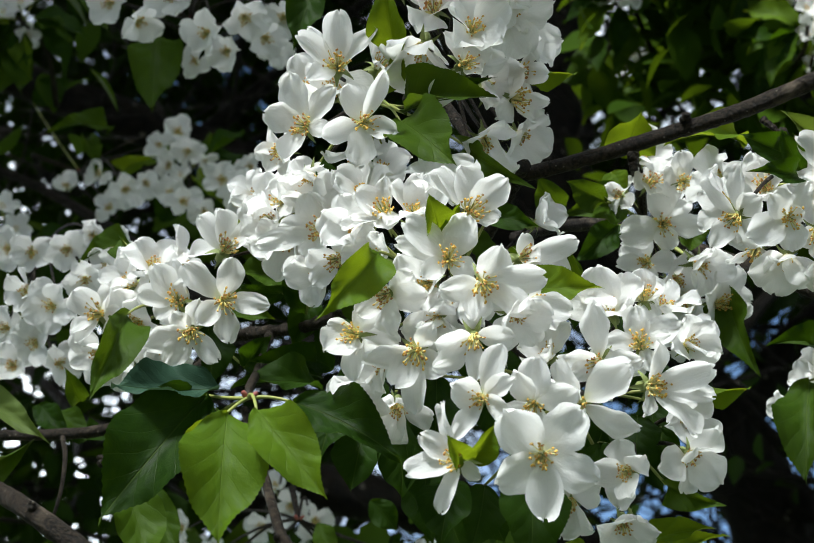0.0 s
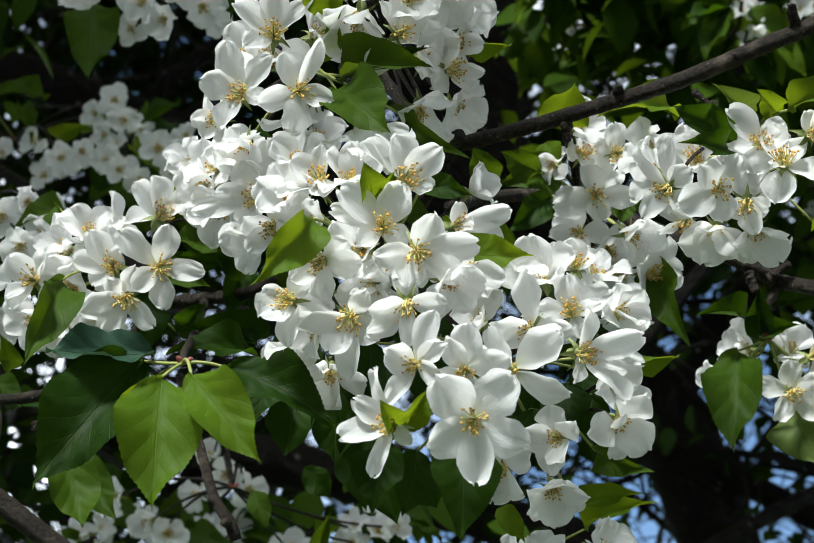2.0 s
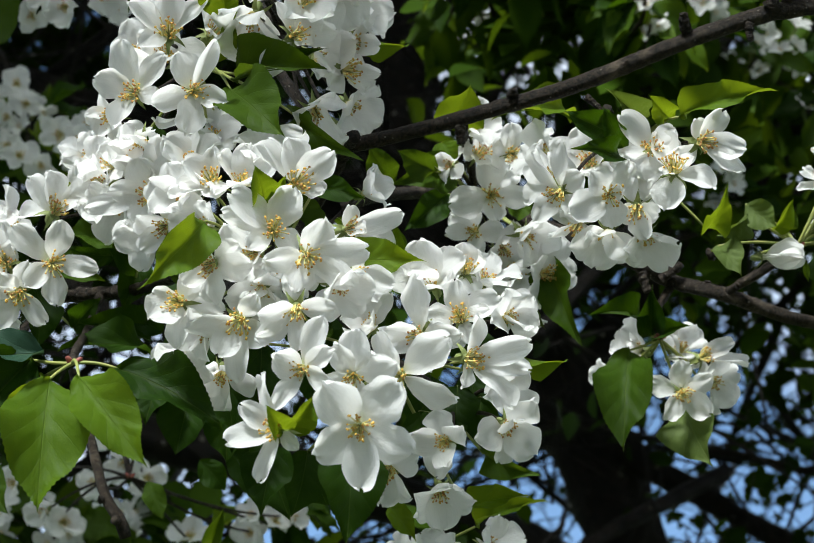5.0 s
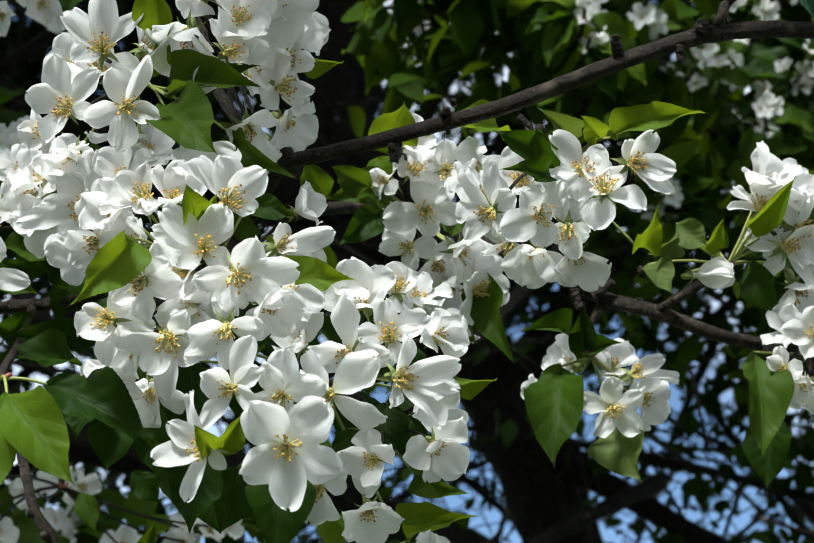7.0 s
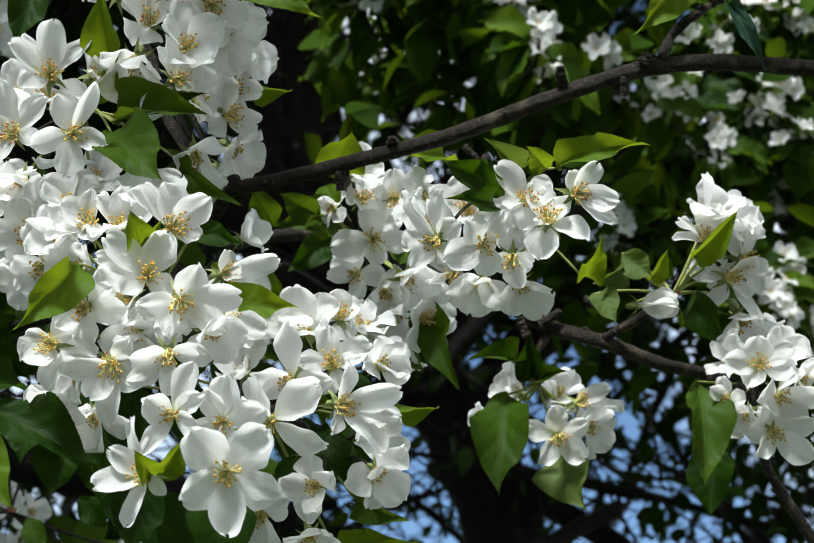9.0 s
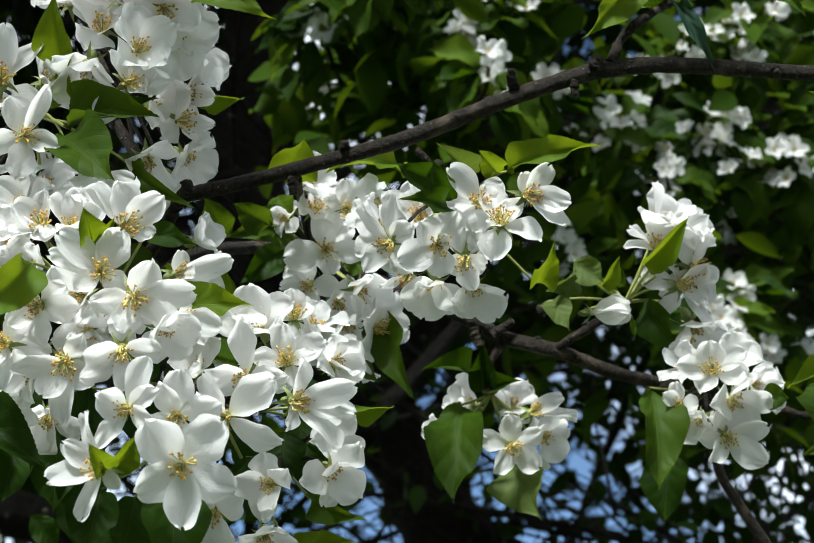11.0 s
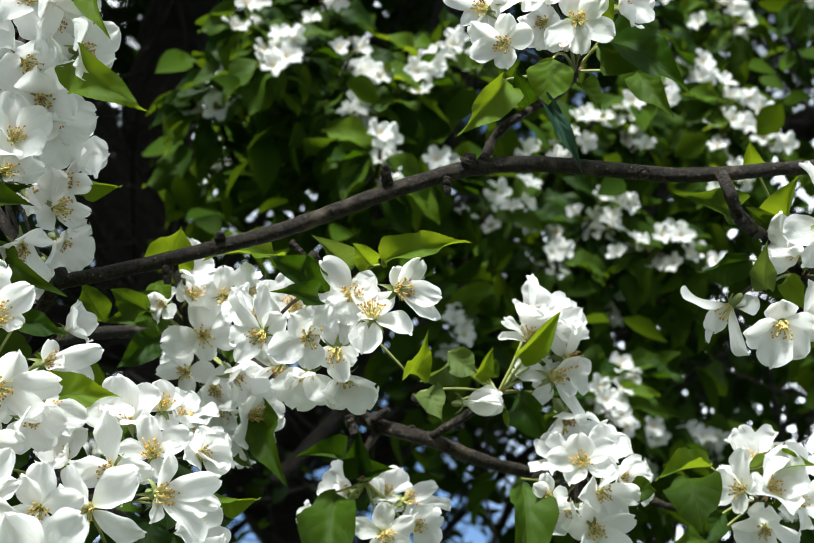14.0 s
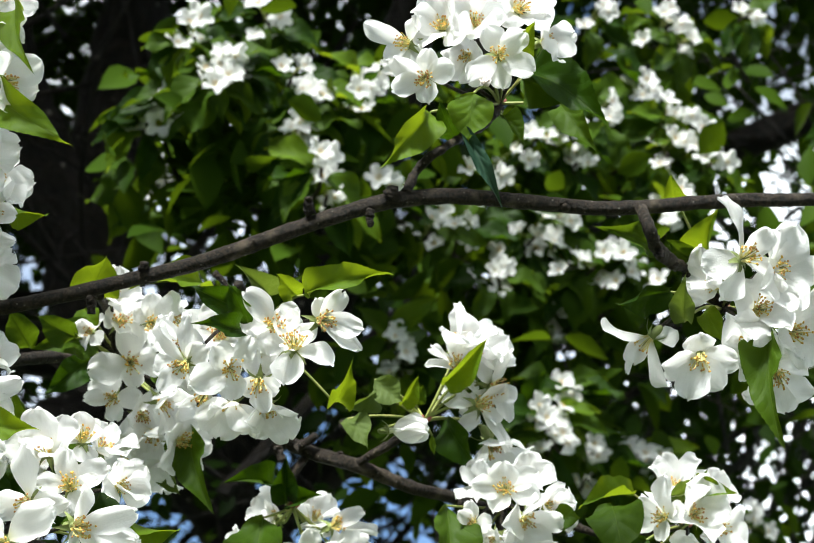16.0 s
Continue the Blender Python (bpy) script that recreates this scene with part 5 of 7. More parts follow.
leaf(c, (0.0697, 0.9007, 1.9885), (0.0787, 0.8699, 1.9405), 0.0193, (-0.63, -0.7, 0.34), "f", 1)
leaf(c, (0.0627, 0.9105, 1.9416), (0.0984, 0.8677, 1.9028), 0.0278, (-0.78, -0.62, 0.07), "f", 3)
leaf(c, (0.0402, 0.9374, 1.9585), (0.0456, 0.9258, 1.9366), 0.0164, (-0.22, -0.87, 0.44), "m", 0)

# ---- blossom clusters and leaf sprays ----
c = cluster((0.1446, 1.1555, 1.8473), "loose cluster of white apple blossoms below a knotty branch")
spur(c, [(0.1446, 1.1555, 1.8473), (0.1331, 1.1056, 1.8693), (0.1251, 1.0229, 1.8597)])
blossom(c, (0.1494, 1.1109, 1.8379), (0.07, -0.98, -0.2), 0.0305, 82, 10, [(-0.0260, -0.0019, -0.0075, 0.0200), (0.0280, -0.0015, -0.0008, 0.0142), (-0.0042, -0.0102, 0.0243, 0.0186), (0.0042, -0.0019, -0.0167, 0.0142), (0.0139, 0.0103, 0.0181, 0.0148)])
blossom(c, (0.1407, 1.0989, 1.8612), (0.24, -0.96, 0.14), 0.0277, 60, 16, [(-0.0099, -0.0038, 0.0032, 0.0154), (0.0010, -0.0042, -0.0092, 0.0141), (0.0163, -0.0029, 0.0157, 0.0108), (0.0042, -0.0045, 0.0106, 0.0114), (0.0182, 0.0130, -0.0042, 0.0134)])
blossom(c, (0.1613, 1.0979, 1.8617), (0.21, -0.92, -0.34), 0.0276, 95, 12, [(-0.0025, -0.0048, 0.0180, 0.0141), (0.0211, -0.0021, 0.0029, 0.0121), (-0.0102, -0.0042, 0.0089, 0.0127), (0.0045, -0.0055, -0.0094, 0.0133), (-0.0152, 0.0139, -0.0094, 0.0133)])
blossom(c, (0.1247, 1.1033, 1.8544), (-0.64, -0.75, 0.16), 0.0178, 20, 12, [(-0.0128, -0.0019, 0.0017, 0.0102), (-0.0081, -0.0031, 0.0079, 0.0090), (0.0068, -0.0020, -0.0069, 0.0109), (0.0088, 0.0062, 0.0101, 0.0087), (-0.0055, 0.0096, -0.0096, 0.0087)])
blossom(c, (0.1417, 1.1255, 1.8169), (-0.38, -0.91, -0.17), 0.0247, 40, 18, [(-0.0201, -0.0028, -0.0028, 0.0111), (0.0019, -0.0031, -0.0160, 0.0124), (0.0181, -0.0028, 0.0005, 0.0143), (-0.0014, 0.0076, 0.0189, 0.0120), (-0.0133, 0.0086, 0.0127, 0.0120)])
blossom(c, (0.1699, 1.1144, 1.8149), (0.34, -0.77, -0.54), 0.0298, 20, 20)
blossom(c, (0.1691, 1.1348, 1.7997), (-0.17, -0.56, -0.81), 0.0296, 50, 24)
blossom(c, (0.1826, 1.1181, 1.7903), (0.58, -0.8, -0.13), 0.0277, 80, 16)
blossom(c, (0.1556, 1.1458, 1.7889), (-0.45, -0.55, -0.71), 0.0264, 20, 26)
blossom(c, (0.1736, 1.1474, 1.7786), (-0.1, -0.52, -0.85), 0.0244, 60, 26)
blossom(c, (0.1349, 1.0770, 1.8720), (0.09, -0.94, 0.32), 0.0213, 20, 20)
blossom(c, (0.1594, 1.1332, 1.8093), (0.12, -0.8, -0.58), 0.0262, 80, 20)
leaf(c, (0.1184, 1.0350, 1.8613), (0.1276, 1.0045, 1.8801), 0.0308, (-0.1, -0.55, -0.83), "f", 0)
leaf(c, (0.1940, 1.0553, 1.8735), (0.1431, 1.0280, 1.8667), 0.0218, (0.32, -0.75, 0.57), "f", 1)
leaf(c, (0.1253, 1.1241, 1.8521), (0.0888, 1.0977, 1.8419), 0.0299, (0.52, -0.83, 0.22), "m", 1)
leaf(c, (0.1146, 1.1031, 1.8505), (0.0895, 1.0833, 1.8589), 0.0205, (0.35, -0.72, -0.6), "m", 0)
leaf(c, (0.0873, 1.1122, 1.8442), (0.0720, 1.0909, 1.8639), 0.0216, (0.21, -0.75, -0.63), "m", 0)
leaf(c, (0.1194, 1.1129, 1.8712), (0.1266, 1.1070, 1.8532), 0.0185, (-0.3, -0.93, 0.2), "f", 2)
leaf(c, (0.1262, 1.1520, 1.8465), (0.0984, 1.1380, 1.8199), 0.0222, (0.3, -0.94, 0.17), "d", 0)
leaf(c, (0.1917, 1.1294, 1.7994), (0.2037, 1.1026, 1.7444), 0.0273, (-0.62, -0.75, 0.24), "m", 1)
leaf(c, (0.1710, 1.1540, 1.7729), (0.1881, 1.1384, 1.7576), 0.0134, (-0.35, -0.82, 0.46), "p", 1)
leaf(c, (0.1669, 1.1622, 1.8402), (0.1843, 1.1436, 1.8415), 0.0192, (-0.7, -0.66, -0.28), "m", 0)

# ---- blossom clusters and leaf sprays ----
c = cluster((0.2239, 1.0405, 1.8474), "hanging cluster of creamy white apple blossoms")
spur(c, [(0.2239, 1.0405, 1.8474), (0.2040, 0.9947, 1.8653)])
blossom(c, (0.1934, 0.9261, 1.8008), (0.03, -0.96, -0.26), 0.0285, 100, 14, [(-0.0114, -0.0088, 0.0097, 0.0158), (-0.0206, 0.0012, -0.0117, 0.0175), (0.0035, 0.0003, -0.0174, 0.0148), (0.0073, -0.0093, 0.0017, 0.0093), (0.0107, -0.0013, 0.0181, 0.0131)])
blossom(c, (0.1727, 0.9576, 1.8088), (-0.6, -0.56, -0.57), 0.0275, 40, 20, [(-0.0146, -0.0000, -0.0169, 0.0124), (-0.0136, -0.0037, 0.0219, 0.0101), (0.0027, -0.0046, 0.0262, 0.0096), (0.0106, -0.0069, 0.0095, 0.0135), (0.0151, 0.0126, -0.0113, 0.0133)])
blossom(c, (0.1769, 0.9953, 1.8236), (-0.89, -0.44, -0.12), 0.0285, 80, 18)
blossom(c, (0.2126, 0.9502, 1.7997), (-0.15, -0.68, -0.72), 0.0260, 55, 20, [(0.0049, -0.0003, -0.0181, 0.0129), (-0.0104, -0.0007, -0.0072, 0.0124), (0.0118, -0.0039, -0.0043, 0.0134), (-0.0017, 0.0085, 0.0196, 0.0127), (0.0147, 0.0079, 0.0134, 0.0127)])
blossom(c, (0.2198, 0.9425, 1.8285), (-0.19, -0.97, 0.16), 0.0273, 150, 16, [(-0.0196, -0.0032, 0.0177, 0.0151), (0.0121, -0.0045, 0.0115, 0.0129), (-0.0048, -0.0011, -0.0162, 0.0151), (0.0157, -0.0038, -0.0002, 0.0123), (-0.0171, 0.0143, -0.0029, 0.0132)])
blossom(c, (0.2294, 0.9338, 1.8145), (-0.18, -0.79, 0.59), 0.0295, 60, 24, [(-0.0045, 0.0004, -0.0203, 0.0172), (0.0217, -0.0038, -0.0073, 0.0161), (-0.0083, -0.0085, -0.0032, 0.0083), (0.0111, -0.0023, 0.0072, 0.0122), (-0.0070, 0.0104, 0.0208, 0.0144)])
blossom(c, (0.2429, 0.9320, 1.8314), (0.4, -0.88, -0.24), 0.0289, 58, 12, [(0.0110, -0.0053, 0.0169, 0.0122), (-0.0032, -0.0030, 0.0118, 0.0111), (0.0241, -0.0041, -0.0029, 0.0133), (0.0225, -0.0023, -0.0170, 0.0100), (-0.0154, 0.0159, -0.0089, 0.0141)])
blossom(c, (0.1871, 0.9838, 1.7978), (-0.35, -0.29, -0.89), 0.0282, 10, 28, [(-0.0186, 0.0001, -0.0072, 0.0081), (0.0035, -0.0012, -0.0163, 0.0138), (0.0149, -0.0024, -0.0118, 0.0133), (0.0037, 0.0087, 0.0212, 0.0137), (-0.0143, 0.0115, 0.0143, 0.0137)])
blossom(c, (0.2017, 0.9765, 1.7919), (-0.06, -0.33, -0.94), 0.0261, 50, 28)
blossom(c, (0.2208, 0.9701, 1.7911), (0.04, -0.49, -0.87), 0.0259, 30, 26)
blossom(c, (0.1774, 1.0419, 1.8467), (-0.77, -0.58, 0.25), 0.0272, 70, 18)
blossom(c, (0.2130, 0.9747, 1.8202), (-0.01, -1.0, 0.1), 0.0281, 20, 24)
blossom(c, (0.1968, 1.0062, 1.8343), (-0.43, -0.85, 0.32), 0.0270, 90, 22)
leaf(c, (0.2242, 1.0087, 1.8628), (0.1995, 0.9732, 1.8709), 0.0162, (0.69, -0.6, -0.4), "p", 2)
leaf(c, (0.2380, 0.9859, 1.8574), (0.2210, 0.9592, 1.8643), 0.0162, (0.44, -0.5, -0.74), "f", 0)
leaf(c, (0.2373, 0.9580, 1.8514), (0.2807, 0.9182, 1.8571), 0.0183, (-0.69, -0.71, 0.16), "f", 1)
leaf(c, (0.2049, 0.9634, 1.8412), (0.1724, 0.9377, 1.8474), 0.0209, (0.54, -0.79, -0.29), "d", 0)
leaf(c, (0.2000, 0.9288, 1.8221), (0.1701, 0.9052, 1.8196), 0.0139, (0.6, -0.8, 0.09), "d", 1)
leaf(c, (0.2050, 0.9492, 1.8320), (0.1913, 0.9295, 1.8482), 0.0134, (0.15, -0.7, -0.7), "d", 0)
leaf(c, (0.2222, 1.0063, 1.8503), (0.2087, 0.9875, 1.8620), 0.0131, (0.24, -0.65, -0.72), "d", 2)
leaf(c, (0.2704, 1.0416, 1.8059), (0.2745, 1.0022, 1.8246), 0.0161, (-0.1, -0.45, -0.89), "f", 1)

# ---- blossom clusters and leaf sprays ----
c = cluster((0.3391, 1.0970, 1.8068), "white apple blossoms seen from behind with a closing bud")
spur(c, [(0.3391, 1.0970, 1.8068), (0.3181, 1.0998, 1.7911), (0.3001, 1.1251, 1.7813)])
blossom(c, (0.3607, 1.0941, 1.8534), (0.38, -0.44, 0.81), 0.0347, 30, 34)
blossom(c, (0.3828, 1.0942, 1.8315), (0.5, -0.82, -0.3), 0.0316, 60, 16, [(0.0152, -0.0025, -0.0100, 0.0131), (-0.0135, -0.0050, 0.0180, 0.0157), (0.0110, 0.0002, -0.0236, 0.0125), (0.0048, -0.0047, 0.0252, 0.0117), (-0.0176, 0.0173, -0.0085, 0.0153)])
blossom(c, (0.3870, 1.1158, 1.8004), (0.35, -0.29, -0.89), 0.0344, 20, 34)
blossom(c, (0.3740, 1.1034, 1.8464), (0.57, -0.65, 0.5), 0.0319, 70, 32)
blossom(c, (0.3735, 1.0921, 1.8182), (0.39, -0.92, 0.02), 0.0314, 40, 20, [(0.0194, 0.0016, -0.0311, 0.0104), (0.0113, -0.0021, -0.0139, 0.0116), (0.0156, -0.0058, 0.0152, 0.0130), (-0.0204, 0.0151, 0.0049, 0.0152), (-0.0102, 0.0177, -0.0160, 0.0152)])
blossom(c, (0.3595, 1.0885, 1.8401), (-0.15, -0.79, 0.59), 0.0299, 15, 22, [(-0.0126, -0.0031, 0.0261, 0.0084), (-0.0205, -0.0015, 0.0117, 0.0084), (0.0042, -0.0077, 0.0238, 0.0181), (-0.0215, 0.0002, 0.0014, 0.0084), (0.0141, 0.0143, -0.0143, 0.0145)])
bud(c, (0.3115, 1.0743, 1.7957), (0.93, -0.36, 0.04), 0.0241)
leaf(c, (0.3567, 1.1144, 1.8128), (0.3773, 1.0946, 1.7747), 0.0257, (-0.78, -0.63, -0.06), "d", 1)
leaf(c, (0.3507, 1.0875, 1.8309), (0.3690, 1.0489, 1.8536), 0.0176, (-0.3, -0.58, -0.76), "f", 2)
leaf(c, (0.2871, 1.0866, 1.8042), (0.2966, 1.0646, 1.7813), 0.0200, (-0.28, -0.75, 0.61), "p", 1)
leaf(c, (0.3044, 1.0824, 1.8238), (0.2827, 1.0714, 1.8078), 0.0160, (0.62, -0.7, -0.34), "p", 2)
leaf(c, (0.3015, 1.0723, 1.8276), (0.3168, 1.0579, 1.8111), 0.0200, (-0.62, -0.77, 0.15), "p", 4)
leaf(c, (0.3204, 1.0776, 1.8140), (0.3263, 1.0555, 1.8285), 0.0121, (-0.07, -0.63, -0.78), "f", 2)
leaf(c, (0.3363, 1.1110, 1.8201), (0.3384, 1.0978, 1.8308), 0.0126, (-0.37, -0.73, -0.58), "m", 0)
leaf(c, (0.3456, 1.1021, 1.7986), (0.3478, 1.1041, 1.7858), 0.0044, (-0.27, -0.95, -0.18), "f", 1)

# ---- blossom clusters and leaf sprays ----
c = cluster((0.2630, 1.1512, 1.7548), "small drooping cluster of white blossoms between hanging leaves")
spur(c, [(0.2630, 1.1512, 1.7548), (0.2603, 1.1460, 1.7708), (0.2712, 1.1494, 1.7901)])
blossom(c, (0.2733, 1.1340, 1.7199), (0.02, -0.89, -0.45), 0.0269, 105, 16, [(-0.0028, -0.0069, 0.0188, 0.0138), (-0.0108, 0.0002, -0.0189, 0.0132), (0.0186, -0.0052, 0.0102, 0.0132), (0.0184, -0.0028, -0.0140, 0.0164), (-0.0172, 0.0126, 0.0057, 0.0131)])
blossom(c, (0.2889, 1.1512, 1.7427), (0.65, -0.7, 0.31), 0.0281, 40, 20, [(0.0211, -0.0038, 0.0101, 0.0114), (0.0294, -0.0036, -0.0059, 0.0074), (0.0092, -0.0021, 0.0074, 0.0114), (-0.0177, 0.0147, -0.0026, 0.0137), (0.0020, 0.0152, -0.0174, 0.0137)])
blossom(c, (0.2554, 1.1721, 1.7497), (-0.85, -0.36, 0.39), 0.0240, 20, 24)
blossom(c, (0.2791, 1.1702, 1.7480), (0.27, -0.72, 0.64), 0.0240, 60, 22)
blossom(c, (0.2973, 1.1627, 1.7293), (0.59, -0.78, -0.2), 0.0253, 20, 22)
blossom(c, (0.2412, 1.1907, 1.7344), (-0.81, -0.56, -0.19), 0.0179, 40, 20)
leaf(c, (0.2435, 1.1495, 1.7469), (0.2325, 1.1113, 1.6785), 0.0393, (-0.25, -0.82, 0.51), "m", 0)
leaf(c, (0.2789, 1.1596, 1.7151), (0.2926, 1.1318, 1.6718), 0.0405, (-0.7, -0.68, 0.23), "p", 1)
leaf(c, (0.2528, 1.1572, 1.7672), (0.2158, 1.1350, 1.7675), 0.0184, (0.44, -0.75, 0.49), "d", 2)
leaf(c, (0.2589, 1.1569, 1.7570), (0.2558, 1.1354, 1.7866), 0.0193, (-0.17, -0.79, -0.58), "d", 2)
leaf(c, (0.2628, 1.1556, 1.7553), (0.2791, 1.1283, 1.7605), 0.0155, (-0.87, -0.47, 0.17), "d", 2)

# ---- blossom clusters and leaf sprays ----
c = cluster((0.4023, 1.1349, 1.7573), "full cluster of bright white apple blossoms on a dark twig")
spur(c, [(0.4023, 1.1349, 1.7573), (0.3666, 1.1108, 1.7562)])
blossom(c, (0.3813, 1.0501, 1.7574), (-0.31, -0.94, 0.13), 0.0279, 95, 20, [(-0.0029, -0.0067, 0.0181, 0.0173), (0.0188, -0.0068, 0.0109, 0.0135), (-0.0234, 0.0014, 0.0008, 0.0142), (-0.0071, -0.0030, -0.0155, 0.0135), (0.0200, -0.0071, -0.0047, 0.0142)])
blossom(c, (0.3656, 1.0662, 1.7395), (-0.58, -0.8, -0.17), 0.0161, 70, 14, [(-0.0049, 0.0014, -0.0120, 0.0111), (-0.0115, -0.0007, 0.0057, 0.0097), (0.0095, -0.0050, -0.0016, 0.0117), (-0.0033, -0.0026, 0.0132, 0.0097), (0.0075, 0.0077, -0.0076, 0.0078)])
blossom(c, (0.3947, 1.0602, 1.7422), (0.23, -0.84, -0.49), 0.0268, 30, 22)
blossom(c, (0.3903, 1.0600, 1.7195), (0.22, -0.88, -0.42), 0.0262, 30, 18, [(0.0255, -0.0040, -0.0165, 0.0168), (0.0245, -0.0050, 0.0080, 0.0138), (-0.0105, -0.0030, -0.0170, 0.0125), (-0.0030, 0.0040, 0.0155, 0.0130), (-0.0140, 0.0030, -0.0020, 0.0120)])
blossom(c, (0.4111, 1.0716, 1.7525), (0.53, -0.84, -0.08), 0.0244, 20, 22)
blossom(c, (0.3818, 1.0739, 1.7319), (-0.57, -0.63, -0.53), 0.0209, 20, 24)
blossom(c, (0.3771, 1.0835, 1.7641), (-0.76, -0.62, 0.21), 0.0226, 60, 24)
blossom(c, (0.4049, 1.0850, 1.7672), (0.1, -0.85, 0.51), 0.0240, 30, 24)
leaf(c, (0.3502, 1.0800, 1.7505), (0.3472, 1.0550, 1.6850), 0.0325, (0.20, -0.88, 0.42), "m", 0)
leaf(c, (0.3721, 1.1172, 1.7162), (0.3640, 1.1038, 1.6688), 0.0330, (-0.46, -0.83, 0.31), "d", 0)

# ---- blossom clusters and leaf sprays ----
c = cluster((0.5281, 1.1296, 1.7489), "cluster of white apple blossoms over broad green leaves")
spur(c, [(0.5281, 1.1296, 1.7489), (0.4664, 1.1045, 1.7386), (0.4379, 1.1134, 1.7469)])
blossom(c, (0.4788, 1.0343, 1.7426), (-0.74, -0.67, -0.1), 0.0278, 92, 20, [(-0.0148, -0.0023, 0.0150, 0.0097), (-0.0022, -0.0088, 0.0259, 0.0122), (-0.0021, -0.0017, -0.0154, 0.0109), (0.0120, -0.0085, 0.0037, 0.0128), (-0.0154, 0.0167, -0.0027, 0.0135)])
blossom(c, (0.4982, 1.0388, 1.7448), (0.14, -0.97, 0.18), 0.0293, 60, 22)
blossom(c, (0.4971, 1.0450, 1.7216), (-0.39, -0.72, -0.58), 0.0267, 20, 18)
blossom(c, (0.5190, 1.0540, 1.7399), (0.45, -0.89, -0.08), 0.0264, 40, 20)
blossom(c, (0.4999, 1.0687, 1.7642), (-0.51, -0.64, 0.57), 0.0254, 20, 24)
blossom(c, (0.5231, 1.0746, 1.7607), (0.21, -0.91, 0.35), 0.0242, 70, 22)
blossom(c, (0.5040, 1.0569, 1.7055), (-0.27, -0.65, -0.71), 0.0283, 30, 20)
leaf(c, (0.4478, 1.0440, 1.7498), (0.4471, 1.0188, 1.7121), 0.0380, (-0.42, -0.75, 0.52), "m", 3)
leaf(c, (0.4703, 1.0661, 1.7603), (0.4310, 1.0572, 1.7502), 0.0161, (-0.04, -0.73, 0.68), "f", 2)
leaf(c, (0.4134, 1.0573, 1.7442), (0.4282, 1.0471, 1.7417), 0.0174, (-0.62, -0.78, -0.08), "m", 0)
leaf(c, (0.4932, 1.0624, 1.7597), (0.5065, 1.0299, 1.7737), 0.0182, (-0.35, -0.49, -0.8), "p", 1)
leaf(c, (0.5032, 1.0526, 1.7566), (0.5214, 1.0228, 1.7586), 0.0187, (-0.84, -0.45, 0.31), "f", 2)
leaf(c, (0.4880, 1.0958, 1.7351), (0.4664, 1.0859, 1.7100), 0.0193, (-0.05, -0.95, 0.31), "d", 0)
leaf(c, (0.4795, 1.0931, 1.7179), (0.4479, 1.0816, 1.7123), 0.0204, (0.22, -0.91, 0.34), "m", 1)

# ---- blossom clusters and leaf sprays ----
c = cluster((0.4910, 0.9593, 1.8593), "drooping cluster of white apple blossoms hung from a spur")
spur(c, [(0.4910, 0.9593, 1.8593), (0.4552, 0.9242, 1.8693)])
blossom(c, (0.4524, 0.8976, 1.8167), (-0.28, -0.62, -0.73), 0.0281, 90, 16, [(-0.0221, 0.0039, -0.0064, 0.0179), (-0.0056, 0.0051, -0.0250, 0.0190), (0.0126, -0.0002, -0.0191, 0.0173), (0.0191, -0.0074, -0.0011, 0.0161), (-0.0036, -0.0052, 0.0113, 0.0173)])
blossom(c, (0.4305, 0.9156, 1.8297), (-0.58, 0.5, -0.65), 0.0279, 40, 10, [(-0.0275, 0.0036, 0.0087, 0.0147), (0.0149, -0.0013, 0.0049, 0.0175), (0.0132, -0.0010, -0.0254, 0.0188), (-0.0095, 0.0024, -0.0163, 0.0147), (-0.0089, 0.0074, -0.0217, 0.0064)])
blossom(c, (0.4709, 0.8796, 1.8680), (0.48, -0.83, 0.28), 0.0313, 90, 24, [(-0.0107, -0.0079, 0.0342, 0.0098), (-0.0223, 0.0027, -0.0067, 0.0178), (-0.0104, 0.0049, -0.0226, 0.0150), (0.0130, -0.0072, 0.0175, 0.0161), (0.0214, 0.0119, -0.0081, 0.0152)])
blossom(c, (0.4835, 0.9060, 1.8304), (-0.08, -0.77, -0.64), 0.0279, 60, 20)
blossom(c, (0.4709, 0.9095, 1.8600), (-0.96, -0.19, 0.2), 0.0268, 40, 22)
blossom(c, (0.4869, 0.8991, 1.8445), (0.22, -0.97, 0.02), 0.0298, 20, 20)
blossom(c, (0.4952, 0.8941, 1.8678), (0.33, -0.94, -0.09), 0.0304, 60, 20)
blossom(c, (0.5131, 0.9110, 1.8363), (0.25, -0.95, -0.19), 0.0300, 60, 20)
blossom(c, (0.5101, 0.9263, 1.8154), (-0.0, -0.71, -0.71), 0.0282, 60, 20)
leaf(c, (0.4372, 0.9239, 1.8836), (0.3933, 0.8919, 1.8852), 0.0205, (0.53, -0.83, -0.15), "m", 1)
leaf(c, (0.4703, 0.9282, 1.8804), (0.4643, 0.8973, 1.9012), 0.0218, (-0.77, -0.24, -0.6), "f", 2)
leaf(c, (0.4622, 0.9293, 1.8789), (0.4391, 0.9133, 1.8869), 0.0144, (0.26, -0.73, -0.63), "m", 0)
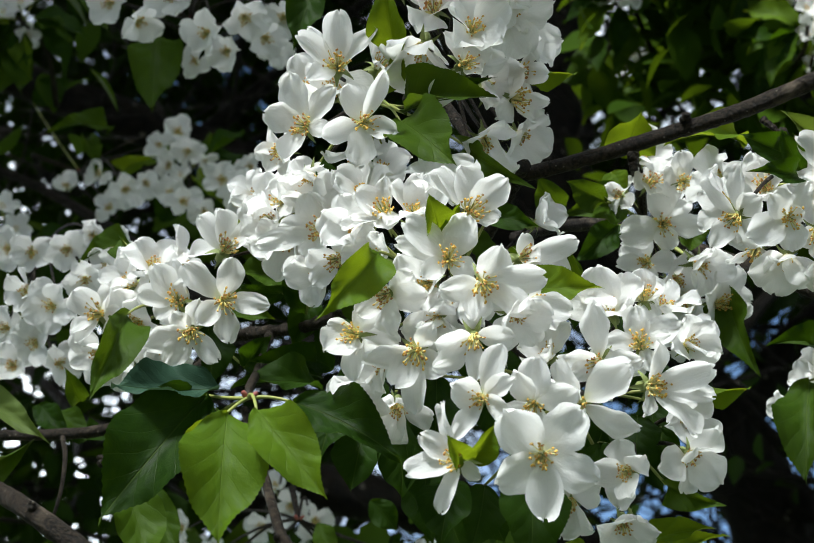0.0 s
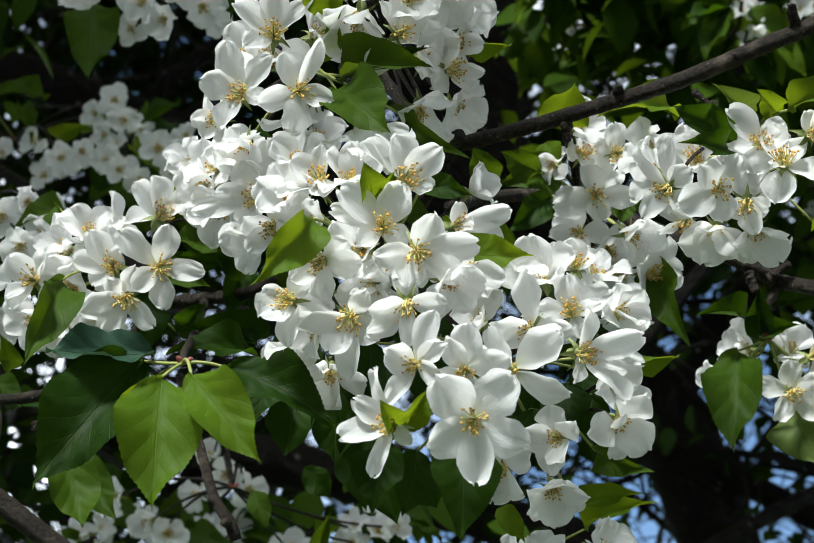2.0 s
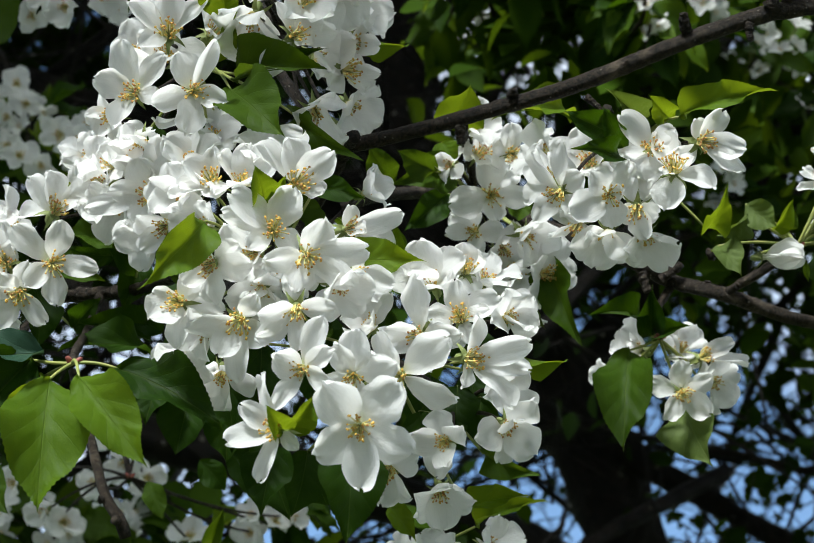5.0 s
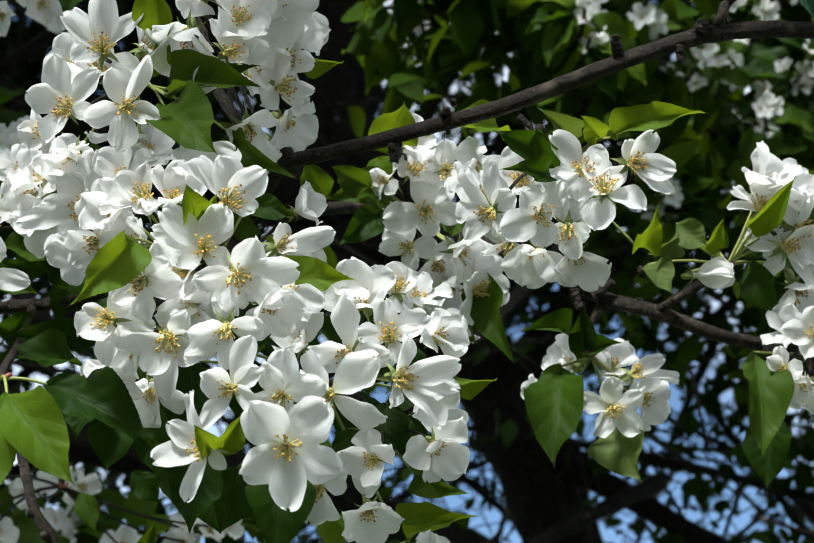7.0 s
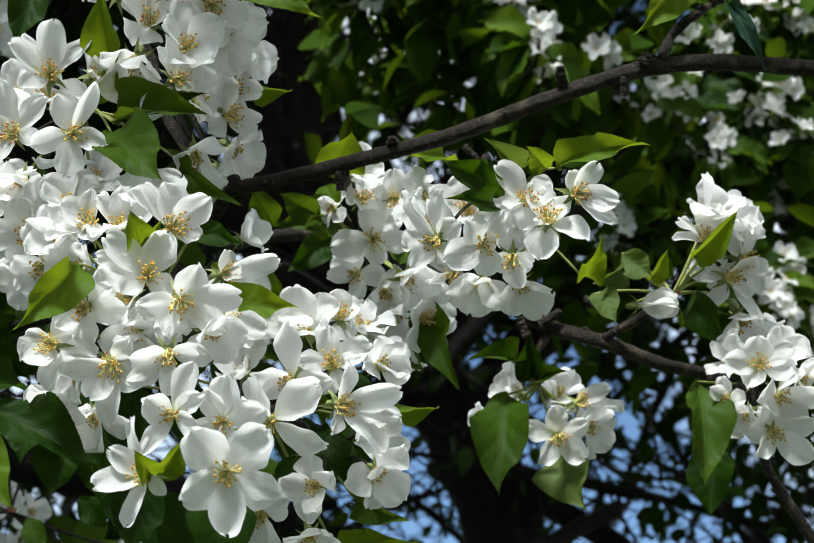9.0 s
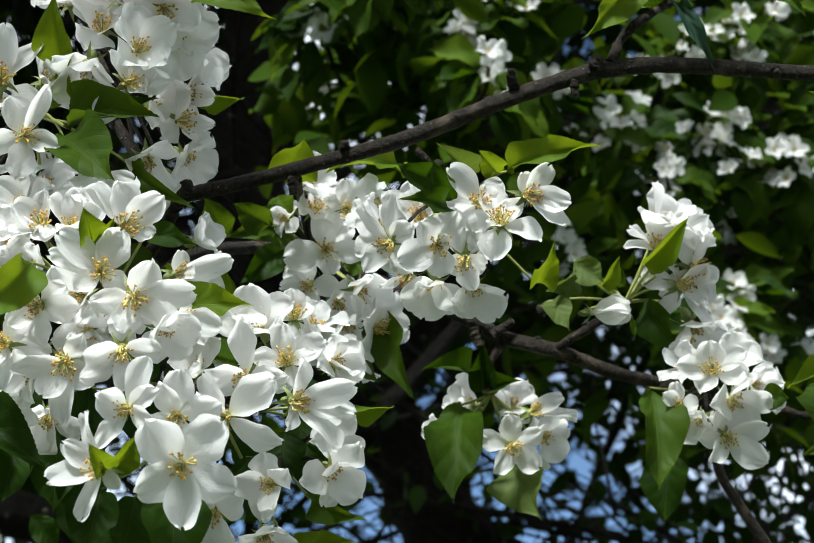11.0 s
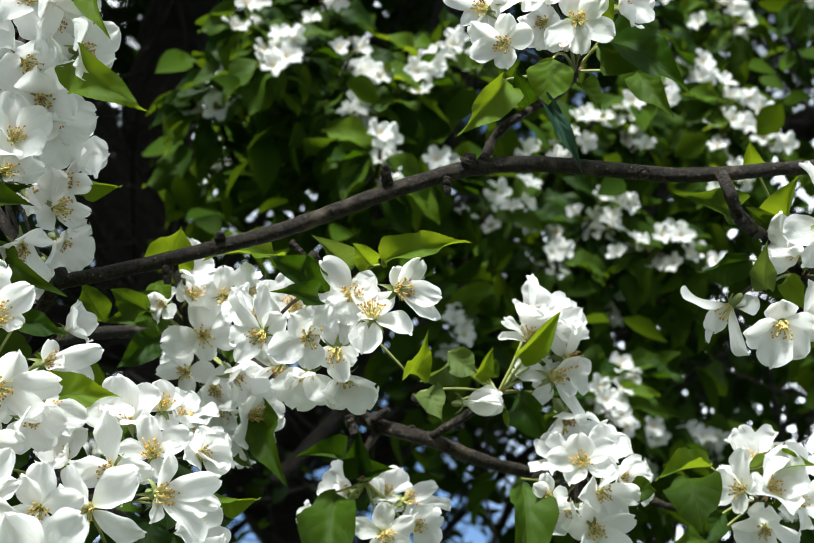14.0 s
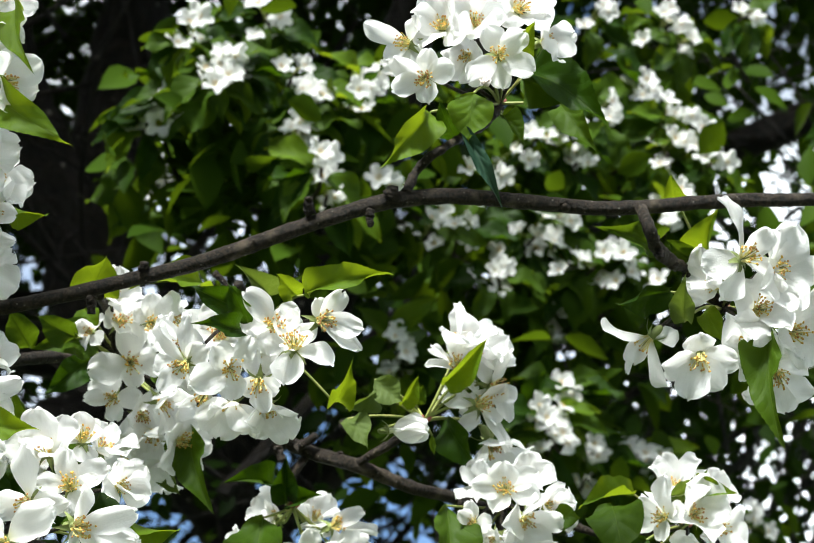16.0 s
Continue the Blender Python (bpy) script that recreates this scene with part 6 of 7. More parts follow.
leaf(c, (0.4479, 0.9289, 1.8598), (0.4071, 0.9010, 1.8432), 0.0203, (0.58, -0.68, -0.45), "d", 4)
leaf(c, (0.4491, 0.9120, 1.8386), (0.4391, 0.8816, 1.8575), 0.0158, (-0.41, -0.38, -0.83), "p", 0)
leaf(c, (0.4971, 0.9001, 1.8362), (0.4920, 0.8825, 1.7653), 0.0236, (-0.77, -0.6, 0.21), "m", 1)
leaf(c, (0.4535, 0.9326, 1.9170), (0.4436, 0.9138, 1.9263), 0.0145, (-0.05, -0.43, -0.9), "f", 2)
leaf(c, (0.4662, 0.9220, 1.8493), (0.4727, 0.9092, 1.8254), 0.0142, (-0.6, -0.75, 0.28), "f", 1)

# ---- blossom clusters and leaf sprays ----
c = cluster((0.3506, 0.9511, 1.9743), "cluster of white apple blossoms with one pink bud above a fork")
spur(c, [(0.3506, 0.9511, 1.9743), (0.3368, 0.9408, 1.9567)])
blossom(c, (0.3249, 0.8539, 1.9659), (-0.16, -0.98, -0.14), 0.0237, 60, 16, [(-0.0162, 0.0039, -0.0157, 0.0140), (0.0184, -0.0043, -0.0103, 0.0140), (0.0125, -0.0082, 0.0127, 0.0135), (-0.0081, -0.0044, 0.0147, 0.0140), (0.0051, 0.0132, -0.0135, 0.0115)])
blossom(c, (0.2876, 0.8666, 1.9549), (-0.43, -0.79, -0.44), 0.0244, 150, 12, [(-0.0185, 0.0035, -0.0079, 0.0124), (-0.0183, -0.0011, 0.0102, 0.0113), (0.0002, -0.0061, 0.0143, 0.0113), (0.0144, -0.0077, 0.0043, 0.0135), (0.0020, 0.0003, -0.0149, 0.0124)])
blossom(c, (0.2798, 0.8754, 1.9768), (-0.81, -0.58, -0.11), 0.0246, 60, 18, [(-0.0239, 0.0008, 0.0110, 0.0113), (-0.0128, 0.0022, -0.0097, 0.0102), (0.0055, -0.0063, 0.0144, 0.0131), (0.0157, 0.0100, -0.0079, 0.0120), (0.0025, 0.0144, -0.0141, 0.0120)])
blossom(c, (0.2999, 0.8787, 1.9883), (-0.35, -0.89, 0.3), 0.0249, 30, 20)
blossom(c, (0.3170, 0.8760, 1.9912), (-0.16, -0.96, 0.21), 0.0237, 70, 20)
blossom(c, (0.3606, 0.8940, 1.9915), (0.63, -0.77, 0.0), 0.0224, 40, 20)
blossom(c, (0.3432, 0.8812, 2.0037), (0.19, -0.96, 0.22), 0.0240, 20, 20)
blossom(c, (0.3092, 0.8894, 2.0130), (-0.3, -0.88, 0.37), 0.0251, 50, 20)
blossom(c, (0.3209, 0.9047, 1.9853), (-0.66, -0.59, -0.47), 0.0213, 30, 24)
bud(c, (0.3190, 0.8539, 1.9541), (-0.36, -0.42, -0.83), 0.0078, True)
leaf(c, (0.3038, 0.9260, 1.9567), (0.2710, 0.9102, 1.9151), 0.0223, (0.48, -0.87, -0.0), "f", 1)
leaf(c, (0.3136, 0.8630, 1.9468), (0.3100, 0.8607, 1.9179), 0.0264, (-0.23, -0.97, 0.07), "f", 0)
leaf(c, (0.3605, 0.9329, 1.9874), (0.3976, 0.8820, 1.9386), 0.0298, (-0.46, -0.76, 0.46), "d", 1)
leaf(c, (0.3601, 0.9342, 1.9846), (0.3905, 0.9061, 1.9668), 0.0197, (-0.75, -0.47, -0.46), "m", 2)
leaf(c, (0.3856, 0.9423, 1.9743), (0.4007, 0.9219, 1.9398), 0.0206, (-0.64, -0.74, 0.21), "m", 1)
leaf(c, (0.3085, 0.8701, 1.9274), (0.3292, 0.8594, 1.8797), 0.0092, (-0.29, -0.95, 0.1), "b", 1)
leaf(c, (0.3204, 0.9350, 1.9438), (0.3053, 0.9125, 1.9583), 0.0155, (0.04, -0.65, -0.76), "d", 0)
leaf(c, (0.3386, 0.8706, 1.9767), (0.3417, 0.8413, 1.9827), 0.0162, (-0.2, -0.23, -0.95), "f", 2)
leaf(c, (0.3250, 0.9563, 1.9626), (0.3039, 0.9462, 1.9461), 0.0147, (0.36, -0.93, 0.08), "p", 0)
leaf(c, (0.3505, 0.9444, 1.9640), (0.3604, 0.9295, 1.9421), 0.0122, (-0.21, -0.84, 0.49), "m", 2)

# ---- blossom clusters and leaf sprays ----
c = cluster((-0.2194, 1.6042, 2.1385), "soft cluster of creamy white blossoms deep in the tree")
spur(c, [(-0.2194, 1.6042, 2.1385), (-0.2181, 1.6188, 2.1888)])
blossom(c, (-0.2274, 1.3761, 2.0605), (0.42, -0.78, -0.46), 0.0254, 67, 25)
blossom(c, (-0.1706, 1.3667, 2.0477), (-0.41, -0.81, -0.42), 0.0235, 20, 18)
blossom(c, (-0.1450, 1.3863, 2.0679), (0.27, -0.74, -0.61), 0.0246, 48, 24)
blossom(c, (-0.2044, 1.3944, 2.0861), (0.05, -0.95, -0.30), 0.0250, 4, 19)
blossom(c, (-0.1590, 1.4037, 2.0446), (-0.08, -0.93, -0.37), 0.0225, 69, 25)
blossom(c, (-0.1889, 1.4336, 2.0454), (-0.15, -0.95, -0.26), 0.0198, 41, 25)
blossom(c, (-0.2549, 1.4082, 2.0867), (-0.32, -0.84, -0.44), 0.0238, 21, 22)
blossom(c, (-0.1344, 1.4342, 2.0657), (0.43, -0.81, -0.39), 0.0238, 6, 15)
blossom(c, (-0.1226, 1.4810, 2.1004), (-0.00, -0.86, -0.52), 0.0230, 61, 20)
blossom(c, (-0.1370, 1.5406, 2.0888), (0.41, -0.75, -0.53), 0.0187, 14, 16)
blossom(c, (-0.2195, 1.4049, 2.1140), (0.02, -0.89, -0.45), 0.0238, 64, 25)
blossom(c, (-0.1703, 1.4133, 2.1125), (0.08, -0.79, -0.60), 0.0238, 71, 25)
leaf(c, (-0.2204, 1.4291, 2.0668), (-0.2160, 1.3917, 1.9887), 0.0462, (0.15, -0.88, 0.44), "m", 0)
leaf(c, (-0.2820, 1.4733, 2.1161), (-0.2627, 1.4385, 2.0724), 0.0337, (-0.01, -0.77, 0.64), "m", 0)
leaf(c, (-0.1479, 1.4725, 2.1215), (-0.0918, 1.4331, 2.0984), 0.0265, (-0.53, -0.83, 0.18), "m", 0)

# ---- blossom clusters and leaf sprays ----
c = cluster((-0.3864, 1.9300, 2.0778), "faint blossom cluster among dark leaves")
spur(c, [(-0.3864, 1.9300, 2.0778), (-0.4477, 1.9665, 2.1068)])
blossom(c, (-0.2611, 1.8090, 2.0891), (-0.01, -1.00, -0.08), 0.0219, 8, 19)
blossom(c, (-0.2812, 1.8213, 2.0788), (-0.32, -0.95, -0.06), 0.0194, 12, 23)
blossom(c, (-0.2562, 1.8506, 2.0799), (-0.34, -0.92, -0.21), 0.0206, 34, 18)
blossom(c, (-0.2798, 1.8745, 2.0716), (-0.34, -0.87, -0.34), 0.0199, 57, 25)
blossom(c, (-0.2937, 1.6980, 2.0024), (0.41, -0.88, -0.25), 0.0213, 38, 22)
blossom(c, (-0.3269, 1.7485, 2.0303), (-0.48, -0.87, 0.08), 0.0195, 23, 20)
blossom(c, (-0.2786, 1.7231, 2.0152), (0.34, -0.89, -0.32), 0.0191, 61, 18)
blossom(c, (-0.3187, 1.7580, 1.9975), (-0.18, -0.98, 0.13), 0.0187, 6, 19)
blossom(c, (-0.3718, 1.8030, 2.0306), (-0.00, -0.99, 0.12), 0.0202, 61, 24)
leaf(c, (-0.3246, 1.7788, 2.0827), (-0.3767, 1.7303, 2.0701), 0.0257, (0.52, -0.71, 0.48), "m", 1)
leaf(c, (-0.3507, 1.7800, 2.0723), (-0.3305, 1.7405, 2.0248), 0.0210, (0.22, -0.69, 0.69), "m", 1)
leaf(c, (-0.3142, 1.7871, 2.0418), (-0.2682, 1.7367, 2.0456), 0.0210, (-0.73, -0.65, -0.19), "f", 1)
leaf(c, (-0.4480, 1.9555, 2.1633), (-0.4073, 1.9530, 2.1905), 0.0332, (0.11, -0.94, -0.32), "d", 0)

# ---- blossom clusters and leaf sprays ----
c = cluster((-0.2103, 1.7822, 2.0201), "faint blossom cluster behind the main branch")
spur(c, [(-0.2103, 1.7822, 2.0201), (-0.1638, 1.8350, 2.0491)])
blossom(c, (-0.1863, 1.5971, 1.9874), (-0.12, -0.94, -0.32), 0.0214, 0, 23)
blossom(c, (-0.1642, 1.5778, 1.9780), (-0.41, -0.88, -0.24), 0.0203, 65, 24)
blossom(c, (-0.1778, 1.6262, 1.9728), (0.42, -0.84, -0.33), 0.0185, 70, 14)
blossom(c, (-0.2308, 1.6537, 1.9802), (0.32, -0.94, -0.11), 0.0205, 24, 16)
blossom(c, (-0.2123, 1.6698, 1.9756), (0.01, -0.89, -0.45), 0.0190, 71, 22)
blossom(c, (-0.2504, 1.7070, 2.0010), (0.03, -1.00, -0.06), 0.0187, 42, 15)
blossom(c, (-0.1660, 1.6197, 2.0052), (0.16, -0.95, -0.28), 0.0185, 39, 19)
leaf(c, (-0.2323, 1.7329, 2.0218), (-0.1945, 1.6934, 1.9814), 0.0152, (-0.22, -0.78, 0.59), "f", 1)
leaf(c, (-0.3102, 2.0106, 2.0403), (-0.2922, 2.0033, 2.0797), 0.0336, (0.13, -0.97, -0.23), "d", 0)

# ---- blossom clusters and leaf sprays ----
c = cluster((-0.3236, 1.4711, 1.8802), "soft white blossom cluster at the end of a twig")
spur(c, [(-0.3236, 1.4711, 1.8802), (-0.3528, 1.5270, 1.8468)])
blossom(c, (-0.2509, 1.2298, 1.8072), (-0.19, -0.98, -0.10), 0.0224, 52, 20)
blossom(c, (-0.2339, 1.2512, 1.8312), (0.12, -0.89, -0.45), 0.0207, 22, 16)
blossom(c, (-0.2215, 1.2735, 1.8430), (-0.44, -0.86, -0.24), 0.0189, 62, 19)
blossom(c, (-0.2717, 1.2446, 1.8207), (-0.42, -0.90, -0.07), 0.0207, 54, 19)
blossom(c, (-0.2412, 1.3072, 1.8739), (0.00, -0.99, -0.13), 0.0195, 0, 25)
blossom(c, (-0.2579, 1.2952, 1.8613), (0.10, -0.90, -0.43), 0.0201, 45, 15)
blossom(c, (-0.2871, 1.3106, 1.8618), (0.22, -0.93, -0.30), 0.0204, 44, 23)
blossom(c, (-0.2275, 1.3329, 1.8693), (0.01, -0.96, -0.27), 0.0184, 3, 22)
blossom(c, (-0.2664, 1.2519, 1.7856), (-0.34, -0.89, -0.31), 0.0214, 24, 17)
blossom(c, (-0.2856, 1.2712, 1.7722), (-0.10, -0.99, 0.08), 0.0210, 33, 23)
blossom(c, (-0.2610, 1.2982, 1.7779), (0.36, -0.93, -0.10), 0.0200, 51, 14)
blossom(c, (-0.2954, 1.2863, 1.8022), (-0.24, -0.95, -0.19), 0.0207, 3, 24)
blossom(c, (-0.3142, 1.3571, 1.8734), (-0.16, -0.97, -0.16), 0.0205, 68, 24)
leaf(c, (-0.2103, 1.3000, 1.8650), (-0.2424, 1.2666, 1.8467), 0.0233, (0.36, -0.69, 0.63), "m", 1)
leaf(c, (-0.2643, 1.1177, 1.7236), (-0.2113, 1.0653, 1.6967), 0.0189, (-0.38, -0.71, 0.6), "p", 1)
leaf(c, (-0.2614, 1.1199, 1.6898), (-0.2223, 1.0742, 1.7019), 0.0165, (-0.35, -0.59, -0.73), "m", 2)
leaf(c, (-0.2166, 1.1710, 1.7351), (-0.2235, 1.1487, 1.7548), 0.0145, (0.39, -0.69, -0.61), "m", 2)
leaf(c, (-0.2482, 1.1922, 1.7353), (-0.2247, 1.1738, 1.7093), 0.0193, (-0.29, -0.84, 0.47), "d", 0)
leaf(c, (-0.3152, 1.3944, 1.8083), (-0.3251, 1.4069, 1.7863), 0.0230, (0.18, -0.96, -0.23), "m", 0)
leaf(c, (-0.2344, 1.2350, 1.7188), (-0.2048, 1.2184, 1.7156), 0.0192, (-0.41, -0.78, 0.47), "d", 0)
leaf(c, (-0.2450, 1.2321, 1.7364), (-0.2205, 1.2193, 1.7138), 0.0178, (0.01, -0.84, 0.54), "m", 0)

# ---- blossom clusters and leaf sprays ----
c = cluster((0.0944, 1.2124, 1.6070), "white apple blossoms and fresh leaves below the main cluster")
spur(c, [(0.0944, 1.2124, 1.6070), (0.0780, 1.2422, 1.5879)])
blossom(c, (0.1265, 1.0871, 1.6154), (-0.56, -0.83, -0.03), 0.0265, 60, 20)
blossom(c, (0.1458, 1.1018, 1.6194), (0.53, -0.82, 0.19), 0.0256, 20, 20)
blossom(c, (0.1388, 1.0887, 1.6037), (-0.07, -0.85, -0.52), 0.0265, 20, 20)
blossom(c, (0.1151, 1.1061, 1.6024), (-0.65, -0.72, -0.24), 0.0256, 70, 20)
blossom(c, (0.1042, 1.1642, 1.6137), (-0.64, -0.74, 0.19), 0.0203, 20, 20)
blossom(c, (0.1598, 1.1210, 1.6019), (0.56, -0.83, -0.01), 0.0260, 20, 20)
leaf(c, (0.0872, 1.0816, 1.6433), (0.1032, 1.0718, 1.6222), 0.0155, (-0.06, -0.86, 0.5), "f", 1)
leaf(c, (0.1428, 1.1300, 1.6330), (0.1826, 1.0940, 1.6481), 0.0139, (-0.7, -0.64, 0.33), "f", 1)

# ---- blossom clusters and leaf sprays ----
c = cluster((-0.1035, 1.4818, 1.6790), "pale blossom cluster low in the tree")
spur(c, [(-0.1035, 1.4818, 1.6790), (-0.1122, 1.5209, 1.7070)])
blossom(c, (-0.1240, 1.6501, 1.7016), (0.07, -0.88, -0.48), 0.0247, 30, 18)
blossom(c, (-0.1546, 1.7041, 1.6864), (-0.39, -0.89, -0.22), 0.0221, 20, 20)
blossom(c, (-0.1074, 1.6810, 1.6899), (0.59, -0.77, -0.23), 0.0218, 60, 20)
blossom(c, (-0.1483, 1.7479, 1.7235), (-0.26, -0.83, 0.5), 0.0207, 20, 20)
blossom(c, (-0.1821, 1.5818, 1.6560), (-0.37, -0.91, -0.21), 0.0240, 20, 20)
blossom(c, (-0.1685, 1.5819, 1.6452), (0.59, -0.81, -0.02), 0.0232, 60, 20)
blossom(c, (-0.0680, 1.7147, 1.6355), (0.03, -0.88, 0.48), 0.0235, 20, 20)
blossom(c, (0.0121, 1.6038, 1.6483), (0.24, -0.88, 0.41), 0.0197, 20, 20)
blossom(c, (0.0259, 1.6025, 1.6527), (0.48, -0.87, -0.03), 0.0197, 50, 20)
blossom(c, (-0.0078, 1.6060, 1.6392), (-0.5, -0.87, -0.02), 0.0197, 50, 20)
blossom(c, (-0.2263, 1.6908, 1.6828), (-0.39, -0.92, -0.05), 0.0232, 20, 20)
leaf(c, (-0.0774, 1.3614, 1.6695), (-0.0644, 1.3498, 1.6407), 0.0183, (-0.11, -0.93, 0.34), "m", 0)
leaf(c, (-0.0237, 1.2350, 1.6226), (-0.0148, 1.2113, 1.6470), 0.0132, (-0.17, -0.78, -0.6), "m", 2)
leaf(c, (-0.0025, 1.0990, 1.6797), (0.0108, 1.0879, 1.6424), 0.0272, (0.06, -0.95, 0.3), "d", 0)
leaf(c, (-0.0366, 1.2968, 1.6820), (-0.0179, 1.2998, 1.6606), 0.0211, (0.04, -1.0, -0.08), "d", 0)
leaf(c, (0.0096, 1.1328, 1.6796), (0.0294, 1.1252, 1.6353), 0.0306, (-0.11, -0.98, 0.17), "d", 0)
leaf(c, (0.0378, 1.0496, 1.6672), (0.0514, 1.0526, 1.6411), 0.0261, (-0.15, -0.97, -0.21), "d", 0)
leaf(c, (-0.1744, 1.1656, 1.6756), (-0.1417, 1.1347, 1.6359), 0.0277, (-0.24, -0.86, 0.45), "m", 0)

# ---- blossom deeper in the tree ----
far_cluster((0.2431, 1.8696, 2.3649), 0.022)
far_cluster((0.3282, 1.9103, 2.4174), 0.024)
far_cluster((0.3323, 1.9130, 2.3934), 0.018)
far_cluster((0.2714, 1.8208, 2.3097), 0.024)
far_cluster((0.2833, 1.8306, 2.3252), 0.017)
far_cluster((0.2289, 1.9055, 2.2999), 0.022)
far_cluster((0.2474, 1.8855, 2.2958), 0.017)
far_cluster((0.2029, 1.9308, 2.2787), 0.023)
far_cluster((0.2617, 1.8306, 2.2975), 0.016)
far_cluster((0.3596, 1.9053, 2.3424), 0.021)
far_cluster((0.3787, 1.8885, 2.3101), 0.021)
far_cluster((0.2210, 2.0709, 2.2453), 0.025)
far_cluster((0.3557, 1.9576, 2.2249), 0.015)
far_cluster((0.3801, 1.8094, 2.2041), 0.017)
far_cluster((0.3952, 1.8641, 2.1911), 0.016)
far_cluster((0.3612, 1.8623, 2.2659), 0.014)
far_cluster((0.4488, 1.9146, 2.3380), 0.024)
far_cluster((0.4331, 1.8921, 2.3067), 0.021)
far_cluster((0.4884, 1.9458, 2.3688), 0.028)
far_cluster((0.4682, 1.9113, 2.2258), 0.015)
far_cluster((0.8153, 2.2039, 2.5717), 0.020)
far_cluster((0.9560, 2.2999, 2.6195), 0.031)
far_cluster((0.9776, 2.2860, 2.5882), 0.023)
far_cluster((0.8740, 2.1641, 2.4608), 0.025)
far_cluster((0.6433, 2.0673, 2.3066), 0.027)
far_cluster((0.6709, 2.0700, 2.3130), 0.023)
far_cluster((0.6945, 2.0693, 2.3503), 0.016)
far_cluster((0.7341, 2.0762, 2.3558), 0.025)
far_cluster((0.7469, 2.0745, 2.3218), 0.020)
far_cluster((0.7967, 2.1081, 2.3970), 0.017)
far_cluster((0.8779, 2.1002, 2.3529), 0.027)
far_cluster((0.8924, 2.1078, 2.3992), 0.021)
far_cluster((0.9146, 2.1021, 2.3706), 0.017)
far_cluster((0.9401, 2.1053, 2.3452), 0.026)
far_cluster((0.5458, 2.0132, 2.2008), 0.025)
far_cluster((0.5889, 2.0332, 2.2093), 0.022)
far_cluster((0.6853, 2.0512, 2.2144), 0.029)
far_cluster((0.7136, 2.0568, 2.2245), 0.019)
far_cluster((0.6323, 2.0252, 2.1518), 0.022)
far_cluster((0.7208, 2.0596, 2.1792), 0.023)
far_cluster((0.7606, 2.0482, 2.1789), 0.029)
far_cluster((0.8283, 2.0691, 2.1786), 0.028)
far_cluster((0.7963, 2.0534, 2.2013), 0.016)
far_cluster((0.8677, 2.0883, 2.2543), 0.020)
far_cluster((0.8784, 2.0964, 2.2851), 0.019)
far_cluster((0.7321, 2.1104, 2.1321), 0.017)
far_cluster((0.7286, 2.1107, 2.1052), 0.018)
far_cluster((0.5056, 2.0239, 2.0674), 0.015)
far_cluster((0.5107, 2.0315, 2.0380), 0.015)
far_cluster((0.7207, 2.0421, 2.0228), 0.013)
far_cluster((0.6872, 1.9954, 1.9693), 0.026)
far_cluster((0.6670, 2.0131, 1.9805), 0.015)
far_cluster((0.6951, 2.0012, 1.9491), 0.020)
far_cluster((0.7682, 2.0919, 1.9549), 0.021)
far_cluster((0.7589, 2.0955, 1.9217), 0.021)
far_cluster((0.8438, 2.1667, 1.9680), 0.021)
far_cluster((0.8743, 2.1653, 1.9545), 0.017)
far_cluster((1.1352, 2.2999, 2.1322), 0.026)
far_cluster((1.0946, 2.3999, 1.9065), 0.024)
far_cluster((1.0519, 2.2231, 2.6140), 0.019)
far_cluster((1.1660, 2.1723, 2.3026), 0.025)
far_cluster((1.1751, 2.1465, 2.4211), 0.028)
far_cluster((1.1783, 2.2409, 2.2180), 0.022)
far_cluster((-0.4348, 1.8149, 2.2182), 0.027)
far_cluster((-0.4006, 1.7053, 1.9521), 0.030)
far_cluster((-0.2691, 1.9398, 2.0930), 0.025)
far_cluster((0.0057, 1.6030, 1.6612), 0.027)
far_cluster((-0.2503, 1.6980, 1.6493), 0.028)
far_cluster((-0.1993, 1.7749, 1.6404), 0.027)
far_cluster((-0.1400, 1.8500, 1.6562), 0.022)
far_cluster((0.0988, 2.3724, 1.9492), 0.027)

# ---- the tree behind: trunk, limbs, branches ----
tree = new("apple_tree")
tree.location = (0.92, 3.78, 0)
tagged(tree, "old spreading apple tree with dark bark in full white bloom", "tree")


def tree_part(name, points, label="", sides=16, lump=0.16, freq=16, step=0.03, mat=None):
    V, F = rough_tube([(*(Vector(p[:3]) - tree.location), p[3]) for p in points], step, sides, lump, freq)
    return part(name, mesh_of(name, V, F, [mat or BARK_SHADED]), tree, None, label)


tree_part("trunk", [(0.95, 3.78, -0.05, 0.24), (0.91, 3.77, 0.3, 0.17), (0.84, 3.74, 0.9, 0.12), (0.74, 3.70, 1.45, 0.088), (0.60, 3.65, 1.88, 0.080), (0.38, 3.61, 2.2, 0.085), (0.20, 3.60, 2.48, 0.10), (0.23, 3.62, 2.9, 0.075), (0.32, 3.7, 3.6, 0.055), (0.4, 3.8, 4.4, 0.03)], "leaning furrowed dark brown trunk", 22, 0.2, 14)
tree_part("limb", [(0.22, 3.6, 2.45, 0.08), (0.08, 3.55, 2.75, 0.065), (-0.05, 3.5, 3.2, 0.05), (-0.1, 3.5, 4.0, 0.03)])
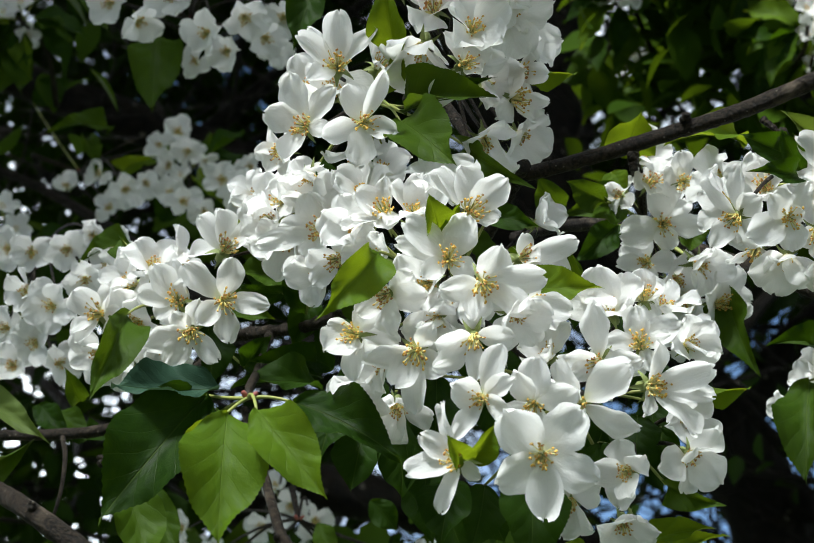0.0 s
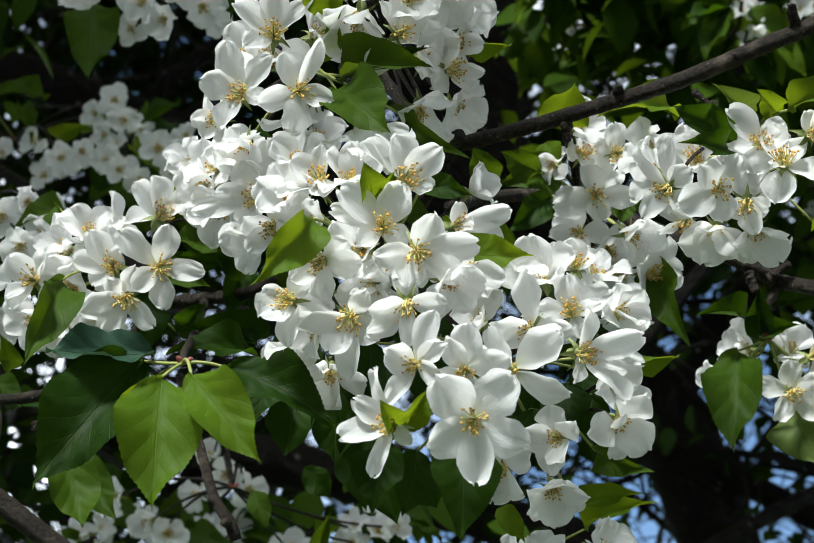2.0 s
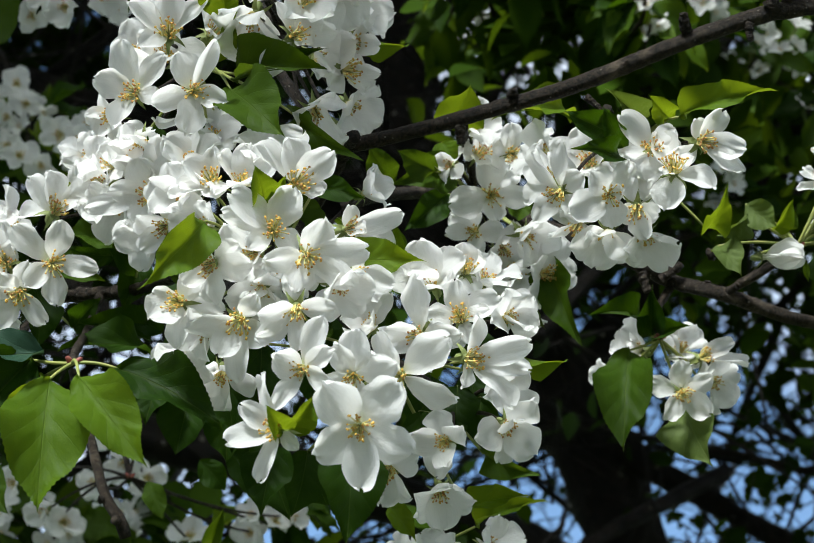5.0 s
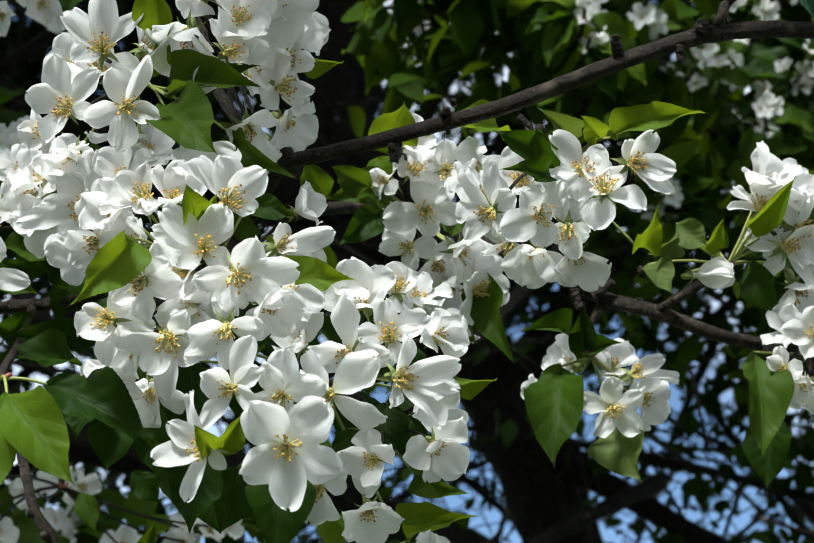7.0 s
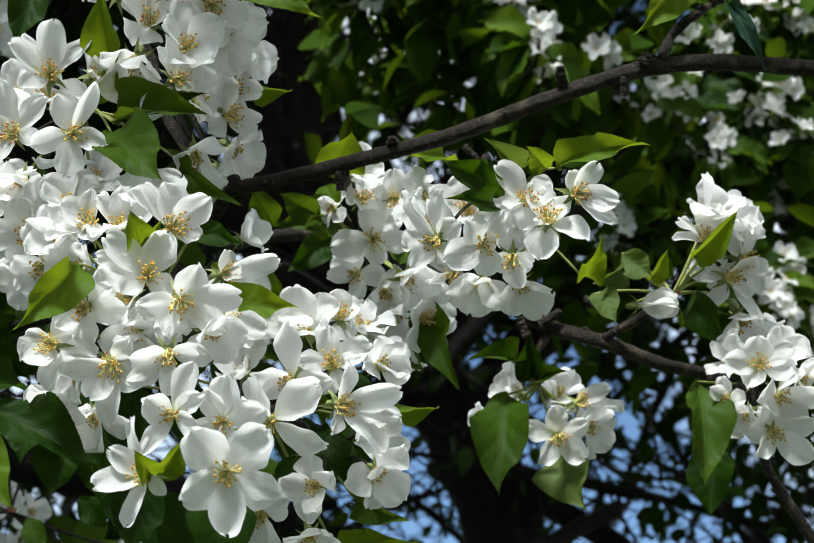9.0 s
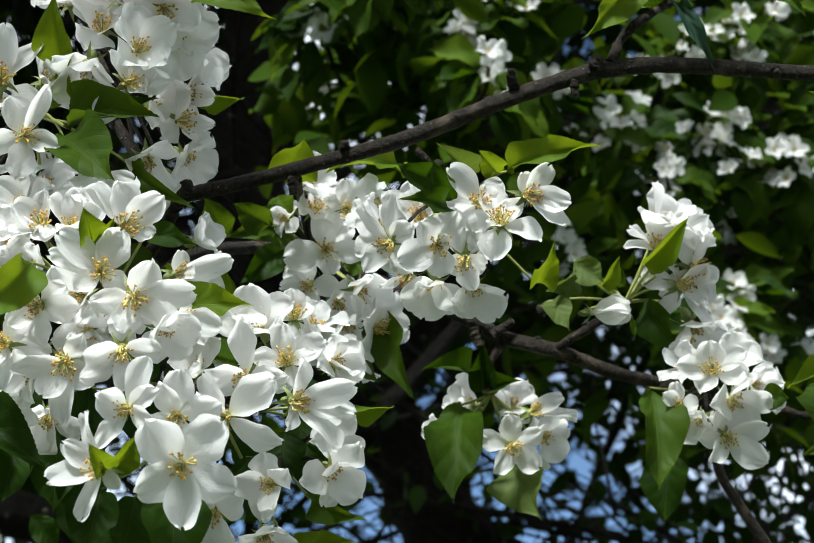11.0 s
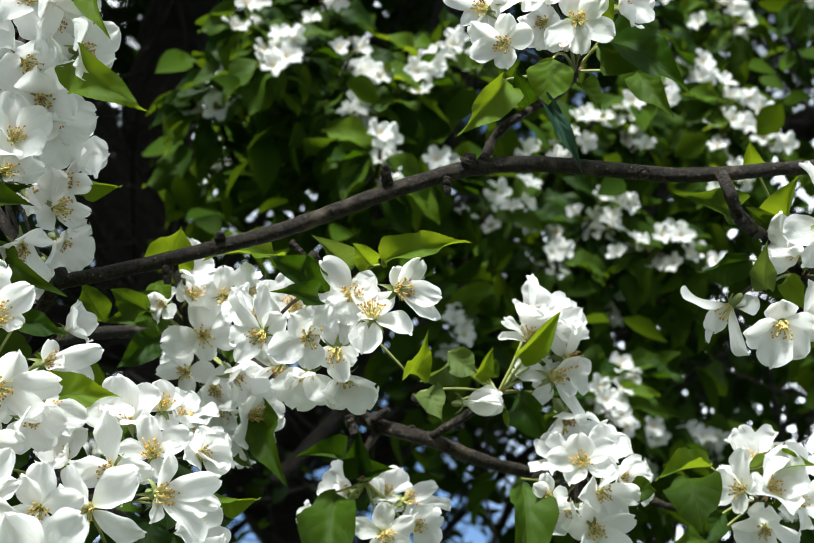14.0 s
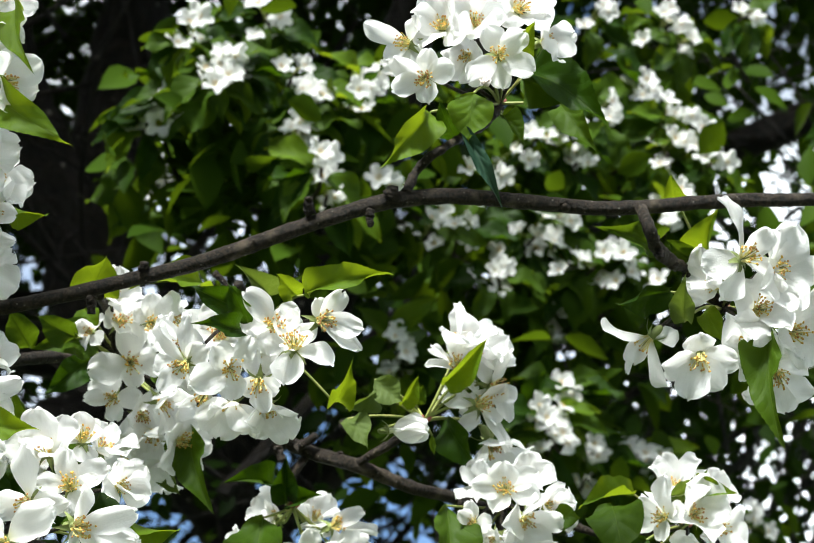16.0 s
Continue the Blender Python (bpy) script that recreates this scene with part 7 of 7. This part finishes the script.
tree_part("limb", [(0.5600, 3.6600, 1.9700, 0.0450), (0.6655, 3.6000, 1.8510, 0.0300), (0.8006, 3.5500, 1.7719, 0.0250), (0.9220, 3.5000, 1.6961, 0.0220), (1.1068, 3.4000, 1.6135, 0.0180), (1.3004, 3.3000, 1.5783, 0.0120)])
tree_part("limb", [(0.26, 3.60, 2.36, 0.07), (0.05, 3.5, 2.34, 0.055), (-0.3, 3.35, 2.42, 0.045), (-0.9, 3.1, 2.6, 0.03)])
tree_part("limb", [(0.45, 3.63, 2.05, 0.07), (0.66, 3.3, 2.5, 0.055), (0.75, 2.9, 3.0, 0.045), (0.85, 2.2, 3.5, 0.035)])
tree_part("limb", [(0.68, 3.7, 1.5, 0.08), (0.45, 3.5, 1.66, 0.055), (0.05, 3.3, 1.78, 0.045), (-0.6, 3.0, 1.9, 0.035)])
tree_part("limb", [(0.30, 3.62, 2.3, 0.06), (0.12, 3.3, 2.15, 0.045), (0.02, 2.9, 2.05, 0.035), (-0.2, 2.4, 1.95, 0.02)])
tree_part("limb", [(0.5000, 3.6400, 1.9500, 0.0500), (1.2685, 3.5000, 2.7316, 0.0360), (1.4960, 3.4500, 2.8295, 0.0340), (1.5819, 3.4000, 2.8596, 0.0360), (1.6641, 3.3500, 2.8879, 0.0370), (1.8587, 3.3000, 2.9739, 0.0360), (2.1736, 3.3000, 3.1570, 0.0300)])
BR = random.Random(5)
for k in range(130):
    root = Vector((BR.uniform(-0.9, 2.3), BR.uniform(2.9, 4.8), BR.uniform(1.4, 2.7)))
    way = Vector((BR.uniform(-1, 1), BR.uniform(-0.6, 0.5), BR.uniform(-0.45, 0.8))).normalized()
    ln = BR.uniform(0.5, 1.3)
    r = BR.uniform(0.004, 0.018)
    bend = Vector((BR.uniform(-0.2, 0.2), 0, BR.uniform(-0.25, 0.15)))
    pts = [root + way * ln * s + bend * s * s for s in (0, 0.33, 0.66, 1)]
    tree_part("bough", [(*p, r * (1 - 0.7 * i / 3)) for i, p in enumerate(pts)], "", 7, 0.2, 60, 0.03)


# the net of thin twigs inside the crown
out = []
for k in range(1500):
    root = Vector((BR.uniform(-1.5, 2.7), BR.uniform(2.9, 5.6), BR.choice((BR.uniform(1.5, 2.6), BR.uniform(1.5, 3.7)))))
    way = Vector((BR.uniform(-1, 1), BR.uniform(-0.4, 0.4), BR.uniform(-0.7, 0.9))).normalized()
    ln, r = BR.uniform(0.25, 0.8), BR.uniform(0.0018, 0.0055)
    bend = Vector((BR.uniform(-0.25, 0.25), 0, BR.uniform(-0.25, 0.2)))
    line = [root + way * ln * q + bend * q * q + Vector((BR.uniform(-1, 1), 0, BR.uniform(-1, 1))) * 0.012 for q in (0, 0.2, 0.4, 0.6, 0.8, 1)]
    V, F = tube([p - tree.location for p in line], [r * (1 - 0.13 * i) for i in range(6)], 5)
    out.append((V, F, 0, None))
V, F, P, U = joined(out)
tagged(part("twig", mesh_of("twig", V, F, [BARK_SHADED]), tree), "thin dark bare twig growth", "", "", "stuff")


# ---- foliage ----
def leaf_cloud(count, place, size, seed, name, label, mat=None, parent=None, fold=0.3, fine=True):
    """Many small folded leaves as one mesh."""
    rng = np.random.default_rng(seed)
    pos = place(rng, count)
    count = len(pos)
    d = rng.normal(size=(count, 3)) * (1, 1, 0.7) + (0, -0.1, -0.55)
    d /= np.linalg.norm(d, axis=1, keepdims=True)
    up = rng.normal(size=(count, 3)) * 0.7 + (0, -0.25, 0.9)
    z = up - d * (up * d).sum(1, keepdims=True)
    z /= np.linalg.norm(z, axis=1, keepdims=True)
    y = np.cross(z, d)
    ln = rng.uniform(*size, count)[:, None]
    w = ln * rng.uniform(0.24, 0.32, count)[:, None]
    rings = ((0.10, 0.42), (0.30, 0.92), (0.52, 0.98), (0.74, 0.66), (0.90, 0.24)) if fine else ((0.3, 0.9), (0.66, 0.75))
    rows = [pos]
    for along, wide in rings:
        mid = pos + d * ln * along - z * ln * (0.16 * along * along)
        rows += [mid + y * w * wide + z * w * fold * wide, mid, mid - y * w * wide + z * w * fold * wide]
    rows.append(pos + d * ln - z * ln * 0.16)
    n = len(rows)
    V = np.stack(rows, 1).reshape(-1, 3)
    k = np.arange(count)[:, None] * n
    shape = [(0, 2, 1), (0, 3, 2)]
    for q in range(1, n - 4, 3):
        shape += [(q, q + 1, q + 3), (q + 1, q + 4, q + 3), (q + 1, q + 2, q + 4), (q + 2, q + 5, q + 4)]
    shape += [(n - 4, n - 3, n - 1), (n - 3, n - 2, n - 1)]
    tri = np.concatenate([k + np.array(q) for q in shape], 1).reshape(-1, 3)
    me = bpy.data.meshes.new(name)
    me.vertices.add(len(V))
    me.vertices.foreach_set("co", V.astype(np.float32).ravel())
    me.loops.add(len(tri) * 3)
    me.loops.foreach_set("vertex_index", tri.astype(np.int32).ravel())
    me.polygons.add(len(tri))
    me.polygons.foreach_set("loop_start", np.arange(len(tri), dtype=np.int32) * 3)
    me.polygons.foreach_set("loop_total", np.full(len(tri), 3, dtype=np.int32))
    me.materials.append(mat or LEAF_SHADED)
    me.update()
    ob = new(name, me)
    if parent is not None:
        ob.parent = parent
        ob.matrix_basis = Matrix.Translation(-parent.location)
        return tagged(ob, label, "", "", "stuff")
    return tagged(ob, label, "foliage", "", "stuff")


def clumped(lo, hi, clumps, spread):
    lo, hi = np.array(lo), np.array(hi)

    def place(rng, count):
        c = rng.uniform(lo, hi, (clumps, 3))
        return c[rng.integers(0, clumps, count)] + rng.normal(size=(count, 3)) * spread
    return place


def round_sprays(rng, count):
    c = np.array([tuple(p) for p in SPRAYS])
    return c[rng.integers(0, len(c), count)] + rng.normal(size=(count, 3)) * (0.052, 0.06, 0.05) + (0.015, 0.12, -0.03)


def domed(centre, radius, clumps, spread):
    """A round crown, thinner at its heart than at its skin."""
    def place(rng, count):
        d = rng.normal(size=(clumps, 3))
        d /= np.linalg.norm(d, axis=1, keepdims=True)
        c = np.array(centre) + d * np.array(radius) * rng.uniform(0.45, 1.0, (clumps, 1)) ** 0.5
        return c[rng.integers(0, clumps, count)] + rng.normal(size=(count, 3)) * spread
    return place


leaf_cloud(1150, round_sprays, (0.04, 0.07), 3, "foliage", "green apple leaves round the deeper blossom", LEAF_SUNLIT)
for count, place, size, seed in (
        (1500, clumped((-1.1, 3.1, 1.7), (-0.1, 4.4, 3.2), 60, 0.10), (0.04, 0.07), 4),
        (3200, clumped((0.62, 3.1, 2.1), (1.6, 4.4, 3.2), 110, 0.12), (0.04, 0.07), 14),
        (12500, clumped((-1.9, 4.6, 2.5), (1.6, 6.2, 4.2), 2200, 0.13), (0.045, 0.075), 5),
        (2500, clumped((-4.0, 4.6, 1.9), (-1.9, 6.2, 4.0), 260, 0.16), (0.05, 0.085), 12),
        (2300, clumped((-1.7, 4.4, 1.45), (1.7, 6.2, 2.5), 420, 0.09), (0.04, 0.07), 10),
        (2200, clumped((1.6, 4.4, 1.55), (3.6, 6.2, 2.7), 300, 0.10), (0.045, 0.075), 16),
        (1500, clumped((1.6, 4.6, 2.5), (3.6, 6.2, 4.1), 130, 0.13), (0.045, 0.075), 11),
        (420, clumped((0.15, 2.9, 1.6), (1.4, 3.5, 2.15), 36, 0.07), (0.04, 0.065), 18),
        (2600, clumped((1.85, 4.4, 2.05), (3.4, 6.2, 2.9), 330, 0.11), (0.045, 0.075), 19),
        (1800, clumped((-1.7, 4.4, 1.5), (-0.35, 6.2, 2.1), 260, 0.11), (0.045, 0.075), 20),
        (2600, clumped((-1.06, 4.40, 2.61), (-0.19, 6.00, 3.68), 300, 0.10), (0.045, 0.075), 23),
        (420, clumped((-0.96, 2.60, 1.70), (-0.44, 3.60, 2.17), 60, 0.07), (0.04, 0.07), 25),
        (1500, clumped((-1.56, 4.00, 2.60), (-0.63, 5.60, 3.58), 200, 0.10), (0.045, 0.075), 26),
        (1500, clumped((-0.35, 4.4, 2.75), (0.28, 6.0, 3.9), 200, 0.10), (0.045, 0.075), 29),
        # small unseen tuft, added over the upright spike to shade its blossoms
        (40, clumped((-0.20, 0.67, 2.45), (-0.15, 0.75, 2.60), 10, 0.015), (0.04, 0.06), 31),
        # an unseen leaf roof, added to keep the inside of the tree in shade
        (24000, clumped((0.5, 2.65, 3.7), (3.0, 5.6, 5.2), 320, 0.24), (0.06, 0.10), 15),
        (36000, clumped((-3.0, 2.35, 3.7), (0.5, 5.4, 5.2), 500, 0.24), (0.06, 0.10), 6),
        # two unseen leaf patches, added overhead to shade the left and low clusters
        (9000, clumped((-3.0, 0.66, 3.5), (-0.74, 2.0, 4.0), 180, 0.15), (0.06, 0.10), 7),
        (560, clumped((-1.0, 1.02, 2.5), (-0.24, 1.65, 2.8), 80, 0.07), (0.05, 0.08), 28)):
    leaf_cloud(count, place, size, seed, "crown", "dense green leaves with shade put into their colour", None, tree, 0.3, count < 9000)


# unseen trees added at the sides and behind, which close out sky light
def unseen_tree(x, y, seed, count=13000, wide=1.7, high=3.0):
    ob = new("apple_tree")
    ob.location = (x, y, 0)
    tagged(ob, "unseen leafy apple tree with a short dark trunk, added to block sky light", "tree", "orchard trees")
    V, F = rough_tube([(0, 0, -0.05, 0.2), (0.03, 0, 0.5, 0.14), (-0.02, 0.05, 1.2, 0.11), (0.08, 0, 2.2, 0.07), (0.05, 0.1, 3.6, 0.03)], 0.05, 14, 0.2, 14)
    part("trunk", mesh_of("trunk", V, F, [BARK_SHADED]), ob)
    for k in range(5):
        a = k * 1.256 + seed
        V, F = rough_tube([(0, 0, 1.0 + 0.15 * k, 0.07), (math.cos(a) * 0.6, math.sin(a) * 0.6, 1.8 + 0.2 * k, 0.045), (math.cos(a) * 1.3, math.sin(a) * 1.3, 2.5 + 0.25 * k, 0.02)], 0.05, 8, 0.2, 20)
        part("limb", mesh_of("limb", V, F, [BARK_SHADED]), ob)
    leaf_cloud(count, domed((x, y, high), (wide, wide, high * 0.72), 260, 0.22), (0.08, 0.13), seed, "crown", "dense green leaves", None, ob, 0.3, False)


unseen_tree(-3.6, 2.4, 21)
unseen_tree(4.1, 1.7, 22)
for k, x in enumerate((-6.2, -2.2, 1.9, 6.0)):
    unseen_tree(x, -5.2 + 0.4 * (k % 2), 30 + k, 15000, 2.2, 3.6)

# ---- ground ----
me = bpy.data.meshes.new("ground")
bm = bmesh.new()
bmesh.ops.create_grid(bm, x_segments=60, y_segments=60, size=1.0)
for v in bm.verts:
    v.co.x, v.co.y = (math.copysign(abs(v.co.x) ** 4, v.co.x) * 1500, math.copysign(abs(v.co.y) ** 4, v.co.y) * 1500)
    v.co.z = 0.05 * noise.noise(Vector((v.co.x * 0.3, v.co.y * 0.3, 0)))
bm.to_mesh(me)
bm.free()
GRASS = plain("grass", (0.022, 0.038, 0.010), (0.05, 0.07, 0.02), 9.0, 0.9, 0.8, 0.03)
me.materials.append(GRASS)
tagged(new("ground", me), "mown green grass under the tree", "ground", "", "structure")
